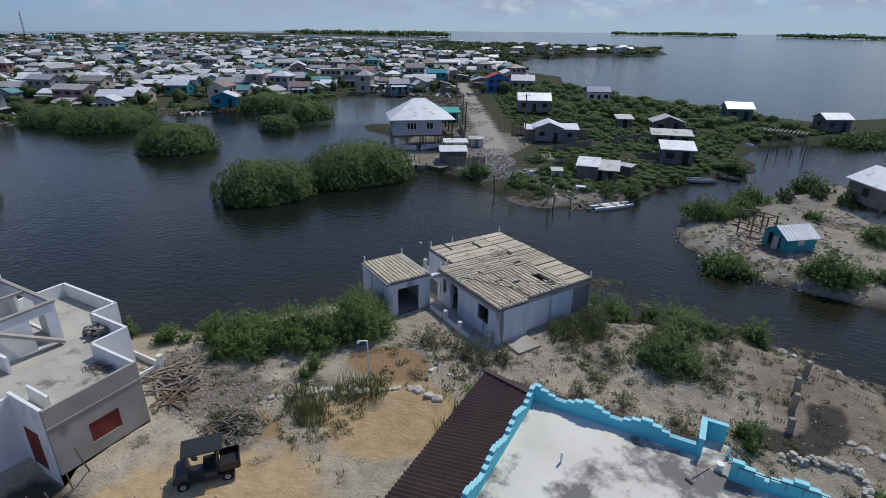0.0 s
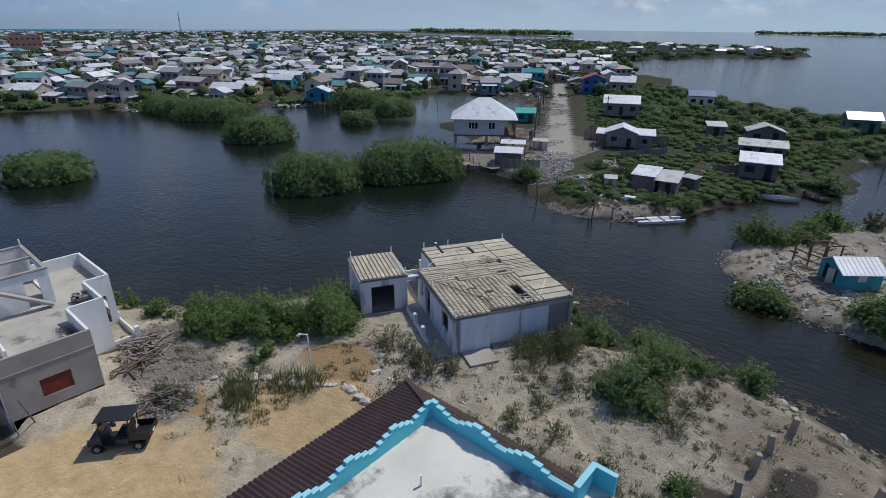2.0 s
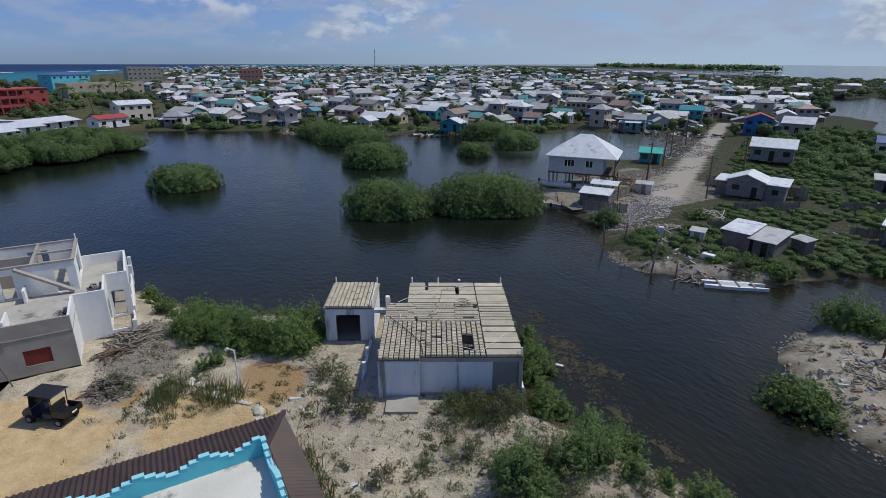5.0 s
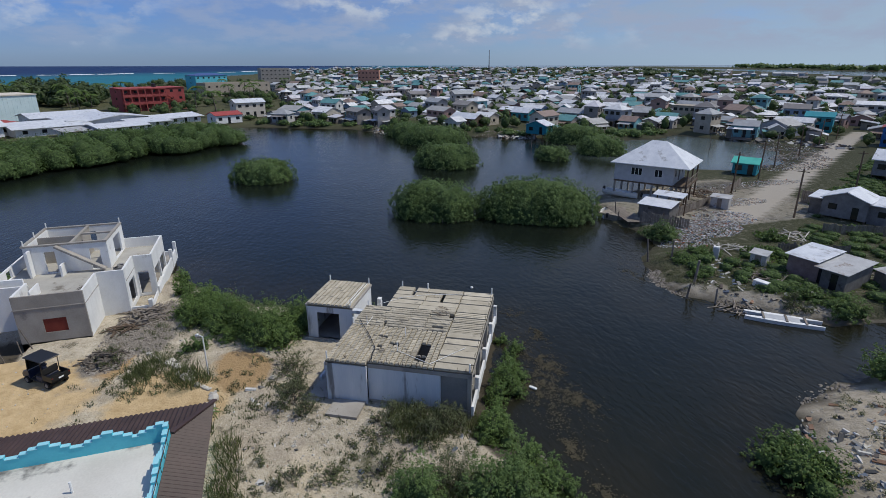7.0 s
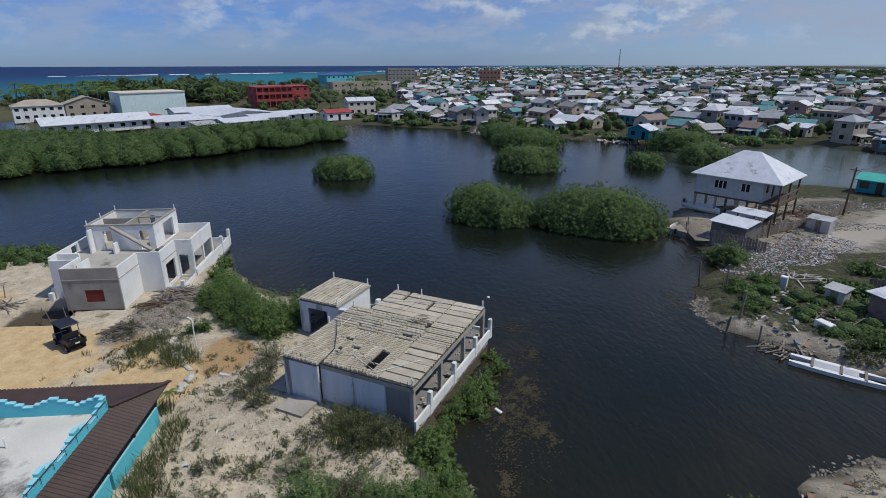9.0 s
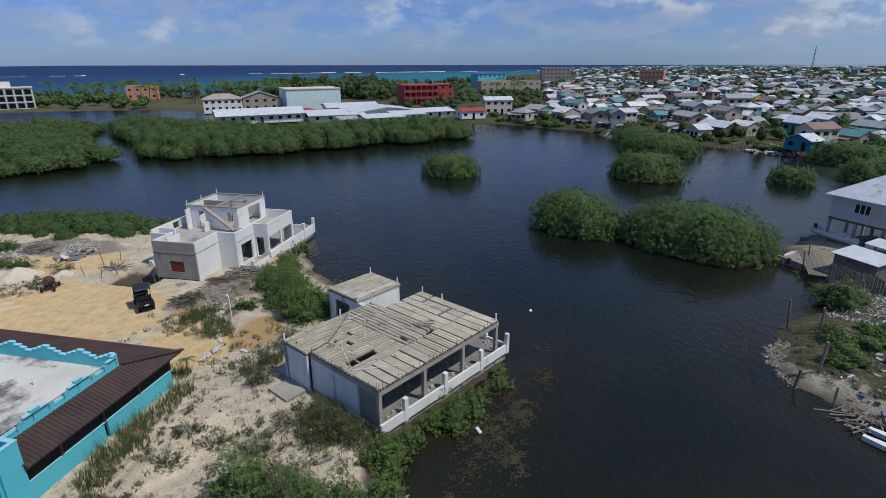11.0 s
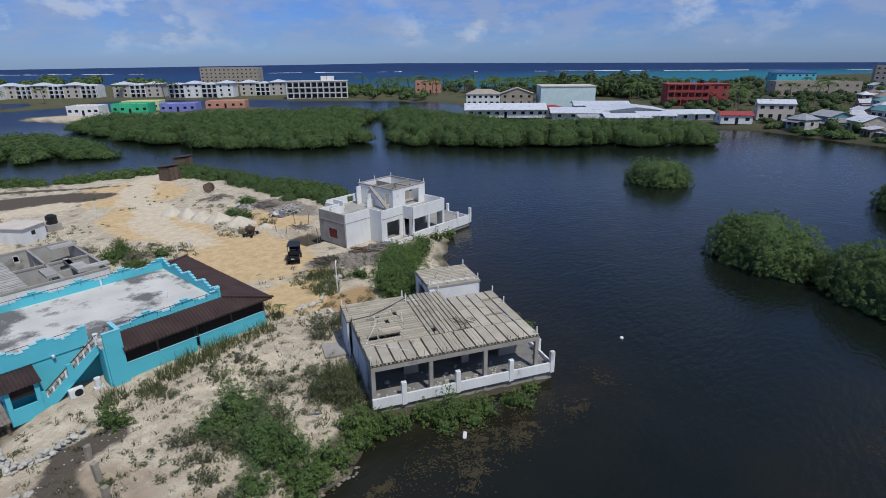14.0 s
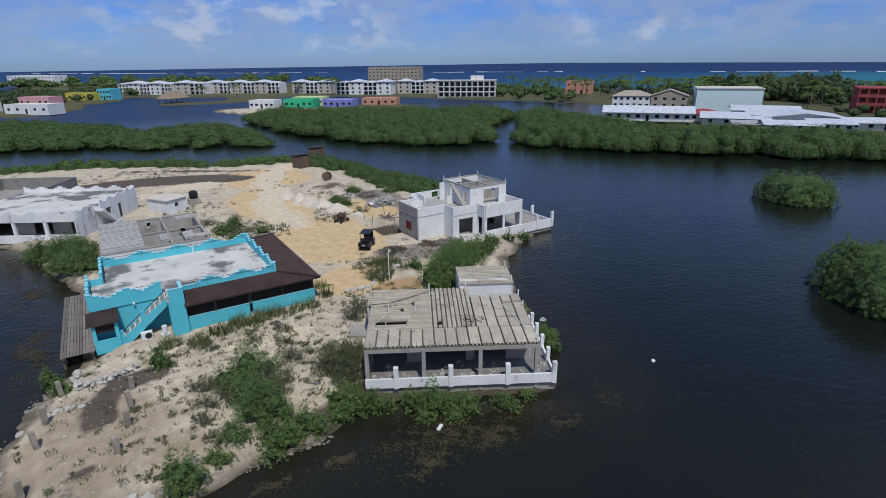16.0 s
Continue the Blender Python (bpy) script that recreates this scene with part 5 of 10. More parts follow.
    P("lamp", rod(bmesh.new(), (4.4, 20.6, 2.6), (4.4, 20.78, 2.55), 0.09, n=10), M_PAINT)
    P("vent_pipe", rod(bmesh.new(), (-3.95, 18.0, FLR), (-3.95, 18.0, FLR + 0.55), 0.05), M_PIPE)
    P("vent_pipe", rod(bmesh.new(), (-1.2, 12.3, FLR), (-1.2, 12.3, FLR + 0.8), 0.06), M_PIPE)
    return h


# Coping in a paler copy of the wall paint: sunlit tops put into the colour
M_CAP = material("sunlit_turquoise_coping", (0.28, 0.62, 0.70), (0.33, 0.67, 0.74), 1, 0.7, 0.05, 12)
turquoise_house()


def broom_and_bucket():
    b = thing("broom", "broom with a wooden handle lying on the terrace", "broom", pose(1.0, 19.6, 2.91, 0, 0, 60))
    part("handle", rod(bmesh.new(), (0, 0, 0.05), (1.3, 0, 0.02), 0.016, n=6), M_TIMBER, b)
    part("brush", one_box(-0.12, 0.02, -0.17, 0.17, 0, 0.09, bevel=0.02), M_WOOD, b)
    k = thing("bucket", "white plastic bucket on the roof terrace", "bucket", pose(2.0, 20.85, 2.906))
    bm = rod(bmesh.new(), (0, 0, 0), (0, 0, 0.32), 0.12, 0.16, 14)
    part("pail", bm, M_PIPE, k)
    bm = rod(bmesh.new(), (0, 0, 0.30), (0, 0, 0.325), 0.17, 0.17, 14)
    part("rim", bm, M_PIPE, k)


broom_and_bucket()


def dock(name, x0, x1, y0, y1, z, label, along_y=True, pw=0.2):
    d = thing(name, label, "dock", pose((x0 + x1) / 2, (y0 + y1) / 2, 0))
    cx, cy = (x0 + x1) / 2, (y0 + y1) / 2
    for x in (x0 + 0.2, x1 - 0.2):
        for y in np.arange(y0 + 0.3, y1, 2.4):
            part("pile", rod(bmesh.new(), (x - cx, y - cy, -1.6), (x - cx, y - cy, z - 0.1), 0.09), M_TIMBER, d)
        part("bearer", one_box(x - 0.08 - cx, x + 0.08 - cx, y0 - cy, y1 - cy, z - 0.2, z - 0.052), M_TIMBER, d)
    n = int((x1 - x0) / pw) if along_y else int((y1 - y0) / pw)
    for i in range(n):
        a = (x0 - cx if along_y else y0 - cy) + i * pw
        bm = one_box(a + 0.01, a + pw - 0.012, y0 - cy, y1 - cy, z - 0.05, z) if along_y else one_box(x0 - cx, x1 - cx, a + 0.01, a + pw - 0.012, z - 0.05, z)
        part("plank", bm, M_WOOD, d)
    return d


dock("jetty", 7.42, 9.65, 9.8, 22.4, 0.25, "grey weathered timber deck beside the turquoise house")

quay = dock("jetty", -46.5, -38.5, 72.0, 75.0, 0.0, "grey plank landing stage beside the stilt house", False, 0.22)
quay.matrix_world = quay.matrix_world @ pose(0, 0, 0, 0, 0, -14)

# ---- mangroves and scrub ----
def leaf_quads(rng, centres, normals, size, aspect=0.55, tumble=0.5):
    n = len(centres)
    nv = normals + rng.normal(0, tumble, (n, 3))
    nv /= np.linalg.norm(nv, axis=1)[:, None] + 1e-9
    t = np.cross(nv, rng.normal(0, 1, (n, 3)))
    t /= np.linalg.norm(t, axis=1)[:, None] + 1e-9
    b = np.cross(nv, t)
    s = size * rng.uniform(0.6, 1.35, (n, 1))
    t, b = t * s, b * s * aspect
    return np.stack([centres - t, centres - b * 0.9 + t * 0.1, centres + t, centres + b * 0.9 + t * 0.1], 1)


def crown_quads(rng, blobs, per_m2, size):
    """Leaf sprays over the outer shells of blobs (x, y, z, r, rz)."""
    out = []
    B = np.array(blobs)
    for k, (x, y, z, r, rz) in enumerate(blobs):
        n = max(8, int(per_m2 * 2.6 * math.pi * r * (r + rz) * 0.5))
        d = rng.normal(0, 1, (n, 3))
        d /= np.linalg.norm(d, axis=1)[:, None]
        d[:, 2] = np.where(d[:, 2] < -0.45, -d[:, 2], d[:, 2])
        lump = 1 + 0.15 * np.sin(d[:, 0] * 9 + k) * np.sin(d[:, 1] * 8 + k * 2) + 0.08 * np.sin(d[:, 2] * 11 + k)
        rad = rng.uniform(0.80, 1.12, n) * lump
        c = np.array([x, y, z]) + d * np.array([r, r, rz]) * rad[:, None]
        near = B[np.hypot(B[:, 0] - x, B[:, 1] - y) < r + B[:, 3]]
        keep = np.ones(n, bool)
        for bx, by, bz, br, brz in near:
            if (bx, by, bz) == (x, y, z):
                continue
            q = ((c[:, 0] - bx) / br) ** 2 + ((c[:, 1] - by) / br) ** 2 + ((c[:, 2] - bz) / brz) ** 2
            keep &= q > 0.62
        keep &= c[:, 2] > WATER + 0.05
        out.append(leaf_quads(rng, c[keep], d[keep] + np.array([0, 0, 0.25]), size, 0.6, 0.33))
    return np.concatenate(out)


_ico = bmesh.new()
bmesh.ops.create_icosphere(_ico, subdivisions=2, radius=1)
ICO_V = np.array([v.co for v in _ico.verts])
ICO_F = np.array([[v.index for v in f.verts] for f in _ico.faces])
_ico.free()
_ico = bmesh.new()
bmesh.ops.create_icosphere(_ico, subdivisions=1, radius=1)
ICO1_V = np.array([v.co for v in _ico.verts])
ICO1_F = np.array([[v.index for v in f.verts] for f in _ico.faces])
_ico.free()


def hull_mesh(name, blobs, k=0.82, lowest=None):
    lowest = WATER - 0.15 if lowest is None else lowest
    vs, fs = [], []
    IV, IF = (ICO1_V, ICO1_F) if len(blobs) != 1 else (ICO_V, ICO_F)
    for i, (x, y, z, r, rz) in enumerate(blobs):
        v = IV * (1 + 0.08 * np.sin(IV[:, :1] * 7 + i) * np.sin(IV[:, 1:2] * 6 + i))
        v = v * np.array([r, r, rz]) * k + np.array([x, y, z])
        v[:, 2] = np.maximum(v[:, 2], lowest)
        fs.append(IF + i * len(IV))
        vs.append(v)
    me = bpy.data.meshes.new(name)
    me.from_pydata(np.concatenate(vs).tolist(), [], np.concatenate(fs).tolist())
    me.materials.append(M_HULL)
    me.polygons.foreach_set("use_smooth", [True] * len(me.polygons))
    return me


def dome_tips(rng, n, rx, ry, height, power=2.2, low=0.02):
    """Points on a lumpy half dome with steep sides."""
    d = rng.normal(0, 1, (n, 3))
    d[:, 2] = np.abs(d[:, 2])
    d /= np.linalg.norm(d, axis=1)[:, None]
    k = (np.abs(d) ** power).sum(1) ** (-1 / power)
    p = d * k[:, None] * np.array([rx, ry, height])
    s = 1.1 if max(rx, ry) > 3.5 else 1.9
    amp = min(0.75, 0.16 * min(rx, ry))
    lump = wobble(p[:, 0] + p[:, 2] * 0.7, p[:, 1] - p[:, 2] * 0.6, s, rx * 7) * amp + wobble(p[:, 0], p[:, 1] + p[:, 2], s * 2.3, ry * 5) * amp * 0.6
    lump = lump + wobble(p[:, 0] - p[:, 2] * 0.8, p[:, 1] + p[:, 2] * 0.5, s * 4.6, ry * 3) * amp * 0.42
    out = p + d * (lump + rng.uniform(-0.2, 0.14, n) * min(1, rx * 0.4))[:, None]
    out[:, 2] = np.maximum(out[:, 2], low)
    return out, d


def spray_leaves(rng, tips, roots, n_each, size, spread, t0=0.5):
    """Leaves in clusters along the outer part of twigs that run from roots to tips."""
    n = len(tips)
    t = rng.uniform(t0, 1.04, (n, n_each, 1))
    c = roots[:, None, :] * (1 - t) + tips[:, None, :] * t + rng.normal(0, spread, (n, n_each, 3))
    out = tips - roots
    out = out / (np.linalg.norm(out, axis=1)[:, None] + 1e-6) * 0.7 + np.array([0, 0, 0.6])
    nrm = np.repeat(out[:, None, :], n_each, 1)
    return leaf_quads(rng, c.reshape(-1, 3), nrm.reshape(-1, 3), size)


def tuft_leaves(rng, tips, d, n_each, size, r):
    """Rosettes: leaves standing out all round each tip, so that the crown is made of small tufts."""
    n = len(tips)
    v = d[:, None, :] * 0.75 + np.array([0, 0, 0.35]) + rng.normal(0, 0.62, (n, n_each, 3))
    v /= np.linalg.norm(v, axis=2)[:, :, None] + 1e-6
    rr = r * rng.uniform(0.65, 1.35, (n, 1, 1))
    c = tips[:, None, :] + v * rr * rng.uniform(0.35, 1.0, (n, n_each, 1))
    return leaf_quads(rng, c.reshape(-1, 3), v.reshape(-1, 3) + np.array([0, 0, 0.25]), size, 0.5, 0.3)


def dome_hull(name, rx, ry, ang, height, k, power=2.2):
    bm = bmesh.new()
    bmesh.ops.create_icosphere(bm, subdivisions=4 if rx > 3 else 3, radius=1)
    s, amp = (1.1 if max(rx, ry) > 3.5 else 1.9), min(0.75, 0.16 * min(rx, ry))
    for v in bm.verts:
        d = np.array(v.co)
        q = d * (np.abs(d) ** power).sum() ** (-1 / power) * np.array([rx, ry, height])
        lump = wobble(q[0] + q[2] * 0.7, q[1] - q[2] * 0.6, s, rx * 7) * amp
        q = (q + d * lump) * k
        v.co = (q[0] * math.cos(ang) - q[1] * math.sin(ang), q[0] * math.sin(ang) + q[1] * math.cos(ang), max(q[2], -0.25))
    me = bpy.data.meshes.new(name)
    bm.to_mesh(me)
    bm.free()
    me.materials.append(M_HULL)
    me.polygons.foreach_set("use_smooth", [True] * len(me.polygons))
    return me


def turn_xy(p, ang):
    c, s = math.cos(ang), math.sin(ang)
    q = p.copy()
    q[..., 0], q[..., 1] = p[..., 0] * c - p[..., 1] * s, p[..., 0] * s + p[..., 1] * c
    return q


def mangrove(cx, cy, rx, ry, ang, height, label, mat, fine=False):
    """A dense rounded mangrove islet, leafy down to the water."""
    rng = np.random.default_rng(int(abs(cx * 31 + cy * 17)))
    ob = thing("mangrove", label, "mangrove", pose(cx, cy, WATER))
    area = 2.2 * math.pi * math.sqrt(rx * ry) * (math.sqrt(rx * ry) * 0.5 + height * 0.75)
    tips, d = dome_tips(rng, int(area * (3.6 if fine else 1.9)), rx, ry, height)
    keep = tips[:, 2] < height * 0.93 + rng.uniform(-0.4, 0.3, len(tips))
    tips, d = [tips[keep]], [d[keep]]
    lobes = []
    for i in range(6):
        a = 1.047 * i + rng.uniform(-0.4, 0.4)
        lx, ly, lh = rx * rng.uniform(0.34, 0.5), ry * rng.uniform(0.36, 0.52), height * rng.uniform(0.5, 0.85)
        o = np.array([rx * 0.58 * math.cos(a), ry * 0.58 * math.sin(a), 0.0])
        q, e = dome_tips(rng, int(2.2 * math.pi * math.sqrt(lx * ly) * (math.sqrt(lx * ly) * 0.5 + lh * 0.75) * (3.0 if fine else 1.6)), lx, ly, lh, 2.3)
        q = q + o
        out = (q[:, 0] / rx) ** 2 + (q[:, 1] / ry) ** 2 + (q[:, 2] / height) ** 2 > 0.72
        tips.append(q[out])
        d.append(e[out])
        lobes.append((lx, ly, lh, o))
    tips, d = np.concatenate(tips), np.concatenate(d)
    q = tuft_leaves(rng, tips, d, 30 if fine else 20, 0.078 if fine else 0.12, 0.34 if fine else 0.42)
    q = q[q[:, :, 2].min(1) > 0.0]
    piece("crown", quads_mesh("crown", turn_xy(q, ang), mat), ob)
    piece("inner_foliage_shade", dome_hull("inner_foliage_shade", rx, ry, ang, height, 0.88), ob)
    bm = bmesh.new()
    for i in range(26):
        a = 6.283 * i / 26 + rng.uniform(-0.1, 0.1)
        p = turn_xy(np.array([rx * math.cos(a), ry * math.sin(a), 0.0]), ang)
        rod(bm, (p[0] * 0.8, p[1] * 0.8, 0.9), (p[0] * 0.97, p[1] * 0.97, -0.7), 0.05, 0.035, 4)
    part("prop_roots", bm, M_BARK, ob, kind="stuff")
    return ob


def shrub(x, y, rx, ry, height, label, mat, leaf=0.075, dense=1.0, base=None, each=10):
    """A loose shrub: several leaning clumps of leafy twigs from one root."""
    rng = np.random.default_rng(int(abs(x * 131 + y * 57)) + 3)
    ob = thing("shrub", label, "bush", pose(x, y, land_z(x, y) if base is None else base))
    clumps = max(3, int(2 + rx * ry * 1.1))
    quads, bm, hulls = [], bmesh.new(), []
    for i in range(clumps):
        a = 2.4 * i + rng.uniform(-0.4, 0.4)
        f = 0.0 if i == 0 else math.sqrt((i + 0.3) / clumps)
        ccx, ccy = rx * 0.72 * f * math.cos(a), ry * 0.72 * f * math.sin(a)
        cr = (0.55 if i else 0.7) * min(rx, ry) * rng.uniform(0.65, 1.1)
        ch = height * (1 - 0.45 * f) * rng.uniform(0.75, 1.12)
        n = int(dense * 40 * cr * (cr + ch)) + 8
        tips, d = dome_tips(rng, n, cr, cr, ch, 2.1)
        tips *= rng.uniform(0.8, 1.14, (n, 1))
        root = np.stack([rng.uniform(-0.3, 0.3, n) * cr, rng.uniform(-0.3, 0.3, n) * cr, rng.uniform(0, 0.45, n) * ch], 1)
        off = np.array([ccx, ccy, 0])
        quads.append(spray_leaves(rng, tips + off, root + off, each // 2 + 1, leaf, 0.05 + 0.02 * height, 0.45))
        quads.append(tuft_leaves(rng, tips + off, d, each, leaf, 0.12 + 0.03 * height))
        shoots = tips[::3] * rng.uniform(1.02, 1.22, (len(tips[::3]), 1))
        quads.append(spray_leaves(rng, shoots + off, tips[::3] * 0.8 + off, 6, leaf * 0.9, 0.03, 0.2))
        for j in range(0, n, max(1, n // 9)):
            rod(bm, (ccx * 0.7, ccy * 0.7, -0.1), tuple((tips[j] * 0.9 + off)), 0.022, 0.008, 4)
        hulls.append((ccx, ccy, ch * 0.34, cr * 0.62, ch * 0.36))
    piece("crown", quads_mesh("crown", np.concatenate(quads), mat), ob)
    part("brushwood", bm, M_BARK, ob, kind="stuff")
    if mat is not M_SCRUB:
        piece("inner_foliage_shade", hull_mesh("inner_foliage_shade", hulls, 1.0, 0.02), ob)
    return ob


# islets in the lagoon: centre, half axes, angle, height
GREEN_ISLET = "rounded dark-green mangrove islet standing in the lagoon"
for cx, cy, rx, ry, a, hh in ((-53.2, 49.0, 6.4, 4.7, 0.85, 5.3), (-48.2, 62.6, 8.5, 5.8, 1.1, 5.9), (-88.6, 62.5, 6.8, 5.8, 0.85, 5.3), (-88.3, 87, 3.9, 3.2, 0.6, 3.3),
                              (-91.8, 102, 5.4, 5.2, 0.9, 4.8), (-110, 106, 8.2, 6.2, 0.8, 5.4), (-119, 69.5, 9.5, 6.5, 0.9, 5.2), (-134, 66, 9, 5, 0.3, 4.6), (-84.8, 25.8, 5.9, 4.9, 1.05, 4.3)):
    mangrove(cx, cy, rx * 0.99, ry * 0.99, a, hh * 0.93, GREEN_ISLET, M_LEAF, cx > -70)


def belt(name, poly, spacing, rad, height, leaf, per, mat, label, base=WATER, kind="stuff", clear=(), gap=0.0, line=None, open_=-9.0):
    rng = np.random.default_rng(len(name) * 7)
    P = np.array(poly)
    xs = np.arange(P[:, 0].min(), P[:, 0].max(), spacing)
    ys = np.arange(P[:, 1].min(), P[:, 1].max(), spacing)
    X, Y = np.meshgrid(xs, ys)
    X = (X + rng.uniform(-0.45, 0.45, X.shape) * spacing).ravel()
    Y = (Y + rng.uniform(-0.45, 0.45, Y.shape) * spacing).ravel()
    sd = signed_distance(X, Y, poly)
    bl = []
    for x, y, s in zip(X, Y, sd):
        if s < rad * 0.35 or any(math.hypot(x - a, y - b) < gap for a, b in clear):
            continue
        if line and line_distance(np.array(x), np.array(y), line) < 3.6 or wobble(np.array(x), np.array(y), 0.33, 8) < open_ - 0.25:
            continue
        top = height * (0.62 + 0.38 * min(1, s / (rad * 3))) * rng.uniform(0.8, 1.12) + 0.5 * float(wobble(np.array(x), np.array(y), 0.09))
        r = rad * rng.uniform(0.6, 1.35)
        rz = min(r * 0.95, top * 0.6)
        bl.append((x, y, base + top - rz, r, rz))
        if s < rad * 2.2:
            bl.append((x, y, base + top * 0.3, r * 1.05, top * 0.36))
    q = crown_quads(rng, bl, per, leaf)
    ob = thing(name, label, "mangroves", kind=kind)
    piece("crowns", quads_mesh("crowns", q, mat), ob)
    piece("inner_foliage_shade", hull_mesh("inner_foliage_shade", bl, 0.86), ob)
    return ob


BELT_LABEL = "dense belt of dark-green mangroves along the lagoon"
belt("mangrove_belt", BELTS["mangrove_belt_south"], 3.6, 2.7, 5.4, 0.2, 6.4, M_BELT, BELT_LABEL)
belt("mangrove_belt", BELTS["mangrove_belt_middle"], 3.8, 2.8, 4.8, 0.23, 5.0, M_BELT, BELT_LABEL)
belt("mangrove_belt", BELTS["mangrove_belt_east"], 4.0, 2.8, 3.4, 0.26, 4.6, M_BELT, "low belt of mangroves round the channel")
belt("mangrove_hedge", [(-33, -52), (-36.5, -46), (-38.4, -35), (-40.2, -23), (-43, -10.5), (-40.6, 3.5), (-37, 4), (-35.5, -4), (-33, -10), (-33.2, -22), (-32, -34), (-30.5, -44)],
     1.7, 1.25, 2.6, 0.12, 20, M_BELT, "thick green mangrove hedge along the shore")
belt("mangrove_hedge", [(-33, -51.5), (-25, -52.5), (-14, -55.5), (3, -67.5), (13, -71), (30, -73), (30, -68), (13, -65), (3, -61.5), (-14, -50.2), (-24, -47), (-31, -45.5)],
     2.0, 1.4, 2.7, 0.18, 9, M_LEAF2, "low scrub along the far shore")

# bushes on the sandy lot and at its edge: x, y, rx, ry, height, kind
SCRUB = "sprawling grey-green shrub on the sandy lot"
FRESH = "bright green mangrove bush at the water's edge"
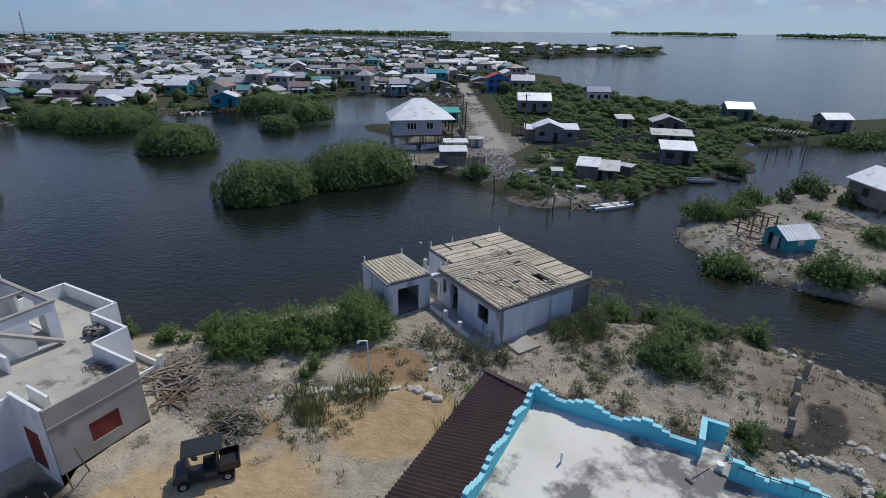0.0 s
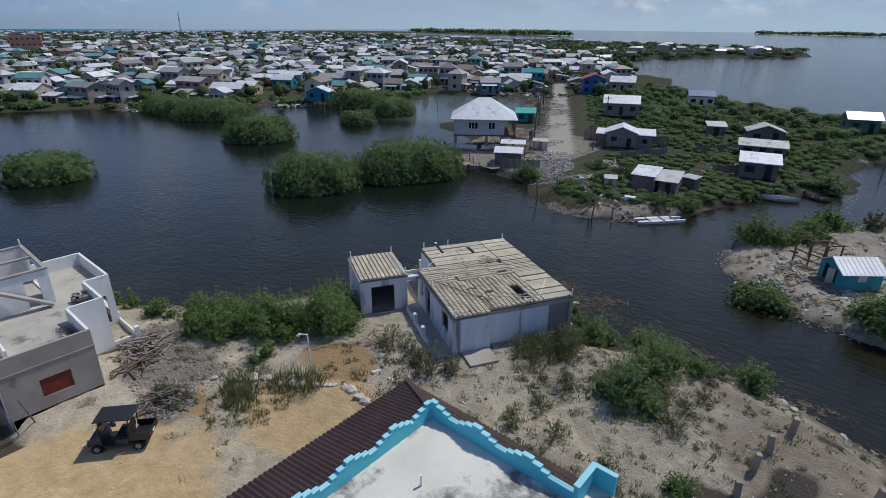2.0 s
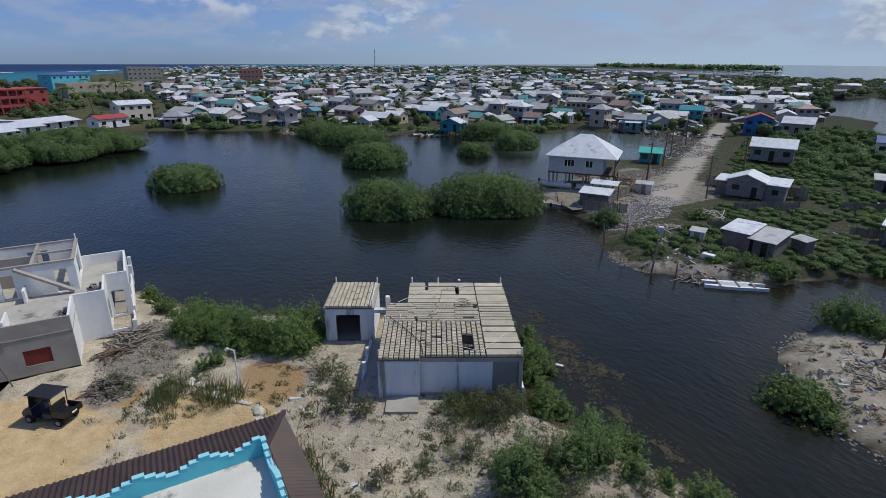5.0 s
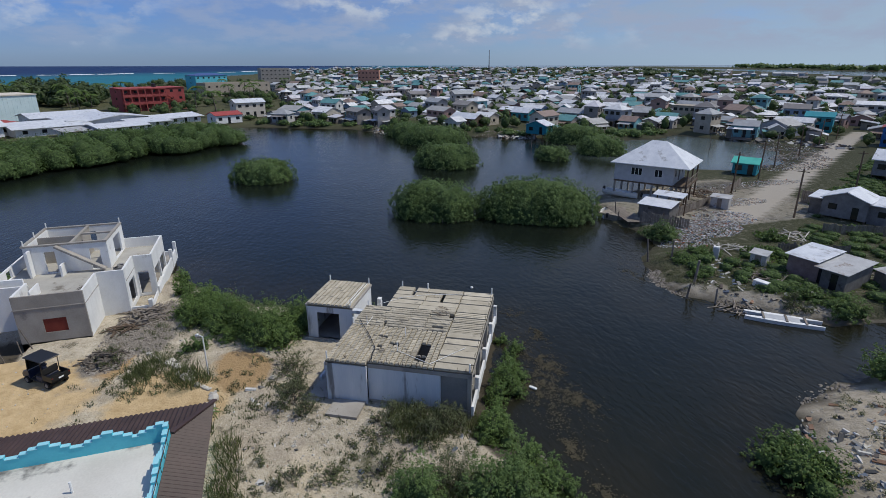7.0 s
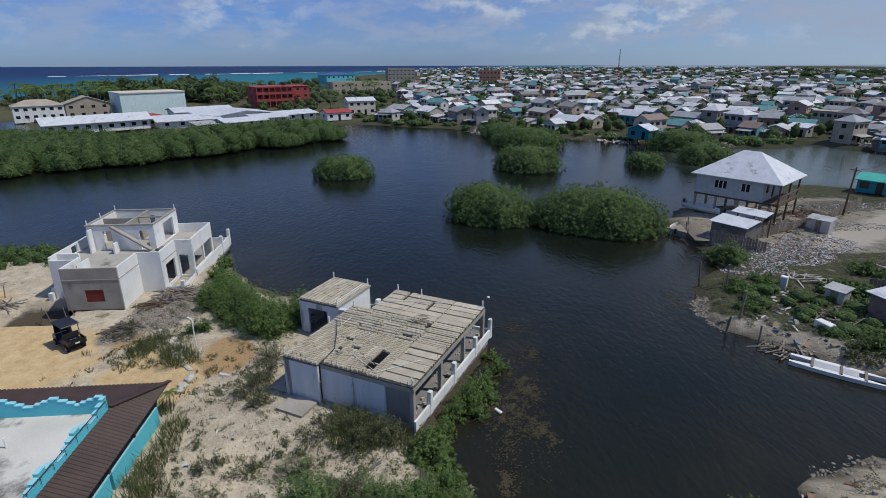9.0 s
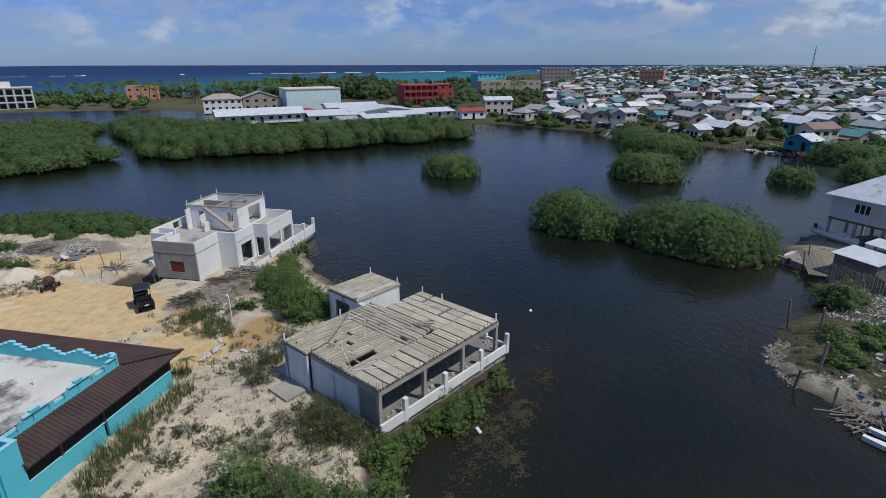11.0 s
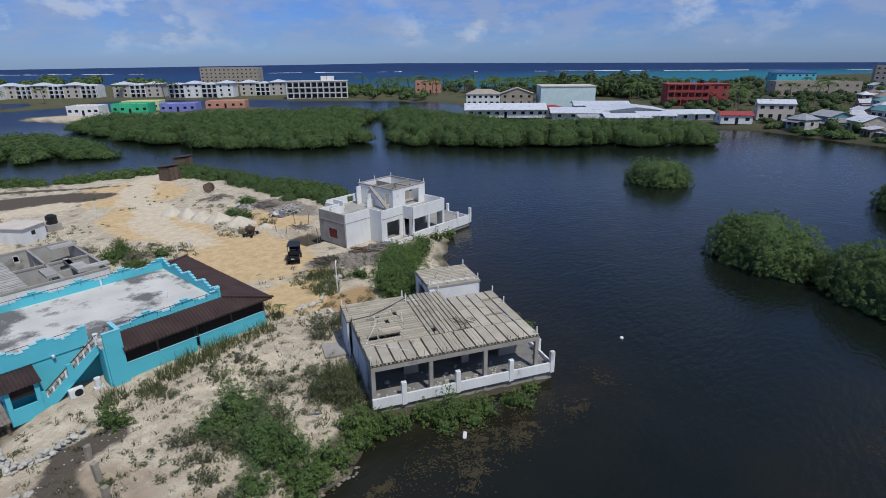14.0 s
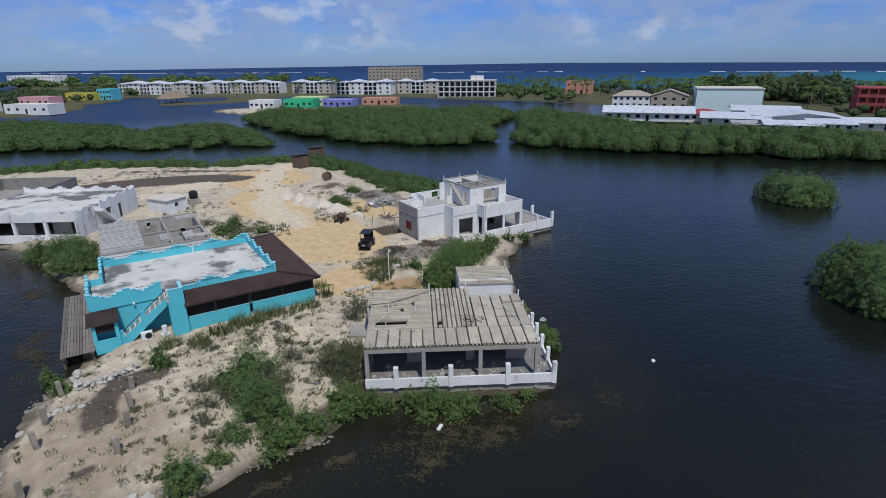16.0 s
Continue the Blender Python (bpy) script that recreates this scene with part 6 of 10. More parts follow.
for x, y, rx, ry, hh, mat, lb in (
        (-1.2, 32.3, 2.0, 1.7, 2.7, M_LEAF, SCRUB), (-1.9, 34.3, 1.7, 1.7, 2.2, M_SCRUB, SCRUB), (-0.5, 35.9, 1.7, 1.6, 2.9, M_LEAF, SCRUB), (-1.6, 37.2, 1.5, 1.4, 2.3, M_LEAF, SCRUB), (0.5, 34.0, 1.2, 1.2, 1.6, M_SCRUB, SCRUB),
        (-1.2, 39.1, 1.7, 1.4, 2.1, M_LEAF2, FRESH), (-3.0, 38.7, 1.3, 1.1, 1.6, M_LEAF2, FRESH), (1.1, 37.9, 1.0, 0.9, 1.2, M_LEAF, FRESH), (3.9, 39.4, 1.7, 1.3, 1.8, M_LEAF2, FRESH), (2.2, 38.9, 1.0, 0.7, 0.9, M_LEAF2, FRESH),
        (2.2, 35.4, 0.9, 0.8, 0.9, M_SCRUB, SCRUB), (1.8, 31.9, 1.1, 1.0, 1.2, M_SCRUB, SCRUB), (-5.6, 37.8, 1.4, 1.2, 1.9, M_LEAF2, FRESH), (-5.1, 26.6, 1.0, 0.9, 1.1, M_SCRUB, SCRUB), (-2.6, 27.2, 1.0, 0.9, 0.9, M_SCRUB, SCRUB), (0.4, 26.5, 0.9, 0.8, 0.8, M_SCRUB, SCRUB),
        (3.7, 27.1, 1.2, 1.1, 1.5, M_LEAF2, FRESH), (1.7, 33.8, 0.8, 0.8, 0.8, M_SCRUB, SCRUB), (2.0, 37.6, 0.9, 0.8, 0.7, M_SCRUB, SCRUB), (9.6, 26.0, 1.0, 0.9, 1.1, M_LEAF2, FRESH), (-6.5, 35.0, 1.5, 1.3, 1.7, M_SCRUB, SCRUB), (-4.4, 31.2, 1.0, 1.0, 0.9, M_SCRUB, SCRUB),
        (-22.2, 24.0, 2.0, 1.8, 2.7, M_LEAF2, FRESH), (-24.9, 20.6, 1.8, 1.4, 2.0, M_LEAF2, FRESH), (8.6, 0.8, 2.4, 2.6, 2.4, M_LEAF, "dense green mangrove bush beside the side lagoon"),
        (-11.6, 27.2, 1.5, 1.3, 1.9, M_SCRUB, SCRUB), (-13.4, 27.4, 1.2, 1.0, 1.3, M_SCRUB, SCRUB), (-15.4, 27.4, 1.7, 1.4, 1.7, M_SCRUB, SCRUB), (-20.8, 25.9, 2.4, 2.2, 3.2, M_LEAF2, FRESH),
        (-22.0, 28.0, 2.0, 1.8, 2.6, M_LEAF2, FRESH), (-23.8, 22.6, 2.4, 2.0, 3.0, M_LEAF2, FRESH), (-26.4, 21.2, 2.6, 2.0, 2.5, M_LEAF2, FRESH), (-28.6, 20.8, 2.2, 1.6, 1.9, M_LEAF2, FRESH),
        (-20.4, 20.9, 1.2, 1.0, 1.2, M_LEAF2, FRESH), (-31.4, 18.9, 1.8, 1.0, 1.4, M_LEAF2, FRESH), (-34.6, 18.2, 1.6, 0.8, 1.3, M_LEAF2, FRESH), (-37.4, 17.8, 1.3, 0.7, 1.6, M_LEAF2, FRESH),
        (-22.0, 37.6, 1.4, 1.6, 1.6, M_LEAF2, FRESH), (10.4, 23.6, 1.0, 0.9, 1.2, M_LEAF2, FRESH), (9.4, -4.4, 2.6, 3.0, 2.6, M_LEAF, "dense green mangrove bush beside the side lagoon"),
        (12.4, -7.6, 2.0, 2.2, 2.2, M_LEAF, "dense green mangrove bush beside the side lagoon"), (-8.4, -5.4, 1.3, 1.6, 1.1, M_LEAF2, FRESH), (-8.0, -1.6, 1.6, 1.8, 1.2, M_SCRUB, SCRUB),
        (-10.6, -0.6, 1.2, 1.2, 0.9, M_LEAF2, FRESH), (-6.6, -3.4, 1.8, 1.6, 1.4, M_LEAF2, FRESH), (-7.0, 1.6, 1.6, 1.5, 1.3, M_LEAF2, FRESH), (-5.6, -8.0, 1.4, 1.4, 1.0, M_SCRUB, SCRUB), (-9.2, -8.6, 1.3, 1.2, 0.8, M_SCRUB, SCRUB), (-25.0, -2.4, 1.6, 1.2, 0.8, M_SCRUB, SCRUB), (-24.2, -10.2, 1.6, 1.4, 1.0, M_LEAF2, FRESH), (-21.5, 14.9, 1.5, 0.9, 0.7, M_SCRUB, "heap of brushwood and weeds"), (-20.2, 15.6, 0.9, 0.8, 0.6, M_SCRUB, "heap of brushwood and weeds"),
        (-4.6, 28.4, 1.1, 0.9, 0.8, M_SCRUB, SCRUB), 
        (-24.6, -7.4, 1.2, 1.4, 1.2, M_LEAF2, FRESH), (-28.4, -13.6, 1.5, 1.8, 1.6, M_LEAF2, FRESH), (-21.2, -1.6, 1.6, 1.0, 0.5, M_SCRUB, SCRUB),
        (-26.8, 19.6, 1.4, 1.1, 1.7, M_LEAF2, FRESH)):
    shrub(x, y, rx * 1.1, ry * 1.1, hh * 1.05, lb, mat, 0.06 if mat is not M_SCRUB else 0.045, 0.62 if mat is not M_SCRUB else 0.5, None, 10)

# bushes along the shell's parapet, side and end wall, given in its own plan
FOOT = "green mangrove bush against the foot of the parapet"
for u, v, ru, rv, hh, mat, lb in (
        (-0.9, -1.6, 1.9, 1.4, 1.9, M_LEAF2, FOOT), (0.9, -1.5, 1.4, 1.0, 1.5, M_LEAF2, FOOT), (2.9, -1.3, 1.3, 0.9, 1.6, M_LEAF2, FOOT), (4.4, -1.6, 1.8, 1.2, 1.9, M_LEAF2, FOOT), (6.3, -1.7, 1.8, 1.2, 1.7, M_LEAF2, FOOT),
        (8.9, -1.9, 1.3, 1.0, 1.4, M_LEAF2, FOOT), (10.4, -0.9, 0.8, 0.6, 0.8, M_LEAF2, FOOT), (13.4, 5.2, 0.9, 1.4, 1.5, M_LEAF2, FOOT), (13.6, 7.2, 0.9, 1.2, 1.3, M_LEAF2, FOOT), (12.4, 10.5, 0.9, 0.9, 1.3, M_LEAF2, FOOT),
        (-1.3, 0.9, 1.2, 1.2, 1.5, M_SCRUB, SCRUB), (-1.5, 2.9, 1.2, 1.4, 1.7, M_SCRUB, SCRUB), (-2.8, 2.0, 1.2, 1.2, 1.3, M_SCRUB, SCRUB), (-1.4, 4.8, 1.0, 1.2, 1.4, M_SCRUB, SCRUB), (-2.7, 4.2, 1.0, 1.0, 1.0, M_SCRUB, SCRUB), (-1.9, 9.6, 0.9, 1.0, 1.3, M_SCRUB, SCRUB), (-0.2, 11.2, 1.2, 0.8, 1.2, M_SCRUB, SCRUB)):
    c = A_M @ Vector((u, v, 0))
    shrub(c.x, c.y, ru * 1.05, rv * 1.05, hh, lb, mat, 0.056 if mat is not M_SCRUB else 0.045, 0.7 if mat is not M_SCRUB else 0.5, max(land_z(c.x, c.y), WATER - 0.05), 10)

# bushes on the hut island and among the huts
for x, y, rx, ry, hh, mat in ((1.6, 52.6, 2.8, 2.2, 2.5, M_LEAF2), (-1.4, 65.4, 3.3, 2.4, 2.6, M_LEAF2), (3.0, 75.5, 3.0, 2.3, 2.5, M_LEAF2), (10.0, 85.5, 2.8, 2.2, 2.8, M_LEAF), (1.2, 67.6, 2.2, 1.8, 1.8, M_LEAF), (2.2, 70.2, 2.8, 2.0, 2.2, M_LEAF2), (9.6, 53.0, 3.0, 2.2, 3.0, M_LEAF2), (9.4, 71, 1.9, 1.4, 1.5, M_LEAF),
                              (15.2, 66, 2.6, 2.2, 2.3, M_LEAF), (6.8, 78, 1.7, 1.5, 2.2, M_SCRUB), (10.6, 81.5, 1.6, 1.5, 2.4, M_SCRUB), (13.5, 78.5, 1.8, 1.5, 2.2, M_LEAF), (14, 54.5, 2.6, 1.6, 1.6, M_LEAF2),
                              (-33.2, 71.8, 2.6, 2.2, 2.2, M_LEAF), (-25.6, 71.0, 2.2, 1.6, 1.3, M_LEAF2), (-23.0, 76.4, 2.2, 1.8, 1.4, M_LEAF2), (-27.2, 82.4, 2.0, 1.8, 1.3, M_LEAF2), (-20.2, 66.2, 1.6, 1.0, 0.9, M_LEAF2), (-13.8, 71.2, 1.8, 1.5, 1.9, M_LEAF2), (-24.6, 67.6, 1.8, 1.2, 1.1, M_LEAF2), (-21.0, 81.0, 2.2, 1.8, 1.6, M_LEAF), (-24.8, 67.5, 2.0, 1.4, 1.2, M_LEAF2), (-10.6, 72.4, 2.0, 1.7, 2.3, M_LEAF2), (-13.2, 69.2, 1.8, 1.4, 1.7, M_SCRUB), (-21, 66, 1.4, 1.0, 0.8, M_LEAF2),
                              (0.8, 94.5, 2.8, 1.8, 2.0, M_LEAF), (-3, 117, 3, 2.4, 2.4, M_LEAF), (21, 131, 6, 4, 3.2, M_LEAF), (27, 140, 6, 4, 3.2, M_LEAF), (-6.4, 83.5, 1.6, 1.6, 1.4, M_LEAF2)):
    shrub(x, y, rx, ry, hh, "green bush among the waterside huts", mat, *((0.085, 0.36) if y < 73 else (0.14, 0.2) if rx < 5 else (0.22, 0.07)))

# grass tufts and weeds over the lot: one mesh of blades
def tufts(name, spots, n_each, height, mat, label):
    rng = np.random.default_rng(5)
    out = []
    for x, y, r in spots:
        n = int(n_each * r * r)
        a, q = rng.uniform(0, 6.283, n), np.sqrt(rng.uniform(0, 1, n)) * r
        px_, py_ = x + q * np.cos(a), y + q * np.sin(a)
        z = land_height(px_, py_)[0]
        hgt = height * rng.uniform(0.4, 1.2, n)
        lean = rng.normal(0, 0.35, (n, 2)) * hgt[:, None]
        w = rng.uniform(0.012, 0.03, n)
        d = rng.uniform(0, 6.283, n)
        sx, sy = np.cos(d) * w, np.sin(d) * w
        base = np.stack([px_, py_, z - 0.02], 1)
        tip = base + np.stack([lean[:, 0], lean[:, 1], hgt], 1)
        s = np.stack([sx, sy, np.zeros(n)], 1)
        out.append(np.stack([base - s, base + s, tip + s * 0.2, tip - s * 0.2], 1))
    ob = new(name, quads_mesh(name, np.concatenate(out), mat))
    return tagged(ob, label, "grass", kind="stuff")


_rng = random.Random(3)
spots = [(-16.3, 21.0, 1.2), (-17.2, 20.2, 1.0), (-18.8, 18.2, 1.2), (-17.6, 17.6, 0.9), (-5.6, 23.4, 0.8), (-2.6, 23.6, 1.0), (-7.2, 23.6, 0.7), (-8.6, 23.4, 0.8), (-4.4, 23.3, 0.8), (2.6, 24.2, 0.8), (-10.4, 22.0, 0.7), (-10.6, 20.0, 0.6), (-1.0, 24.2, 0.9), (0.8, 25.4, 0.8), (-3.6, 24.4, 0.7), (-1.6, 34.8, 1.2), (-7.0, 34.0, 1.6), (-8.2, 33.4, 1.2), (-6.8, 36.8, 1.2)]
tufts("tall_grass", spots, 330, 0.8, M_GRASS, "tufts of tall dry grass on the lot")
spots = []
while len(spots) < 420:
    x, y = _rng.uniform(-13, 10), _rng.uniform(23.5, 40)
    if land_z(x, y) > -0.35:
        spots.append((x, y, _rng.uniform(0.08, 0.34)))
for cx, cy, r, n in ((-9, -1, 5.5, 150), (-17.5, 18.2, 2.4, 60), (-13, 24.5, 2.4, 40), (-21, -2, 3, 50), (-24, 16, 3, 25), (-5, -16, 4, 40), (4, -30, 8, 50), (-16, 15, 3, 14)):
    for i in range(n):
        a, q = _rng.uniform(0, 6.28), math.sqrt(_rng.random()) * r
        spots.append((cx + q * math.cos(a), cy + q * math.sin(a), _rng.uniform(0.1, 0.4)))
tufts("weeds", spots, 260, 0.22, M_SCRUB, "low grey-green weeds scattered over the sand")


def low_scrub():
    """Small leafy clumps strewn over the lot and its margins, too many to count."""
    rng, rr = np.random.default_rng(21), random.Random(21)
    out = []
    for cx, cy, rx, ry, n, big in ((-1, 30, 8, 5, 60, 0.42), (-5.5, 33, 3, 4.5, 55, 0.5), (4, 34, 4, 5, 26, 0.4), (-2, 24.6, 7, 1.2, 40, 0.4), (-14, 25, 4, 3, 30, 0.45), (-18, 18, 3, 2.4, 30, 0.5), (-9, -1, 5, 6, 60, 0.6), (-22, 18.5, 4, 2.5, 24, 0.5),
                                   (-6, -17, 5, 6, 26, 0.5), (-26, -12, 5, 9, 46, 0.5), (-21, -3, 3, 4, 24, 0.5), (4, 25, 5, 1.5, 16, 0.35), (9, 24, 2, 2.5, 12, 0.5), (5.5, 38.4, 2.4, 0.9, 26, 0.4), (10.2, 36.6, 1.8, 0.9, 14, 0.3), (0.6, 39.6, 1.4, 0.6, 16, 0.45), (11.8, 32.5, 0.6, 3.0, 14, 0.3), (-24.5, 24.5, 2.0, 2.0, 20, 0.5), (0, -50, 16, 5, 90, 0.6), (-18, -30, 8, 10, 26, 0.4), (6, 66, 9, 12, 70, 0.7), (14, 56, 8, 5, 30, 0.7), (4, 53.5, 4, 1.6, 22, 0.5), (-1.5, 58.5, 1.6, 3, 14, 0.5), (-19, 64.5, 4, 1.6, 26, 0.4), (-22, 66, 5, 3, 40, 0.6)):
        for i in range(n):
            a, q = rr.uniform(0, 6.283), math.sqrt(rr.random())
            x, y = cx + rx * q * math.cos(a), cy + ry * q * math.sin(a)
            z = land_z(x, y)
            lx, ly = (A_M.inverted() @ Vector((x, y, 0)))[:2]
            if z < -0.45 or (-0.5 < lx < 12.6 and -0.3 < ly < 10.4) or (-10 < x < 7.6 and 11 < y < 23.2):
                continue
            r = big * rr.uniform(0.4, 1.1)
            k = int(12 + 55 * r * r)
            tips, d = dome_tips(rng, k, r, r, r * rr.uniform(0.6, 1.1), 2.0)
            o = np.array([x, y, z])
            out.append(spray_leaves(rng, tips + o, tips * 0.25 + o, 4, 0.05, 0.04, 0.3))
    ob = new("low_scrub", quads_mesh("low_scrub", np.concatenate(out), M_SCRUB))
    tagged(ob, "small grey-green clumps of scrub on the sand", "scrub", kind="stuff")


low_scrub()


def flat_weed():
    """Mats of sargassum at the surface of the shallows."""
    rng = np.random.default_rng(9)
    out = []
    for cx, cy, rx, ry, n in ((-10.5, 43.6, 6.5, 2.2, 1300), (-8.5, 42.3, 3.2, 1.3, 1500), (-13.0, 45.0, 3.0, 1.2, 1300), (-7.5, 44.8, 2.6, 1.3, 700), (-17.0, 46.2, 2.6, 1.0, 500), (-0.2, 41.6, 2.2, 0.8, 500), (11.8, 18, 1.8, 6, 3200), (12.6, 5, 2.6, 7, 2600),
                              (-3.5, 41.8, 2.5, 0.8, 500), (14.5, -4, 2.5, 4, 700), (-28.5, 25.5, 1.2, 2.0, 500), (-20.5, 45.5, 1.5, 2.5, 260), (-25.5, 27.0, 1.6, 2.6, 500), (-23.0, 32.0, 1.2, 3.0, 500), (-32.5, 22.6, 2.6, 1.0, 400),
                              (3.0, 41.6, 2.6, 0.7, 700), (7.0, 40.2, 2.0, 0.7, 500), (11.0, 37.8, 1.4, 0.8, 400), (13.4, 32.0, 0.7, 3.0, 600), (-25.0, 61.5, 3.0, 1.2, 300)):
        n = int(n * 2.4)
        a, q = rng.uniform(0, 6.283, n), np.abs(rng.normal(0, 0.5, n))
        x, y = cx + rx * q * np.cos(a), cy + ry * q * np.sin(a)
        keep = 0.7 * wobble(x, y, 1.3, cx) + 0.6 * wobble(x, y, 4.7, cy) + rng.normal(0, 0.2, n) > 0.12
        c = np.stack([x, y, np.full(n, WATER + 0.02) + rng.uniform(0, 0.02, n)], 1)[keep]
        out.append(leaf_quads(rng, c, np.tile([[0, 0, 2.2]], (len(c), 1)), 0.055, 0.8, 0.2))
    ob = new("seaweed", quads_mesh("seaweed", np.concatenate(out), M_WEED))
    tagged(ob, "brown mats of seaweed in the shallows", "seaweed", kind="stuff")


flat_weed()

# ---- houses ----
M_TEAL = material("teal_boards", (0.02, 0.2, 0.25), (0.035, 0.27, 0.32), 2.0, 0.75, 0.2, 14)
M_GREYB = material("grey_boards", (0.11, 0.105, 0.10), (0.19, 0.182, 0.172), 1.5, 0.9, 0.3, 10, c3=(0.07, 0.06, 0.052), c3_at=0.6)
M_LGREY = material("light_grey_boards", (0.4, 0.41, 0.43), (0.5, 0.51, 0.52), 1.5, 0.8, 0.1, 10)
M_ZINCN = material("bright_zinc_sheet", (0.60, 0.62, 0.65), (0.78, 0.79, 0.80), 1.0, 0.42, 0.1, 8, metal=0.15, c3=(0.40, 0.395, 0.39), c3_at=0.58)
M_ZINCR = material("rusty_zinc_sheet", (0.36, 0.36, 0.36), (0.52, 0.52, 0.52), 0.9, 0.6, 0.2, 8, metal=0.15, c3=(0.2, 0.14, 0.1), c3_at=0.56)
M_BLUES = material("blue_roof_sheet", (0.05, 0.09, 0.24), (0.08, 0.13, 0.3), 1.2, 0.5, 0.1, 8)
M_REDS = material("red_roof_sheet", (0.3, 0.05, 0.045), (0.38, 0.08, 0.07), 1.2, 0.6, 0.1, 8)
M_REDW = material("red_wall", (0.3, 0.06, 0.06), (0.38, 0.09, 0.08), 0.5, 0.8, 0.1, 5, c3=(0.22, 0.06, 0.055))
M_MINT = material("pale_mint_sheet", (0.56, 0.70, 0.71), (0.66, 0.78, 0.78), 0.5, 0.7, 0.1, 5)
M_TAN = material("tan_block", (0.34, 0.29, 0.23), (0.43, 0.38, 0.31), 0.5, 0.9, 0.1, 5)
M_SALMON = material("salmon_wall", (0.52, 0.25, 0.17), (0.6, 0.32, 0.23), 0.5, 0.85, 0.1, 5)
M_CYANW = material("cyan_wall", (0.1, 0.46, 0.56), (0.15, 0.55, 0.64), 0.5, 0.85, 0.1, 5)
M_GREENW = material("green_wall", (0.04, 0.42, 0.2), (0.07, 0.5, 0.26), 0.5, 0.85, 0.1, 5)
M_VIOLET = material("violet_wall", (0.2, 0.22, 0.55), (0.26, 0.29, 0.62), 0.5, 0.85, 0.1, 5)
M_YELLOW = material("yellow_wall", (0.48, 0.4, 0.06), (0.56, 0.48, 0.1), 0.5, 0.85, 0.1, 5)
M_LIME = material("pale_lime_wall", (0.6, 0.66, 0.34), (0.68, 0.72, 0.42), 0.5, 0.85, 0.1, 5)
M_BLUEW = material("blue_wall", (0.03, 0.13, 0.36), (0.05, 0.18, 0.44), 0.5, 0.85, 0.1, 5)
M_PINK = material("pink_wall", (0.62, 0.32, 0.34), (0.7, 0.4, 0.42), 0.5, 0.85, 0.1, 5)
M_CREAM = material("cream_wall", (0.6, 0.53, 0.44), (0.68, 0.62, 0.53), 0.5, 0.85, 0.1, 5)


def roof_mesh(kind, x0, x1, y0, y1, z, rise, th=0.12):
    """gable (ridge along x), gable_y (ridge along y), hip, shed or flat; x0..y1 are the eaves."""
    bm = bmesh.new()
    cx, cy = (x0 + x1) / 2, (y0 + y1) / 2

    def slope(pts):
        vs = [bm.verts.new(p) for p in pts]
        bm.faces.new(vs)
    if kind == "gable":
        slope([(x0, y0, z), (x1, y0, z), (x1, cy, z + rise), (x0, cy, z + rise)])
        slope([(x1, y1, z), (x0, y1, z), (x0, cy, z + rise), (x1, cy, z + rise)])
    elif kind == "gable_y":
        slope([(x0, y1, z), (x0, y0, z), (cx, y0, z + rise), (cx, y1, z + rise)])
        slope([(x1, y0, z), (x1, y1, z), (cx, y1, z + rise), (cx, y0, z + rise)])
    elif kind == "hip":
        k = min(x1 - x0, y1 - y0) / 2 * 0.98
        a, b = ((x0 + k, cy, z + rise), (x1 - k, cy, z + rise)) if x1 - x0 >= y1 - y0 else ((cx, y0 + k, z + rise), (cx, y1 - k, z + rise))
        if x1 - x0 >= y1 - y0:
            slope([(x0, y0, z), (x1, y0, z), b, a])
            slope([(x1, y1, z), (x0, y1, z), a, b])
            slope([(x0, y1, z), (x0, y0, z), a])
            slope([(x1, y0, z), (x1, y1, z), b])
        else:
            slope([(x0, y1, z), (x0, y0, z), a, b])
            slope([(x1, y0, z), (x1, y1, z), b, a])
            slope([(x0, y0, z), (x1, y0, z), a])
            slope([(x1, y1, z), (x0, y1, z), b])
    else:
        r = rise if kind == "shed" else 0.0
        slope([(x0, y0, z), (x1, y0, z), (x1, y1, z + r), (x0, y1, z + r)])
    bmesh.ops.remove_doubles(bm, verts=bm.verts[:], dist=0.001)
    g = bmesh.ops.extrude_face_region(bm, geom=bm.faces[:])
    bmesh.ops.translate(bm, verts=[v for v in g["geom"] if isinstance(v, bmesh.types.BMVert)], vec=(0, 0, th))
    bmesh.ops.recalc_face_normals(bm, faces=bm.faces[:])
    return bm


def ribs_on(kind, x0, x1, y0, y1, z, rise, pitch, mat, roof, th=0.12):
    """Raised seams of a sheet roof, each a part of the roof."""
    cy = (y0 + y1) / 2
    n = max(2, int((x1 - x0) / pitch))
    for i in range(n + 1):
        x = x0 + (x1 - x0) * i / n
        if kind == "gable":
            for ya in (y0, y1):
                part("seam", beam(bmesh.new(), (x, ya, z + th + 0.015), (x, cy, z + rise + th + 0.015), 0.05, 0.03), mat, roof)
        else:
            part("seam", beam(bmesh.new(), (x, y0, z + th + 0.015), (x, y1, z + rise + th + 0.015), 0.05, 0.03), mat, roof)


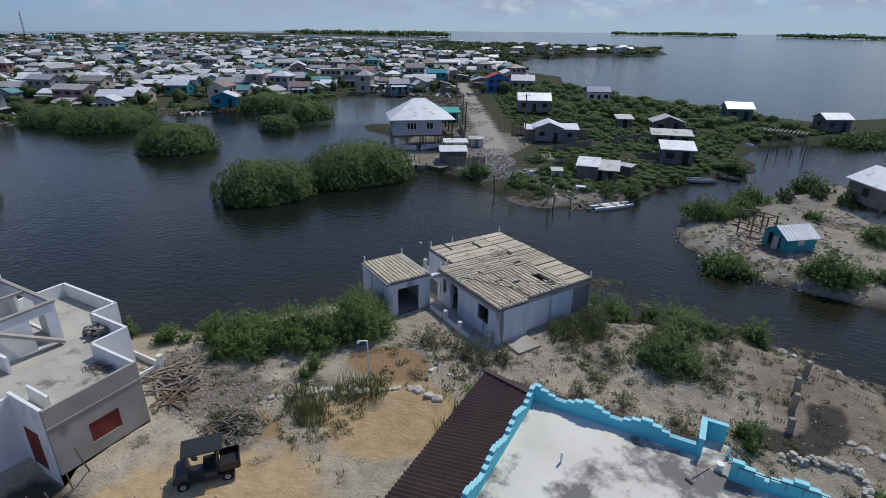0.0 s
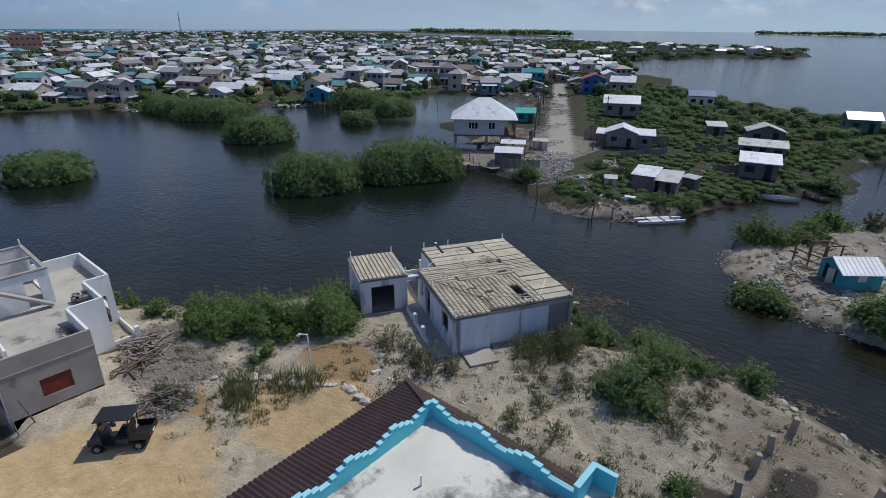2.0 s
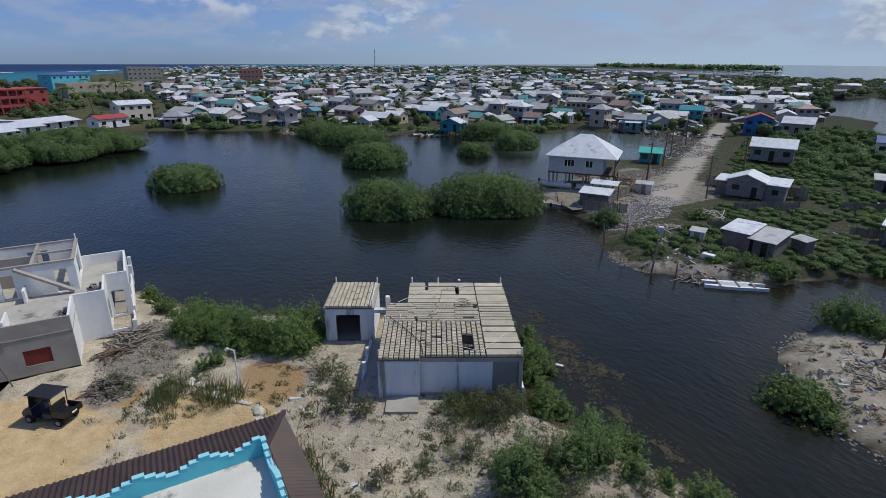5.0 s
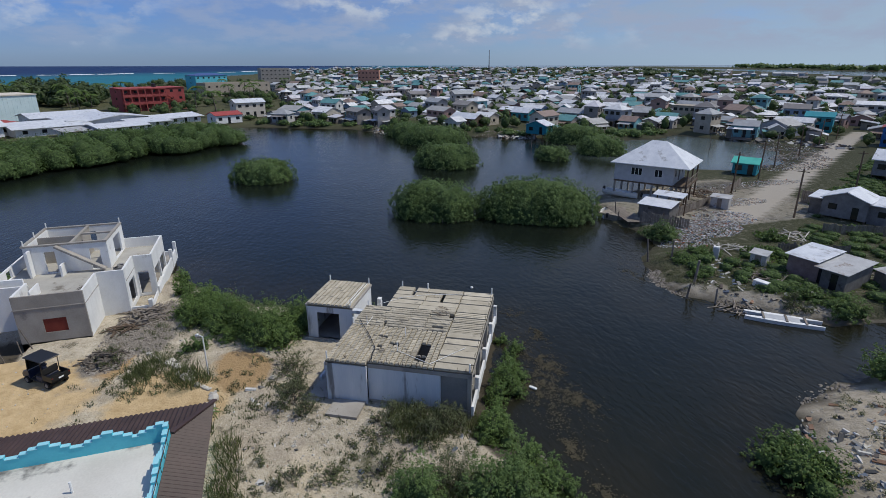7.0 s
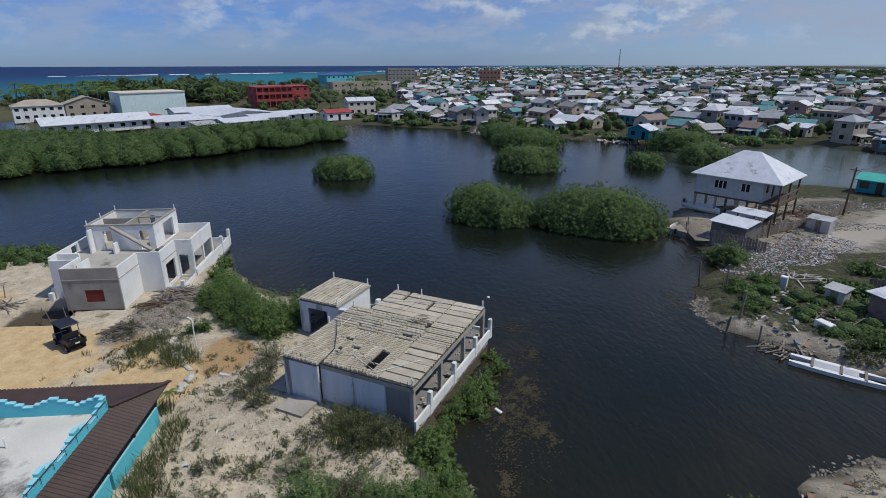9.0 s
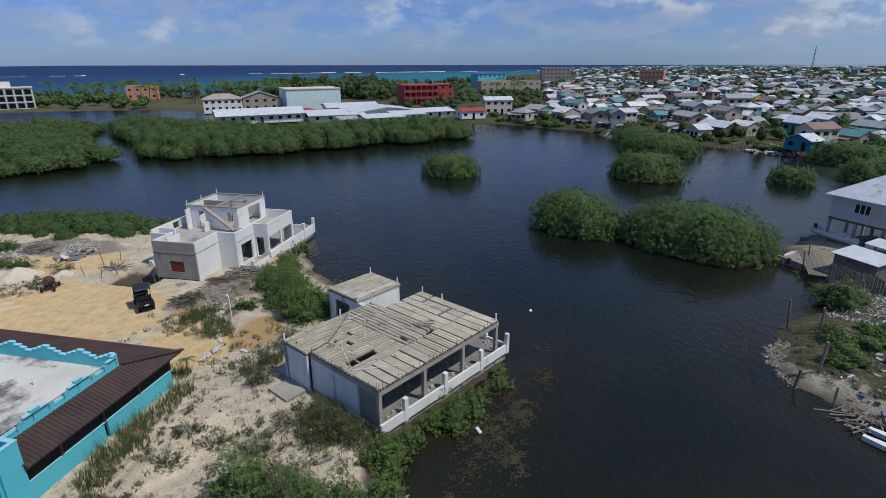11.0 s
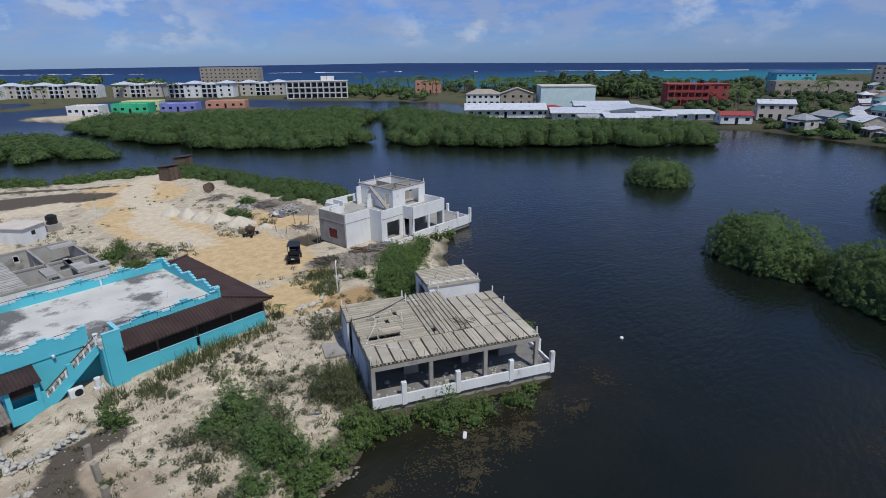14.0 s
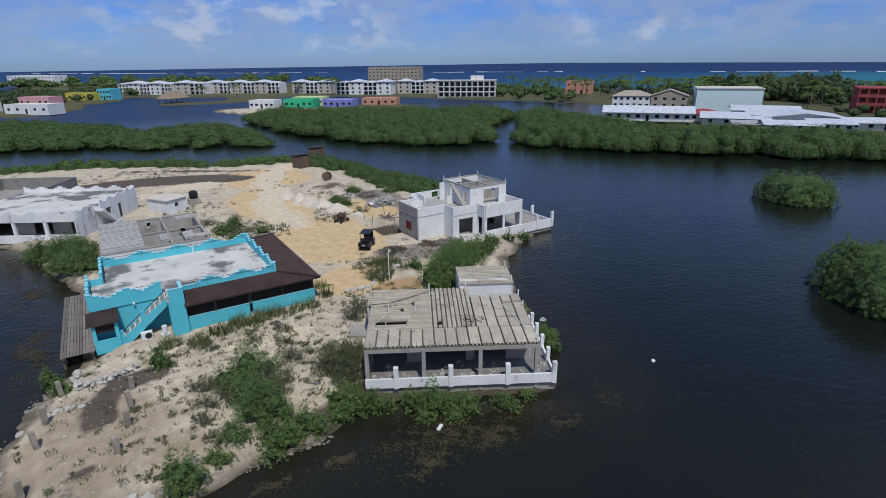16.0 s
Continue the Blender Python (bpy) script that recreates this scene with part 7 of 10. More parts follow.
def house(name, label, category, w, d, h, roof="gable", rise=0.9, wall_m=None, roof_m=None, stilt=0.0, storeys=1, cols=3, eave=0.35, door=True, flat_parapet=False, win_m=None, group="", ribs=0, sides=True, back=True, m=None):
    """A simple house: origin at the middle of its base, front towards -y."""
    ob = thing(name, label, category, m, group)
    wall_m, roof_m, win_m = wall_m or M_HOUSE, roof_m or M_ZINC, win_m or M_SHADE
    bm = box(bmesh.new(), -w / 2, w / 2, -d / 2, d / 2, stilt if stilt else -0.5, stilt + h)
    if roof in ("gable", "gable_y"):
        # gable triangles close the body
        z0, z1 = stilt + h, stilt + h + rise * ((d / (d + 2 * eave)) if roof == "gable" else (w / (w + 2 * eave)))
        if roof == "gable":
            for x in (-w / 2, w / 2):
                vs = [bm.verts.new(p) for p in ((x - 0.02, -d / 2, z0 - 0.01), (x + 0.02, -d / 2, z0 - 0.01), (x + 0.02, d / 2, z0 - 0.01), (x - 0.02, d / 2, z0 - 0.01), (x - 0.02, 0, z1), (x + 0.02, 0, z1))]
                for f in ((0, 3, 4), (1, 5, 2), (0, 4, 5, 1), (3, 2, 5, 4)):
                    bm.faces.new([vs[i] for i in f])
        else:
            for y in (-d / 2, d / 2):
                vs = [bm.verts.new(p) for p in ((-w / 2, y - 0.02, z0 - 0.01), (-w / 2, y + 0.02, z0 - 0.01), (w / 2, y + 0.02, z0 - 0.01), (w / 2, y - 0.02, z0 - 0.01), (0, y - 0.02, z1), (0, y + 0.02, z1))]
                for f in ((0, 4, 3), (1, 2, 5), (0, 1, 5, 4), (3, 4, 5, 2)):
                    bm.faces.new([vs[i] for i in f])
    body = part("wall", bm, wall_m, ob)
    if flat_parapet:
        pm = bmesh.new()
        for a, b in (((-w / 2, -d / 2 + 0.08), (w / 2, -d / 2 + 0.08)), ((-w / 2, d / 2 - 0.08), (w / 2, d / 2 - 0.08)), ((-w / 2 + 0.08, -d / 2 + 0.16), (-w / 2 + 0.08, d / 2 - 0.16)), ((w / 2 - 0.08, -d / 2 + 0.16), (w / 2 - 0.08, d / 2 - 0.16))):
            wall(pm, a, b, stilt + h, stilt + h + 0.6, 0.16)
        part("parapet", pm, wall_m, ob)
        part("roof", one_box(-w / 2 + 0.16, w / 2 - 0.16, -d / 2 + 0.16, d / 2 - 0.16, stilt + h, stilt + h + 0.06), roof_m, ob)
    else:
        zr = stilt + h - 0.02 - (rise * eave / (d / 2) * 0.5 if roof != "flat" else 0)
        r_ob = part("roof", roof_mesh(roof, -w / 2 - eave, w / 2 + eave, -d / 2 - eave, d / 2 + eave, zr, rise), roof_m, ob)
        if ribs:
            ribs_on(roof, -w / 2 - eave, w / 2 + eave, -d / 2 - eave, d / 2 + eave, zr, rise, ribs, roof_m, r_ob)
    sh = h / storeys
    for s in range(storeys):
        zc = stilt + s * sh + sh * 0.56
        for i in range(cols):
            x = -w / 2 + w * (i + 0.5) / cols
            if s == 0 and door and i == cols // 2:
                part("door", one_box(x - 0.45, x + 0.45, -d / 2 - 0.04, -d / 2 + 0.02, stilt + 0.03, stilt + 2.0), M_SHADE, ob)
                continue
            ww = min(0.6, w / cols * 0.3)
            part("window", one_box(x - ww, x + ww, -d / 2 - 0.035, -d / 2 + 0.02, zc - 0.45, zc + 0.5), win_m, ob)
        if sides:
            for sx in (-1, 1):
                part("window", one_box(sx * w / 2 - 0.03, sx * w / 2 + 0.03, -0.5, 0.5, zc - 0.45, zc + 0.5), win_m, ob)
    if stilt:
        nx, ny = max(2, int(w / 2.6) + 1), max(2, int(d / 2.6) + 1)
        for i in range(nx):
            for j in range(ny):
                x, y = -w / 2 + 0.15 + (w - 0.3) * i / (nx - 1), -d / 2 + 0.15 + (d - 0.3) * j / (ny - 1)
                part("stilt", one_box(x - 0.1, x + 0.1, y - 0.1, y + 0.1, -1.3, stilt), M_TIMBER, ob)
    return ob


OCCUPIED = []


def stand(x, y, yaw, d=0.0, z=None):
    """Pose of a house whose front middle is at (x, y); it lies behind its front."""
    a = radians(yaw)
    cx, cy = x - math.sin(a) * d / 2, y + math.cos(a) * d / 2
    OCCUPIED.append((cx, cy))
    return pose(cx, cy, max(land_z(cx, cy), -0.3) if z is None else z, 0, 0, yaw)


# landmark houses round the lagoon: name, label, x, y, yaw, then the shape
H_ = house
H_("stilt_hut", "small turquoise hut on short stilts at the water", "hut", 6.24, 3.98, 2.43, "gable_y", 1.3, M_TEAL, M_ZINCN, 1.0, cols=2, m=stand(-116.7, 97, 32, 6))
H_("teal_house", "turquoise boarded house with bright zinc roof", "house", 6.86, 4.68, 2.67, "gable", 1.5, M_TEAL, M_ZINCN, 0.6, cols=3, m=stand(-150.6, 108.5, 28, 6))
H_("boarded_house", "brown boarded house with rust-red base", "house", 6.79, 4.68, 2.39, "shed", 0.9, M_REDW, M_ZINCN, 0.4, m=stand(-166.5, 110.9, 28, 6))
H_("white_house", "pale house with light gable roof at the lagoon", "house", 7.02, 6.24, 2.39, "gable_y", 1.6, M_CREAM, M_ZINCN, 0.2, cols=2, m=stand(-159, 84, 40, 8))
H_("waterside_house", "low brown house with bright zinc roof at the water's edge", "house", 9.36, 5.46, 2.21, "gable", 1.5, M_TIMBER, M_ZINCN, 0.4, m=stand(-145, 86, 32, 7))
H_("yellow_house", "two-storey yellow house with zinc roof", "house", 8.42, 5.46, 4.60, "gable", 1.2, M_YELLOW, M_ZINCN, 0, 2, m=stand(-247, 124, 34, 7))
H_("white_shed", "small white-roofed shed by the inner lagoon", "shed", 5.07, 3.90, 2.58, "shed", 0.8, M_HOUSE, M_ZINCN, 0, cols=2, m=stand(-122, 144, 30, 5))
H_("timber_frame_house", "unfinished open timber house frame of two storeys", "house", 7.33, 5.46, 5.34, "flat", 0.1, M_TAN, M_TAN, 0, 2, 4, m=stand(-136, 163, 33, 7))
H_("teal_house", "teal two-storey house beside the road end", "house", 7.02, 5.46, 4.42, "gable", 1.2, M_TEAL, M_TEAL, 0, 2, m=stand(-101, 181, 33, 7))
H_("blue_house", "dark blue two-storey house with red roof", "house", 7.02, 6.24, 4.60, "gable_y", 1.5, M_BLUEW, M_REDS, 0, 2, m=stand(-72, 171, 33, 8))
H_("grey_house", "grey house with bright zinc gable roof beside the road", "house", 7.63, 4.92, 2.76, "gable", 1.6, M_MIDGREY, M_ZINCN, 0.8, cols=3, ribs=0.8, m=stand(-44.9, 129.7, 25, 6))
H_("waterfront_house", "pale house with blue roof on the sea side", "house", 6.23, 4.92, 2.94, "gable", 1.3, M_CREAM, M_BLUES, 0, cols=3, m=stand(-37.2, 163.7, 25, 6))
H_("green_hut", "green boarded hut on stilts at the sea side", "hut", 5.62, 4.32, 2.67, "gable", 1.3, material("green_boards", (0.06, 0.13, 0.11), (0.1, 0.18, 0.15), 2), M_ZINCN, 0.4, cols=2, m=stand(0.1, 144, 22, 6))
H_("grey_hut", "weathered grey hut on stilts over the water", "hut", 5.49, 4.10, 2.58, "gable", 1.1, M_GREYB, M_ZINCN, 0.6, cols=2, m=stand(18.5, 139, 30, 5, -0.3))
H_("weathered_hut", "weathered boarded hut with zinc roof on stilts", "hut", 6.07, 5.74, 2.39, "gable_y", 1.5, M_GREYB, M_ZINCN, 1.0, cols=2, m=stand(19.0, 76.0, 30, 7))
H_("weathered_hut", "long weathered boarded hut with patched zinc roof", "hut", 6.64, 3.69, 1.93, "shed", 0.5, M_GREYB, M_ZINCR, 0.2, cols=3, ribs=0.8, m=stand(-10.1, 105.6, 14, 4.5))
H_("weathered_hut", "small boarded hut with bright zinc roof", "hut", 4.67, 3.69, 2.30, "shed", 0.7, M_GREYB, M_ZINCN, 0.2, cols=2, ribs=0.7, m=stand(-7.4, 90.8, 14, 4.5))
H_("weathered_hut", "boarded hut with low gable roof", "hut", 5.99, 4.10, 2.12, "gable_y", 1.2, M_GREYB, M_ZINCR, 0.2, cols=2, m=stand(-12.5, 119.8, 20, 5))
H_("weathered_hut", "tiny boarded hut among the scrub", "hut", 3.03, 2.79, 2.02, "shed", 0.5, M_GREYB, M_ZINCR, 0.2, cols=1, m=stand(-21.3, 120.7, 25, 3.4))
H_("green_shed", "low shed with green sheet roof behind the stilt house", "shed", 3.96, 3.60, 2.02, "gable", 0.9, M_TEAL, material("green_sheet", (0.07, 0.42, 0.34), (0.1, 0.5, 0.42), 1), 0.2, cols=2, m=stand(-57.5, 109, 34, 5))


def grey_gable_house():
    """Grey house with a projecting middle bay by the road end."""
    ob = house("grey_house", "grey house with bright zinc gable roof and lower wing", "house", 6.2, 6, 3.0, "gable_y", 1.3, M_MIDGREY, M_ZINCN, 0.4, 1, 2, m=stand(-30.6, 97.6, 22, 6))
    part("wing_wall", one_box(3.1, 6.4, -2.0, 3.0, -0.4, 3.0), M_MIDGREY, ob)
    ob.matrix_world = ob.matrix_world @ Matrix.Scale(0.82, 4)
    part("wing_roof", roof_mesh("shed", 2.7, 6.9, -2.5, 3.3, 3.0, 0.5), M_ZINCN, ob)
    part("wing_window", one_box(4.3, 5.3, -2.05, -1.95, 1.3, 2.2), M_SHADE, ob)
    part("side_wall", one_box(-5.2, -3.1, -1.5, 3.0, -0.4, 2.7), M_GREYB, ob)
    part("side_roof", roof_mesh("shed", -5.5, -2.8, -1.9, 3.3, 2.75, 0.4), M_ZINCN, ob)
    f = thing("board_fence", "weathered grey board fence round the plot", "fence", pose(-33, 103.5, 0, 0, 0, 14))
    for i in range(60):
        part("board", one_box(-7 + i * 0.25, -7 + i * 0.25 + 0.22, -0.03, 0.03, -0.2, 1.9 + random.uniform(-0.1, 0.1)), M_WOOD, f)


grey_gable_house()


def shack():
    ob = thing("shack", "patched boarded shack with loose zinc sheets", "shack", pose(-16.6, 77.2, 0, 0, 0, 10) @ Matrix.Scale(0.9, 4))
    part("wall", wall(bmesh.new(), (-3, -2), (0.2, -2), -0.3, 2.3, 0.08), material("faded_red_boards", (0.2, 0.13, 0.12), (0.3, 0.22, 0.2), 2), ob, "faded red boards")
    part("wall", wall(bmesh.new(), (0.8, -2.6), (3.1, -2.6), -0.3, 2.0, 0.08, [(0.9, 1.6, 0, 1.8)]), M_GREYB, ob)
    part("wall", wall(bmesh.new(), (-3, -2), (-3, 2.2), -0.3, 2.4, 0.08), M_GREYB, ob)
    part("wall", wall(bmesh.new(), (3.1, -2.6), (3.1, 2.2), -0.3, 2.1, 0.08), M_GREYB, ob)
    part("wall", wall(bmesh.new(), (-3, 2.2), (3.1, 2.2), -0.3, 2.5, 0.08), M_GREYB, ob)
    part("roof", roof_mesh("shed", -3.3, 0.3, -2.5, 2.5, 2.35, 0.45, 0.05), M_ZINCN, ob)
    part("roof", roof_mesh("shed", 0.1, 3.4, -3.0, 2.5, 2.05, 0.5, 0.05), M_ZINCR, ob)
    part("door", one_box(1.75, 2.4, -2.66, -2.62, -0.1, 1.75), M_SHADE, ob)
    # black slab in the gap, painted as the shade of the open doorway
    part("doorway", one_box(0.2, 0.8, -2.0, -1.9, -0.2, 2.1), M_HOLE, ob)
    OCCUPIED.append((-16.6, 77.2))


shack()


def stilt_house():
    """Pale house on tall stilts with a hipped zinc roof."""
    ob = thing("stilt_house", "pale boarded house on tall stilts under a hipped zinc roof", "house", pose(-51.9, 77.5, 0, 0, 0, 37.5))
    OCCUPIED.append((-49, 84))
    W, D, F, TOP = 8.6, 8.0, 2.72, 5.3
    part("wall", wall(bmesh.new(), (0, 0.06), (W, 0.06), F, TOP, 0.12, [(2.5, 4.1, 3.75, 4.75), (5.9, 7.0, 3.75, 4.75)]), M_LGREY, ob)
    part("wall", wall(bmesh.new(), (W - 0.06, 0.12), (W - 0.06, D - 0.12), F, TOP, 0.12, [(0.9, 1.9, 3.75, 4.75), (3.2, 4.1, 2.8, 4.75), (5.4, 6.4, 3.75, 4.75)]), M_LGREY, ob)
    part("wall", wall(bmesh.new(), (0.06, 0.12), (0.06, D - 0.12), F, TOP, 0.12, [(2, 3.2, 3.75, 4.75), (5, 6.2, 3.75, 4.75)]), M_LGREY, ob)
    part("wall", wall(bmesh.new(), (0, D - 0.06), (W, D - 0.06), F, TOP, 0.12), M_LGREY, ob)
    part("floor", one_box(-0.05, W + 2.0, 0.1, D, F - 0.25, F), M_TIMBER, ob)
    for x0, x1 in ((2.5, 4.1), (5.9, 7.0)):
        w = part("window", one_box(x0, x1, 0.08, 0.1, 3.75, 4.75), M_SHADE, ob)
        for x in np.linspace(x0, x1, 4 if x1 - x0 > 1.3 else 3):
            part("mullion", one_box(x - 0.035, x + 0.035, 0.0, 0.08, 3.75, 4.75), M_PAINT, w)
    part("roof", roof_mesh("hip", -0.6, W + 2.2, -0.6, D + 0.9, TOP - 0.02, 3.1, 0.1), M_ZINCN, ob, "bright zinc hipped roof")
    for x in (0.15, 2.9, 5.7, W - 0.15):
        for y in (0.2, 4, D - 0.2):
            part("stilt", one_box(x - 0.13, x + 0.13, y - 0.13, y + 0.13, -1.2, F - 0.25), M_CONC, ob)
    for y in (0.3, 4, D - 0.3):
        part("stilt", one_box(W + 1.7, W + 1.9, y - 0.1, y + 0.1, -0.6, TOP - 0.05), M_TIMBER, ob)
    rl = part("balcony_rail", beam(beam(bmesh.new(), (W + 1.9, 0.3, F + 0.95), (W + 1.9, D, F + 0.95), 0.08, 0.06), (W + 1.9, 0.3, F + 0.15), (W + 1.9, D, F + 0.15), 0.06, 0.06), M_WOOD, ob)
    for i in range(9):
        part("slat", beam(bmesh.new(), (W + 1.9, 0.4 + i * 0.85, F + 0.12), (W + 1.9, 1.0 + i * 0.85, F + 0.95), 0.04, 0.06), M_WOOD, rl)
    for i in range(9):
        part("step", one_box(W + 0.1, W + 1.2, -3.2 + i * 0.35, -2.9 + i * 0.35, 0.2 + i * 0.28, 0.26 + i * 0.28), M_WOOD, ob)
    part("stringer", beam(beam(bmesh.new(), (W + 0.1, -3.3, 0.1), (W + 0.1, 0.2, F), 0.06, 0.22), (W + 1.2, -3.3, 0.1), (W + 1.2, 0.2, F), 0.06, 0.22), M_WOOD, ob)


stilt_house()


def lean_to():
    ob = thing("boat_shed", "dark shed with two bright zinc roofs beside the stilt house", "shed", pose(-39.8, 76.5, 0, 0, 0, 32))
    OCCUPIED.append((-39.8, 76.5))
    part("wall", box(bmesh.new(), -2.0, 2.0, -2.2, 1.6, -0.6, 1.9), M_GREYB, ob)
    part("roof", roof_mesh("shed", -2.2, 2.3, -2.6, 0.6, 2.0, 0.35, 0.05), M_ZINCN, ob)
    part("roof", roof_mesh("shed", -1.4, 2.6, 0.8, 2.8, 2.75, 0.3, 0.05), M_ZINCN, ob)
    for x in (-1.3, 2.5):
        part("post", one_box(x - 0.07, x + 0.07, 2.5, 2.64, -0.3, 3.0), M_TIMBER, ob)
    part("stone_retaining_wall", box(box(bmesh.new(), -7.2, -2.4, -3.0, -2.7, -1.4, -0.02), -2.4, 4.5, -3.2, -2.8, -1.4, 0.05), M_RUBBLE, ob)
    part("yard_slab", one_box(-7.0, -2.0, -2.6, 1.8, -0.9, -0.05), M_RUBBLE, ob)


lean_to()


def teal_hut():
    ob = thing("teal_hut", "turquoise plank hut with white zinc gable roof and steps", "hut", pose(4.28, 59.5, 0, 0, 0, -50.3) @ Matrix.Scale(0.79, 4))
    OCCUPIED.append((6, 59.5))
    W, D, F, E = 3.7, 4.1, 0.35, 2.15
    bm = wall(bmesh.new(), (0, 0.05), (W, 0.05), F, E, 0.1, [(0.75, 1.5, F, E - 0.05), (1.95, 2.75, F + 0.2, E - 0.1)])
    part("wall", bm, M_TEAL, ob)
    g = bmesh.new()
    for y in (0.0, D - 0.1):
        vs = [g.verts.new(p) for p in ((0, y, E), (W, y, E), (W / 2, y, E + 1.05), (0, y + 0.1, E), (W, y + 0.1, E), (W / 2, y + 0.1, E + 1.05))]
        for f in ((0, 1, 2), (5, 4, 3), (0, 2, 5, 3), (1, 4, 5, 2), (0, 3, 4, 1)):
            g.faces.new([vs[i] for i in f])
    part("gable", g, M_TEAL, ob)
    part("wall", wall(bmesh.new(), (W - 0.05, 0.1), (W - 0.05, D - 0.1), F, E, 0.1, [(1.5, 2.4, 1.2, 1.9)]), M_TEAL, ob)
    part("wall", wall(bmesh.new(), (0.05, 0.1), (0.05, D - 0.1), F, E, 0.1), M_TEAL, ob)
    part("wall", wall(bmesh.new(), (0, D - 0.05), (W, D - 0.05), F, E, 0.1), M_TEAL, ob)
    part("roof", roof_mesh("gable_y", -0.3, W + 0.3, -0.35, D + 0.35, E - 0.12, 1.2, 0.05), M_ZINCN, ob, "white ribbed zinc roof")
    for i in range(11):
        y = -0.3 + i * (D + 0.6) / 10
        for x in (-0.3, W + 0.3):
            part("roof_rib", beam(bmesh.new(), (x, y, E - 0.05), (W / 2, y, E + 1.15), 0.05, 0.03), M_ZINCN, ob)
    part("floor", one_box(0, W, 0, D, F - 0.12, F), M_WOOD, ob)
    part("window", one_box(W - 0.06, W - 0.02, 1.6, 2.5, 1.2, 1.9), M_LGREY, ob, "pale closed window board")
    part("window", one_box(1.95, 2.75, 0.06, 0.08, F + 0.2, E - 0.1), M_SHADE, ob)
    part("door", one_box(0, 0.72, -0.03, 0.02, F, E - 0.1, pose(2.0, -0.5, 0, 0, 0, 60)), M_LGREY, ob, "pale door standing open")
    part("deck", one_box(-0.4, W + 0.5, -1.2, 0.0, 0.1, 0.24), M_WOOD, ob)
    for x in (0.15, W - 0.15):
        for y in (0.2, D / 2, D - 0.2):
            part("stilt", one_box(x - 0.08, x + 0.08, y - 0.08, y + 0.08, -0.7, F - 0.1), M_TIMBER, ob)
    fr = thing("hut_skeleton", "bare brown timber frame of an unbuilt hut", "hut", pose(2.0, 62.2, 0.0, 0, 0, -25))
    for x in (0, 1.35, 2.7):
        for y in (0, 2.2):
            part("post", one_box(x - 0.06, x + 0.06, y - 0.06, y + 0.06, -0.3, 2.4 - 0.3 * (y > 1)), M_TIMBER, fr)
    for y, z in ((0, 2.4), (2.2, 2.1), (0, 1.2), (0, 0.6), (2.2, 0.7)):
        part("rail", beam(bmesh.new(), (-0.1, y, z), (2.8, y, z), 0.07, 0.1), M_TIMBER, fr)
    for x in (0, 1.35, 2.7):
        part("rail", beam(bmesh.new(), (x, -0.1, 2.43), (x, 2.3, 2.13), 0.07, 0.1), M_TIMBER, fr)


teal_hut()

# big buildings on the seaward side
def warehouse():
    ob = house("warehouse", "large pale-mint sheet-clad warehouse", "warehouse", 23, 16, 8.6, "flat", 0.1, M_MINT, M_CREAM, 0, 1, 0, 0.2, False, m=stand(-202.6, -56.4, 128, 16), sides=False)
    for i in range(20):
        x = -11.4 + i * 1.2
        part("cladding_rib", one_box(x - 0.08, x + 0.08, -8.05, -8.003, -0.4, 8.4), M_MINT, ob)
    for i in range(13):
        y = -7.4 + i * 1.2
        for sx in (-1, 1):
            part("cladding_rib", one_box(sx * 11.53 - 0.025, sx * 11.53 + 0.025, y - 0.08, y + 0.08, -0.4, 8.4), M_MINT, ob)
    part("roof_trim", one_box(-11.75, 11.75, -8.3, -8.21, 8.35, 8.75), M_CREAM, ob)


warehouse()
def red_building():
    ob = house("red_building", "three-storey dark red concrete building with open galleries", "building", 24.5, 14, 8.8, "flat", 0.1, M_REDW, M_REDW, 0, 3, 7, 0.3, m=stand(-238.4, -15.1, 118, 14))
    for k in range(1, 4):
        part("gallery_slab", one_box(-12.2, 4.5, -8.9, -7.004, k * 2.93 - 0.3, k * 2.93 - 0.05), M_REDW, ob)
        part("gallery_parapet", one_box(-12.2, 4.5, -8.9, -8.75, k * 2.93 - 0.046, k * 2.93 + (0.75 if k < 3 else 0.2)), M_REDW, ob)
    for i in range(7):
        x = -11.9 + i * 2.68
        part("gallery_column", one_box(x - 0.2, x + 0.2, -8.88, -8.5, -0.4, 8.45), M_REDW, ob)
    part("stair_flight", beam(bmesh.new(), (5.0, -8.0, 0.0), (9.5, -8.0, 2.9), 1.2, 0.3), M_REDW, ob)
    part("stair_flight", beam(bmesh.new(), (9.5, -8.0, 2.9), (5.0, -8.0, 5.8), 1.2, 0.3), M_REDW, ob)
    part("roof_tank", rod(bmesh.new(), (3, 1, 8.9), (3, 1, 10.3), 0.9, n=14), M_BLACK, ob)


red_building()
H_("long_pavilion", "long white waterside building with pale roof on piles", "building", 26, 9, 2.8, "gable", 1.8, M_PAINT, M_ZINCN, 0.9, 1, 9, 0.9, m=stand(-143.6, -47.4, 129, 9))
H_("white_house", "white colonnaded waterside house", "house", 15, 9, 5.0, "hip", 2.0, M_PAINT, M_TAN, 0, 2, 6, m=stand(-186.6, -89.2, 125, 9))
H_("unfinished_house", "unfinished grey house with bare rafters", "house", 14, 9, 5.2, "gable_y", 2.5, M_TAN, M_TAN, 0, 2, 4, m=stand(-195, -77, 125, 9))
H_("orange_house", "salmon two-storey house among palms", "house", 15, 9, 6.6, "flat", 0.1, M_SALMON, M_SALMON, 0, 2, 4, 0.2, flat_parapet=True, m=stand(-243.5, -174.9, 123, 9))
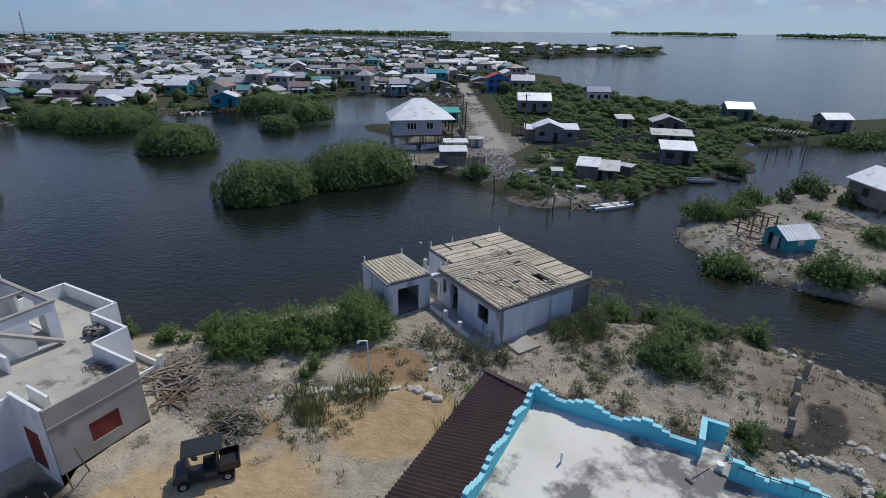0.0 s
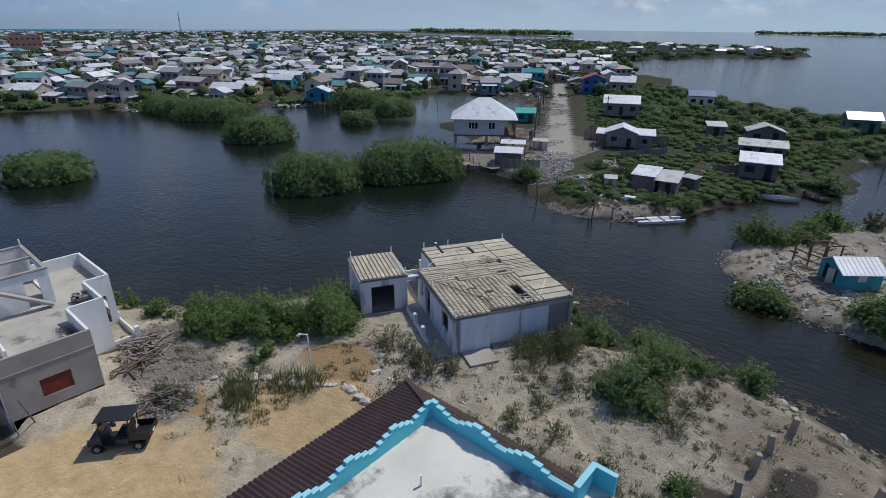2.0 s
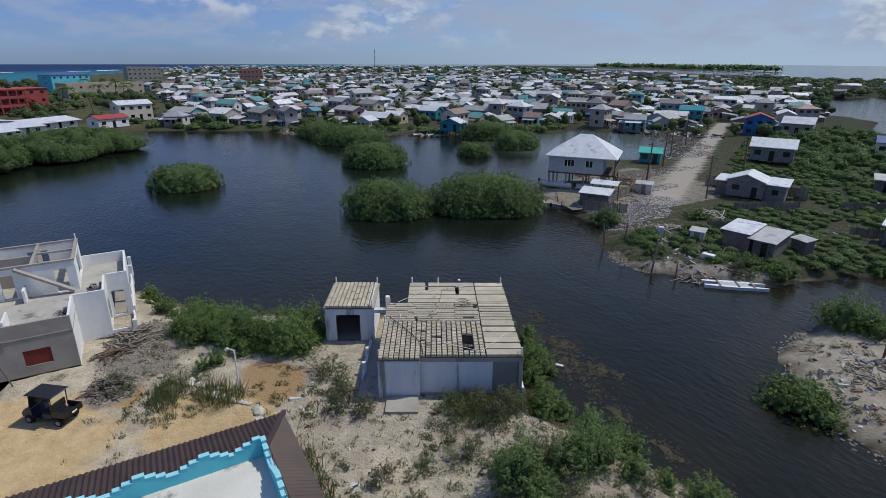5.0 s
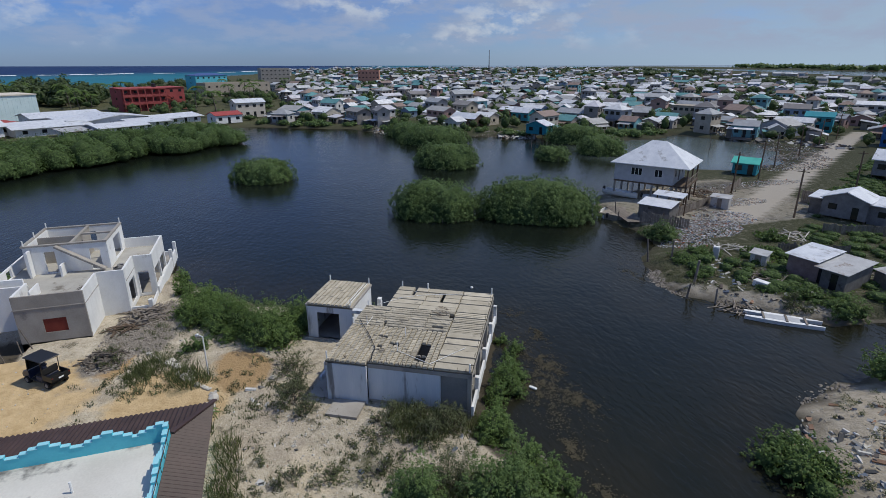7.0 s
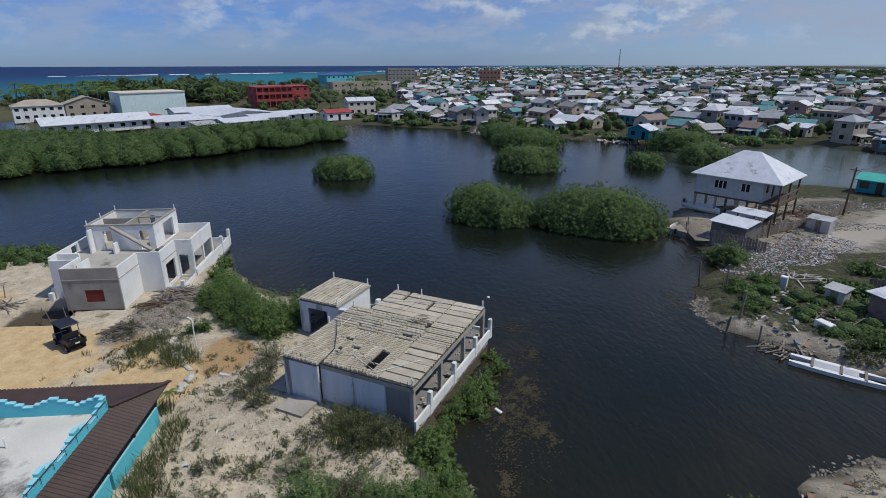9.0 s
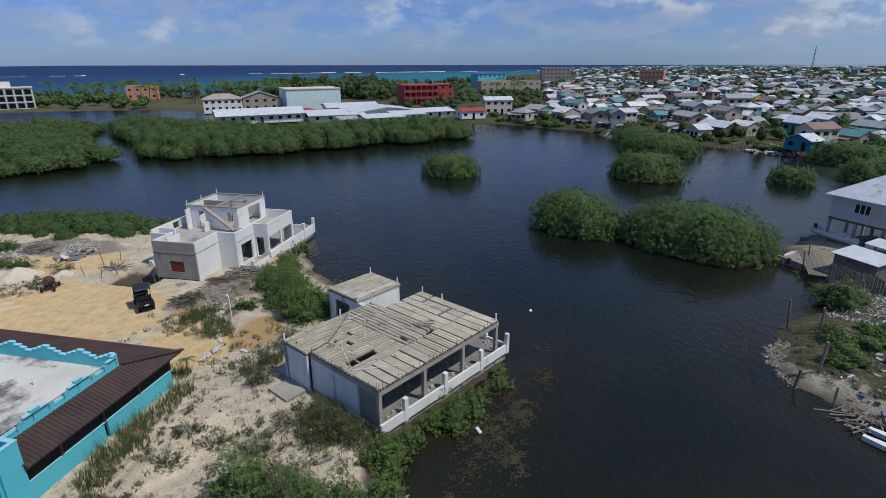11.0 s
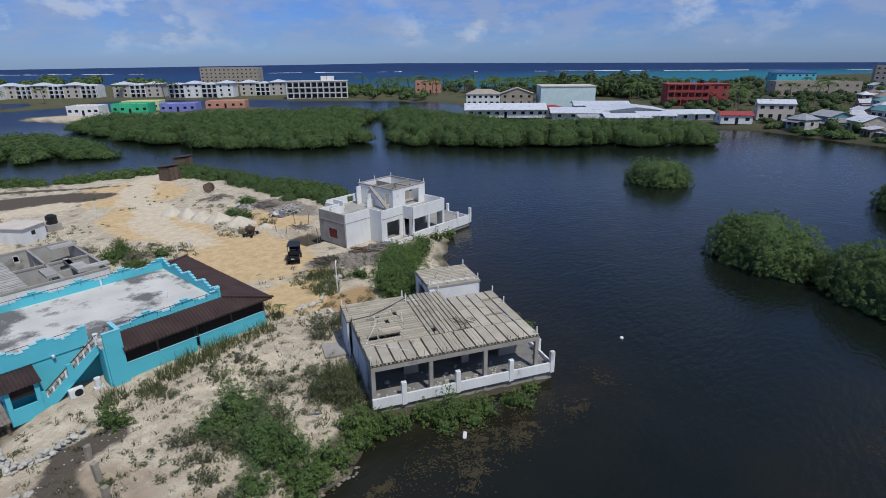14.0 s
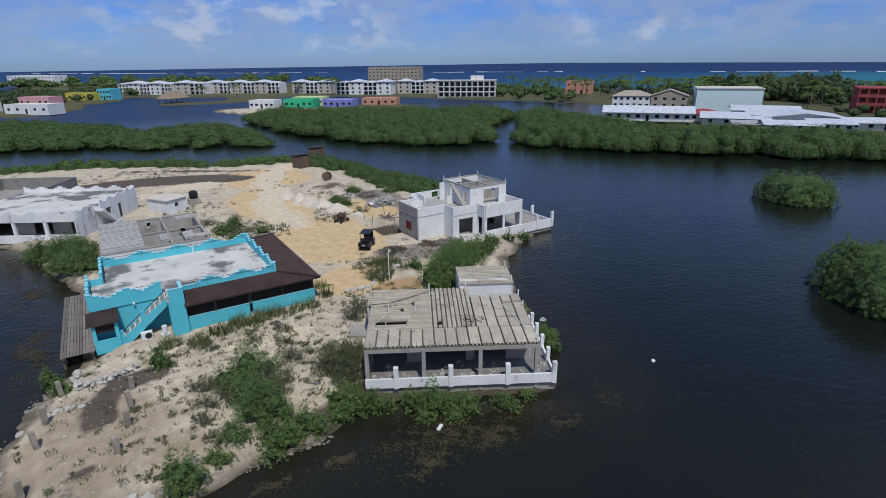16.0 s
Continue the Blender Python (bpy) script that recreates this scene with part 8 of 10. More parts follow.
H_("blue_building", "blue three-storey building near the beach", "building", 22, 14, 10, "hip", 1.5, M_CYANW, M_BLUES, 0, 3, 6, m=stand(-386.6, -3.5, 122, 14))
H_("tan_building", "long unpainted tan block building", "building", 40, 12, 6.6, "flat", 0.1, M_TAN, M_TAN, 0, 2, 9, 0.2, flat_parapet=True, m=stand(-336.4, 14.8, 118, 12))
H_("pink_house", "pale pink two-storey house at the lagoon end", "house", 10.5, 7, 5.2, "gable", 1.2, M_CREAM, M_ZINCN, 0.2, 2, 4, m=stand(-193.4, 23, 110, 7))
H_("red_roofed_hut", "small hut with red sheet roof at the lagoon end", "hut", 9, 6, 2.6, "gable", 1.0, M_PAINT, M_REDS, 0.3, 1, 3, m=stand(-174.8, 16.3, 120, 6))
H_("hotel_shell", "unfinished tan five-storey hotel shell", "building", 46, 16, 14, "flat", 0.1, M_TAN, M_TAN, 0, 5, 13, 0.3, flat_parapet=True, m=stand(-222, -374, 133, 16))
H_("hotel_shell", "unfinished grey hotel shell above the trees", "building", 24, 14, 12.5, "flat", 0.1, M_CONC, M_CONC, 0, 4, 7, 0.3, flat_parapet=True, m=stand(-480, 40, 100, 14))
H_("orange_building", "orange three-storey building in the town", "building", 18, 12, 11, "flat", 0.1, M_SALMON, M_SALMON, 0, 3, 6, 0.3, flat_parapet=True, m=stand(-458, 115, 74, 12))
H_("white_hotel", "white low hotel behind the trees", "building", 60, 14, 9, "flat", 0.1, M_PAINT, M_PAINT, 0, 3, 14, 0.3, flat_parapet=True, m=stand(51, -628, 134, 14))
for i, (x, y, w, d, h_, kind, rise, mm) in enumerate(((-161, -29, 18, 15, 2.2, "gable", 1.3, M_ZINCN), (-174, -15, 21, 17, 2.6, "gable_y", 1.4, M_ZINCN), (-163, -40, 9, 8, 2.8, "hip", 1.2, M_REDS), (-182, -31, 19, 13, 3.2, "gable", 1.2, M_ZINCN), (-159, -11, 13, 10, 1.9, "gable", 0.9, M_ZINCN), (-181, 1, 15, 11, 2.0, "gable", 1.0, M_ZINCN),
                                                       (-168, -5, 10, 8, 2.2, "shed", 0.6, M_ZINCN), (-155, -20, 9, 6, 1.6, "shed", 0.5, M_ZINCR), (-170, -24, 8, 10, 3.0, "shed", 0.5, M_ZINCN))):
    H_("flat_shed", "white-roofed workshop shed behind the mangroves", "shed", w, d, h_, kind, rise, M_PAINT, mm, 0, 1, 4, 0.9, m=stand(x, y, 124 + (i % 3) * 4, d))
# painted houses on the strip and along the channel
for nm, lb, x, y, w, h_, mm in (("painted_house", "white waterside house with red verandah roof", -60.3, -190, 14, 3.6, M_PAINT), ("painted_house", "bright green waterside house with arcade", -74.6, -182, 16.5, 3.9, M_GREENW),
                                ("painted_house", "violet-blue flat-roofed waterside house", -91, -176, 17, 3.2, M_VIOLET), ("painted_house", "pale lime house behind the waterside row", -84, -196, 18, 4.2, M_LIME), ("painted_house", "salmon flat-roofed waterside house", -112, -176, 20, 3.0, M_SALMON),
                                ("painted_house", "tan waterside house row", 10.9, -322.7, 27, 3.9, M_YELLOW), ("painted_house", "cyan two-storey house at the channel", -2.7, -316.9, 10.4, 6.4, M_CYANW), ("painted_house", "pink flat-roofed waterside house", 28.4, -276, 20, 5.0, M_PINK),
                                ("painted_house", "white flat-roofed waterside villa", 28.5, -230, 25, 4.0, M_PAINT), ("painted_house", "white flat-roofed waterside villa", 52, -255, 22, 4.5, M_PAINT)):
    H_(nm, lb, "house", w * 0.84, 9, h_ * 0.85, "flat", 0.1, mm, M_CREAM, 0, 2 if h_ > 5 else 1, 5, 0.2, flat_parapet=True, m=stand(x, y, 140, 9), sides=False, group="painted houses along the channel")


def condo(x, y, w, h, yaw, wall_m, label):
    """Pavilions with white hipped roofs, and framed balcony bays between them."""
    ob = thing("apartment_building", label, "apartment building", stand(x, y, yaw, 12))
    d = 11
    m = max(2, round(w / 8.5))
    bay, fl = w / m, (h - 1.4) / 3
    for i in range(m):
        a, b = -w / 2 + bay * i, -w / 2 + bay * (i + 1)
        closed = i % 2 == (0 if wall_m is M_TAUPE else 1)
        f = -d / 2 + (0.0 if closed else 1.5)
        part("wall", one_box(a, b - 0.02, f, d / 2, -0.5, h - (1.2 if closed else 1.7)), wall_m if closed else M_PAINT, ob)
        n = 2 if closed else 3
        for k in range(3):
            for q in range(n):
                xx = a + bay * (q + 0.5) / n
                hw = 0.55 if closed else bay / n * 0.36
                part("window", one_box(xx - hw, xx + hw, f - 0.06, f + 0.02, k * fl + (0.8 if closed else 0.15), k * fl + (2.0 if closed else fl * 0.8)), M_SHADE, ob)
            if not closed:
                part("floor_slab", one_box(a, b, -d / 2 + 0.1, -d / 2 + 1.5, k * fl + fl - 0.35, k * fl + fl), M_PAINT, ob)
        if not closed:
            for q in range(n + 1):
                xx = a + 0.25 + (bay - 0.5) * q / n
                part("column", one_box(xx - 0.22, xx + 0.22, -d / 2 + 0.08, -d / 2 + 0.45, 0, h - 1.7), M_PAINT, ob)
        o = 0.7 if closed else -0.25
        part("roof", roof_mesh("hip", a - o, b + o, -d / 2 - o, d / 2 + o, h - (1.2 if closed else 1.65), 1.5 if closed else 0.9), M_ZINCN, ob)
    return ob


M_TAUPE = material("taupe_render", (0.46, 0.42, 0.37), (0.56, 0.52, 0.46), 0.6, 0.9, 0.1, 6)
for x, y, w, h, mm in ((-27, -359, 40, 8.4, M_PAINT), (-52, -340, 21, 8.6, M_TAUPE), (-83, -325, 53, 8.4, M_TAUPE), (-119, -291, 27, 8.4, M_TAUPE), (-140, -256, 36, 8.8, M_PAINT), (-171, -242, 26, 8.6, M_TAUPE)):
    condo(x, y, w, h, 137, mm, "three-storey apartment building with white hipped roofs")


def frame_block():
    """Unfinished block: open concrete frame of three storeys, flat roof, rooms' shade as black sheets."""
    ob = thing("apartment_building", "three-storey apartment block with open white frame at the water", "apartment building", stand(-176, -195, 138, 11))
    w, d, fl = 33.0, 11.0, 2.9
    part("back_wall", one_box(-w / 2, w / 2, -d / 2 + 2.4, d / 2, -0.4, 3 * fl), M_CONC, ob)
    for k in range(4):
        part("floor_slab", one_box(-w / 2, w / 2, -d / 2, -d / 2 + 2.38, k * fl - 0.35, k * fl), M_PAINT, ob)
    for i in range(11):
        xx = -w / 2 + 0.25 + (w - 0.5) * i / 10
        for k in range(3):
            part("column", one_box(xx - 0.24, xx + 0.24, -d / 2 + 0.03, -d / 2 + 0.5, k * fl + 0.003, k * fl + fl - 0.353), M_PAINT, ob)
    for k in range(3):
        for i in range(10):
            xx = -w / 2 + 0.25 + (w - 0.5) * (i + 0.5) / 10
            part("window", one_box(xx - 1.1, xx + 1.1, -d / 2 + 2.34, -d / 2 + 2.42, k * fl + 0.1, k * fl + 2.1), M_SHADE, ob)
    part("roof", one_box(-w / 2 - 0.2, w / 2 + 0.2, -d / 2 - 0.2, d / 2 + 0.2, 3 * fl + 0.004, 3 * fl + 0.3), M_CREAM, ob)
    part("roof_block", one_box(2, 9, -1.5, 3.5, 3 * fl + 0.3, 3 * fl + 2.6), M_PAINT, ob)


frame_block()

# ---- the town: a few patterns repeated ----
TOWN = [(-176, 28), (-160, 54), (-143, 64), (-133, 84), (-122, 99), (-108, 121), (-113, 144), (-88, 154), (-74, 150), (-66, 180), (-80, 215), (-96, 262), (-150, 372), (-330, 430), (-560, 380), (-640, 220), (-520, 70), (-360, 35), (-240, 40)]
GROUP = "houses of the town"
T_LABEL = {"gable": "small boarded house with zinc gable roof", "hip": "small house with hipped zinc roof", "shed": "small boarded house with sloping zinc roof", "gable_y": "small house with its gable to the street", "flat": "flat-roofed concrete house"}
protos = []
_r = random.Random(11)
for i, (w, d, h, rf, rise, st, fl_) in enumerate(((8, 6, 2.8, "gable", 1.3, 0, 1), (7, 6, 2.7, "gable_y", 1.4, 0, 1), (9, 7, 5.2, "gable", 1.4, 0, 2), (8, 7, 2.8, "hip", 1.5, 0, 1), (6, 5, 2.5, "shed", 0.8, 0, 1), (10, 6, 2.8, "gable", 1.2, 0, 1),
                                                  (7, 6, 5.0, "hip", 1.4, 0, 2), (11, 8, 3.0, "gable", 1.6, 0, 1), (6.5, 5.5, 2.6, "gable_y", 1.2, 0, 1), (8, 5, 2.4, "shed", 0.9, 0, 1))):
    protos.append(dict(w=w * 0.7, d=d * 0.74, h=h * 1.02, rf=rf, rise=rise, st=st, fl=fl_, ob=None))
ca, sa = math.cos(radians(33)), math.sin(radians(33))
sites = []
for iu in range(-70, 70):
    for iv in range(-60, 60):
        u, v = iu * 9.2 + _r.uniform(-2.6, 2.6) + (iv % 2) * 4, iv * 9.8 + _r.uniform(-2.6, 2.6)
        x, y = -300 + u * ca - v * sa, 200 + u * sa + v * ca
        if not (-650 < x < -60 and 20 < y < 440):
            continue
        X_, Y_ = np.array(x), np.array(y)
        if signed_distance(X_, Y_, TOWN) < 0.5 or signed_distance(X_, Y_, MAINLAND) < 1.5 or line_distance(X_, Y_, ROAD) < 6:
            continue
        if min(math.hypot(x - a, y - b) for a, b in OCCUPIED) < 6.4 or _r.random() < (0.16 if math.hypot(x, y) < 330 else 0.48):
            continue
        sites.append((math.hypot(x, y), x, y, _r.choice((0, 0, 1, 1, 2, 3, 4, 5, 5, 6, 7, 8, 9)), 33 + _r.gauss(0, 13) + _r.choice((0, 0, 0, 90))))
        OCCUPIED.append((x, y))
for i in range(520):
    x, y = _r.uniform(-1150, -300), _r.uniform(60, 700)
    if signed_distance(np.array(x), np.array(y), MAINLAND) > 8 and signed_distance(np.array(x), np.array(y), TOWN) < -4:
        sites.append((math.hypot(x, y), x, y, _r.choice((0, 2, 5, 6, 7, 2)), 33 + _r.gauss(0, 12)))
for i in range(70):
    x, y = _r.uniform(-190, -70), _r.uniform(225, 560)
    if signed_distance(np.array(x), np.array(y), MAINLAND) > 4 and signed_distance(np.array(x), np.array(y), TOWN) < -4:
        sites.append((math.hypot(x, y) + 200, x, y, _r.choice((0, 2, 5, 6, 7, 2)), 33 + _r.gauss(0, 12)))
        OCCUPIED.append((x, y))
sites.sort()


def extend(ob, w, d, h, k):
    """What has been added to a town house over the years: a porch, a lean-to, a tank or a washing place."""
    if k % 3 != 1:
        part("porch_roof", roof_mesh("shed", -w * 0.45, w * 0.35, -d / 2 - 1.9, -d / 2 - 0.02, h - 0.75, 0.35, 0.05), M_ZINC, ob, "patched sheet porch roof")
        for x in (-w * 0.42, -w * 0.05, w * 0.32):
            part("porch_post", one_box(x - 0.06, x + 0.06, -d / 2 - 1.8, -d / 2 - 1.68, -0.3, h - 0.73), M_TIMBER, ob)
        part("porch_floor", one_box(-w * 0.45, w * 0.35, -d / 2 - 1.9, -d / 2 - 0.05, -0.3, 0.18), M_WOOD, ob)
    if k % 2 == 0:
        part("lean_to", box(bmesh.new(), w / 2, w / 2 + 2.1, -d * 0.1, d * 0.45, -0.4, h * 0.7), M_GREYB, ob, "weathered boarded lean-to")
        part("lean_to_roof", roof_mesh("shed", w / 2 + 0.01, w / 2 + 2.4, -d * 0.1 - 0.3, d * 0.45 + 0.2, h * 0.7, 0.35, 0.05), M_ZINCR, ob)
    else:
        part("lean_to", box(bmesh.new(), -w / 2 - 1.7, -w / 2, -d * 0.35, d * 0.2, -0.4, h * 0.62), M_WOOD, ob, "boarded wash house")
        part("lean_to_roof", roof_mesh("shed", -w / 2 - 2.0, -w / 2 - 0.01, -d * 0.35 - 0.2, d * 0.2 + 0.2, h * 0.64, 0.3, 0.05), M_ZINC, ob)
    part("water_barrel", rod(bmesh.new(), (w * 0.38, -d / 2 - 0.6, -0.3), (w * 0.38, -d / 2 - 0.6, 0.95), 0.42, 0.4, 10), M_BLACK, ob)


far_wall, far_roof, far_win = bmesh.new(), bmesh.new(), bmesh.new()
for i, (_, x, y, k, yaw) in enumerate(sites):
    p, mtx = protos[k], pose(x, y, 0, 0, 0, yaw) @ Matrix.Diagonal((_r.uniform(0.75, 1.3), _r.uniform(0.8, 1.2), _r.uniform(0.82, 1.12), 1))
    if i < 205:
        if p["ob"] is None:
            p["ob"] = house("town_house", T_LABEL[p["rf"]], "house", p["w"], p["d"], p["h"], p["rf"], p["rise"], None, None, p["st"], p["fl"], 3, group=GROUP, m=mtx)
            extend(p["ob"], p["w"], p["d"], p["h"] / p["fl"], k)
        else:
            copy_thing(p["ob"], mtx)
        continue
    w, d, h = p["w"], p["d"], p["h"]
    box(far_wall, -w / 2, w / 2, -d / 2, d / 2, -0.3, h + 0.1, mtx)
    rb = roof_mesh(p["rf"], -w / 2 - 0.35, w / 2 + 0.35, -d / 2 - 0.35, d / 2 + 0.35, h, p["rise"])
    bmesh.ops.transform(rb, matrix=mtx, verts=rb.verts[:])
    tmp = bpy.data.meshes.new("tmp")
    rb.to_mesh(tmp)
    rb.free()
    far_roof.from_mesh(tmp)
    bpy.data.meshes.remove(tmp)
    for s in range(p["fl"] if _ < 430 else 0):
        for xx in (-w / 3, 0, w / 3):
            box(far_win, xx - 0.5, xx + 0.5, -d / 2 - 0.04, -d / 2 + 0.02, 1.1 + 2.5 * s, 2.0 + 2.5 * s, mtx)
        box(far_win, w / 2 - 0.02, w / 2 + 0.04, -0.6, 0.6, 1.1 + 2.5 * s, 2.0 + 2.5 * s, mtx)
ft = thing("far_town", "crowded far part of the town with zinc roofs", "houses", kind="stuff")
part("walls", far_wall, M_HOUSE_I, ft, kind="stuff")
part("roofs", far_roof, M_ZINC_I, ft, kind="stuff")
part("windows", far_win, M_SHADE, ft, kind="stuff")


# ---- woods, palms and far shores ----
def woods(name, poly, spacing, r, h, leaf, per, mat, label, chance=1.0, clear=0.0):
    rng = np.random.default_rng(len(poly) * 13 + int(h * 10))
    P = np.array(poly)
    bl = []
    occ = np.array(OCCUPIED)
    for x in np.arange(P[:, 0].min(), P[:, 0].max(), spacing):
        for y in np.arange(P[:, 1].min(), P[:, 1].max(), spacing):
            a, b = x + rng.uniform(-0.5, 0.5) * spacing, y + rng.uniform(-0.5, 0.5) * spacing
            if rng.random() > chance or signed_distance(np.array(a), np.array(b), poly) < 0:
                continue
            if clear and (np.hypot(occ[:, 0] - a, occ[:, 1] - b).min() < clear or line_distance(np.array(a), np.array(b), ROAD) < 4):
                continue
            rr, hh = r * rng.uniform(0.7, 1.3), h * rng.uniform(0.5, 1.35)
            bl.append((a, b, hh * 0.55, rr, hh * 0.48))
    q = crown_quads(rng, bl, per, leaf)
    ob = thing(name, label, "trees", kind="stuff")
    piece("crowns", quads_mesh("crowns", q, mat), ob)
    piece("inner_foliage_shade", hull_mesh("inner_foliage_shade", bl, 0.86, -0.3), ob)


woods("town_greenery", TOWN, 6.0, 2.0, 3.7, 0.36, 1.5, M_TREE, "green trees and bushes between the town houses", 0.62, 4.0)
woods("coastal_trees", [(-300, -215), (-345, -120), (-470, -80), (-560, 0), (-470, 20), (-340, -15), (-270, -50), (-235, -110), (-262, -200)], 8, 2.6, 4.0, 0.55, 1.2, M_TREE, "dark trees along the beach", 0.42, 9)
woods("bank_trees", [(78, -262), (34, -290), (12, -300), (-8, -330), (-40, -372), (-20, -420), (78, -420)], 7, 2.6, 4.0, 0.8, 0.7, M_TREE, "dark trees behind the painted houses", 0.8, 8)
woods("inland_greenery", [(-180, 30), (-198, -5), (-222, -34), (-262, -48), (-345, -12), (-470, 22), (-520, 70), (-360, 40), (-240, 44)], 6.5, 2.2, 3.2, 0.45, 1.2, M_TREE, "dark trees and bushes behind the red building", 0.5, 8)
woods("tall_trees", [(-262, -100), (-300, -130), (-330, -80), (-290, -40), (-262, -50)], 5.5, 3.4, 9.0, 0.8, 1.0, M_TREE, "tall feathery trees behind the warehouse", 0.8, 6)
woods("shore_trees", [(-186, -135), (-205, -140), (-235, -185), (-250, -260), (-215, -240), (-190, -185)], 7, 2.6, 4.5, 0.7, 0.9, M_LEAF, "dark trees along the channel", 0.8, 8)
woods("far_woods", [(-95, 275), (-150, 380), (-128, 440), (-66, 528), (-88, 628), (-240, 680), (-420, 700), (-520, 520), (-340, 440), (-155, 385)], 12, 5.5, 3.2, 1.3, 0.3, M_TREE, "dark mangrove woods beyond the town", 0.6, 7)
woods("far_woods", [(-620, 380), (-650, 220), (-530, 60), (-900, 120), (-1250, 420), (-1100, 800), (-700, 760), (-540, 520)], 24, 10, 4.2, 3.0, 0.07, M_TREE, "dark trees of the far end of the island", 0.4)
woods("palm_grove", [(80, -640), (-70, -590), (-200, -450), (-180, -400), (-50, -480), (80, -560)], 14, 6, 7, 1.6, 0.25, M_LEAF, "trees behind the apartment buildings", 0.6, 14)
for nm, poly in (("far_islet", [(-1250, 1290), (-640, 1180), (-620, 1215), (-1240, 1330)]), ("far_islet", [(-520, 2300), (-60, 2020), (-50, 2060), (-510, 2350)]), ("far_islet", [(60, 1930), (300, 1680), (700, 1450), (760, 1480), (320, 1730), (80, 1990)])):
    woods("far_islet", poly, 26, 17, 8, 5, 0.03, M_LEAF, "low dark wooded islet on the horizon", 0.95)


def palm(name="palm"):
    ob = thing(name, "tall coconut palm near the beach", "palm", pose(-250, -190, 0), "palms along the beach")
    bm = bmesh.new()
    pts = [(0, 0, -0.3), (0.2, 0.1, 2.2), (0.5, 0.2, 4.6), (1.0, 0.3, 6.6)]
    for (a, b, r0, r1) in zip(pts, pts[1:], (0.2, 0.16, 0.13), (0.16, 0.13, 0.11)):
        rod(bm, a, b, r0, r1, 7)
    part("trunk", bm, M_BARK, ob)
    rng = np.random.default_rng(4)
    out = []
    top = np.array([1.0, 0.3, 6.6])
    for k in range(15):
        a = 6.283 * k / 15 + rng.uniform(-0.2, 0.2)
        dirv = np.array([math.cos(a), math.sin(a), 0])
        L, lift = rng.uniform(2.4, 3.1), rng.uniform(0.1, 0.9)
        side = np.array([-dirv[1], dirv[0], 0])
        for j in range(9):
            t = (j + 0.5) / 9
            c = top + dirv * L * t + np.array([0, 0, lift * 2 * t - 2.2 * t * t])
            for s in (-1, 1):
                tip = c + side * s * 0.55 * (1 - 0.5 * t) + dirv * 0.25 + np.array([0, 0, -0.28])
                out.append([c - dirv * 0.16, c + dirv * 0.16, tip + dirv * 0.05, tip - dirv * 0.05])
    piece("fronds", quads_mesh("fronds", np.array(out), M_LEAF2), ob)
    return ob


p0 = palm()
_pr = random.Random(8)
n = 0
while n < 170:
    t = _pr.random()
    if t < 0.8:
        x, y = _pr.uniform(-345, -222), _pr.uniform(-215, -40)
    elif t < 0.9:
        x, y = _pr.uniform(-160, 20), _pr.uniform(-300, -215)
    else:
        x, y = _pr.uniform(-420, -180), _pr.uniform(0, 120)
    X_, Y_ = np.array(x), np.array(y)
    if signed_distance(X_, Y_, MAINLAND) < 3 or min(math.hypot(x - a, y - b) for a, b in OCCUPIED) < 9:
        continue
    copy_thing(p0, pose(x, y, 0, 0, 0, _pr.uniform(0, 360)) @ Matrix.Scale(_pr.uniform(0.85, 1.45), 4))
    n += 1


# bushes along the town's shore
belt("shore_scrub", [(-186, 26), (-172, 24.5), (-162, 42), (-158, 53), (-142, 61), (-133, 80), (-123, 95), (-118, 108), (-110, 118), (-108, 130), (-115, 140), (-120, 142), (-116, 126), (-126, 110), (-130, 98), (-140, 84), (-148, 66), (-164, 58), (-170, 46), (-190, 36)],
     3.4, 1.9, 2.0, 0.3, 2.6, M_LEAF, "green bushes along the town shore", base=-0.2, clear=[q for q in OCCUPIED if -220 < q[0] < -90], gap=5.0)
# low thickets between the huts
_clear = [(a, b) for a, b in OCCUPIED if -70 < a < 30 and 60 < b < 200]
belt("scrub_thicket", [(-27, 67.5), (-20, 66), (-14, 69), (-9, 74), (-6.5, 83), (0.5, 93), (2.5, 98), (-0.5, 109), (1.5, 121), (11, 128), (19, 139), (8, 152), (-8, 168), (-36, 186), (-60, 208), (-86, 206), (-72, 166), (-58, 139), (-46, 117), (-40, 104), (-34, 96), (-28, 88), (-26, 80), (-24, 74)],
     1.7, 1.0, 0.85, 0.095, 11.0, M_LEAF2, "low green thicket between the huts", base=0.0, clear=_clear, gap=3.4, line=ROAD, open_=-0.12)
belt("scrub_thicket", [(-20, 120), (-4, 118), (10, 130), (18, 139), (8, 152), (-8, 168), (-36, 186), (-60, 206), (-82, 200), (-70, 166), (-50, 134)], 4.2, 1.8, 2.4, 0.2, 5.0, M_LEAF, "taller dark bushes behind the huts", base=0.0, clear=_clear, gap=4.6, line=ROAD, open_=0.15)


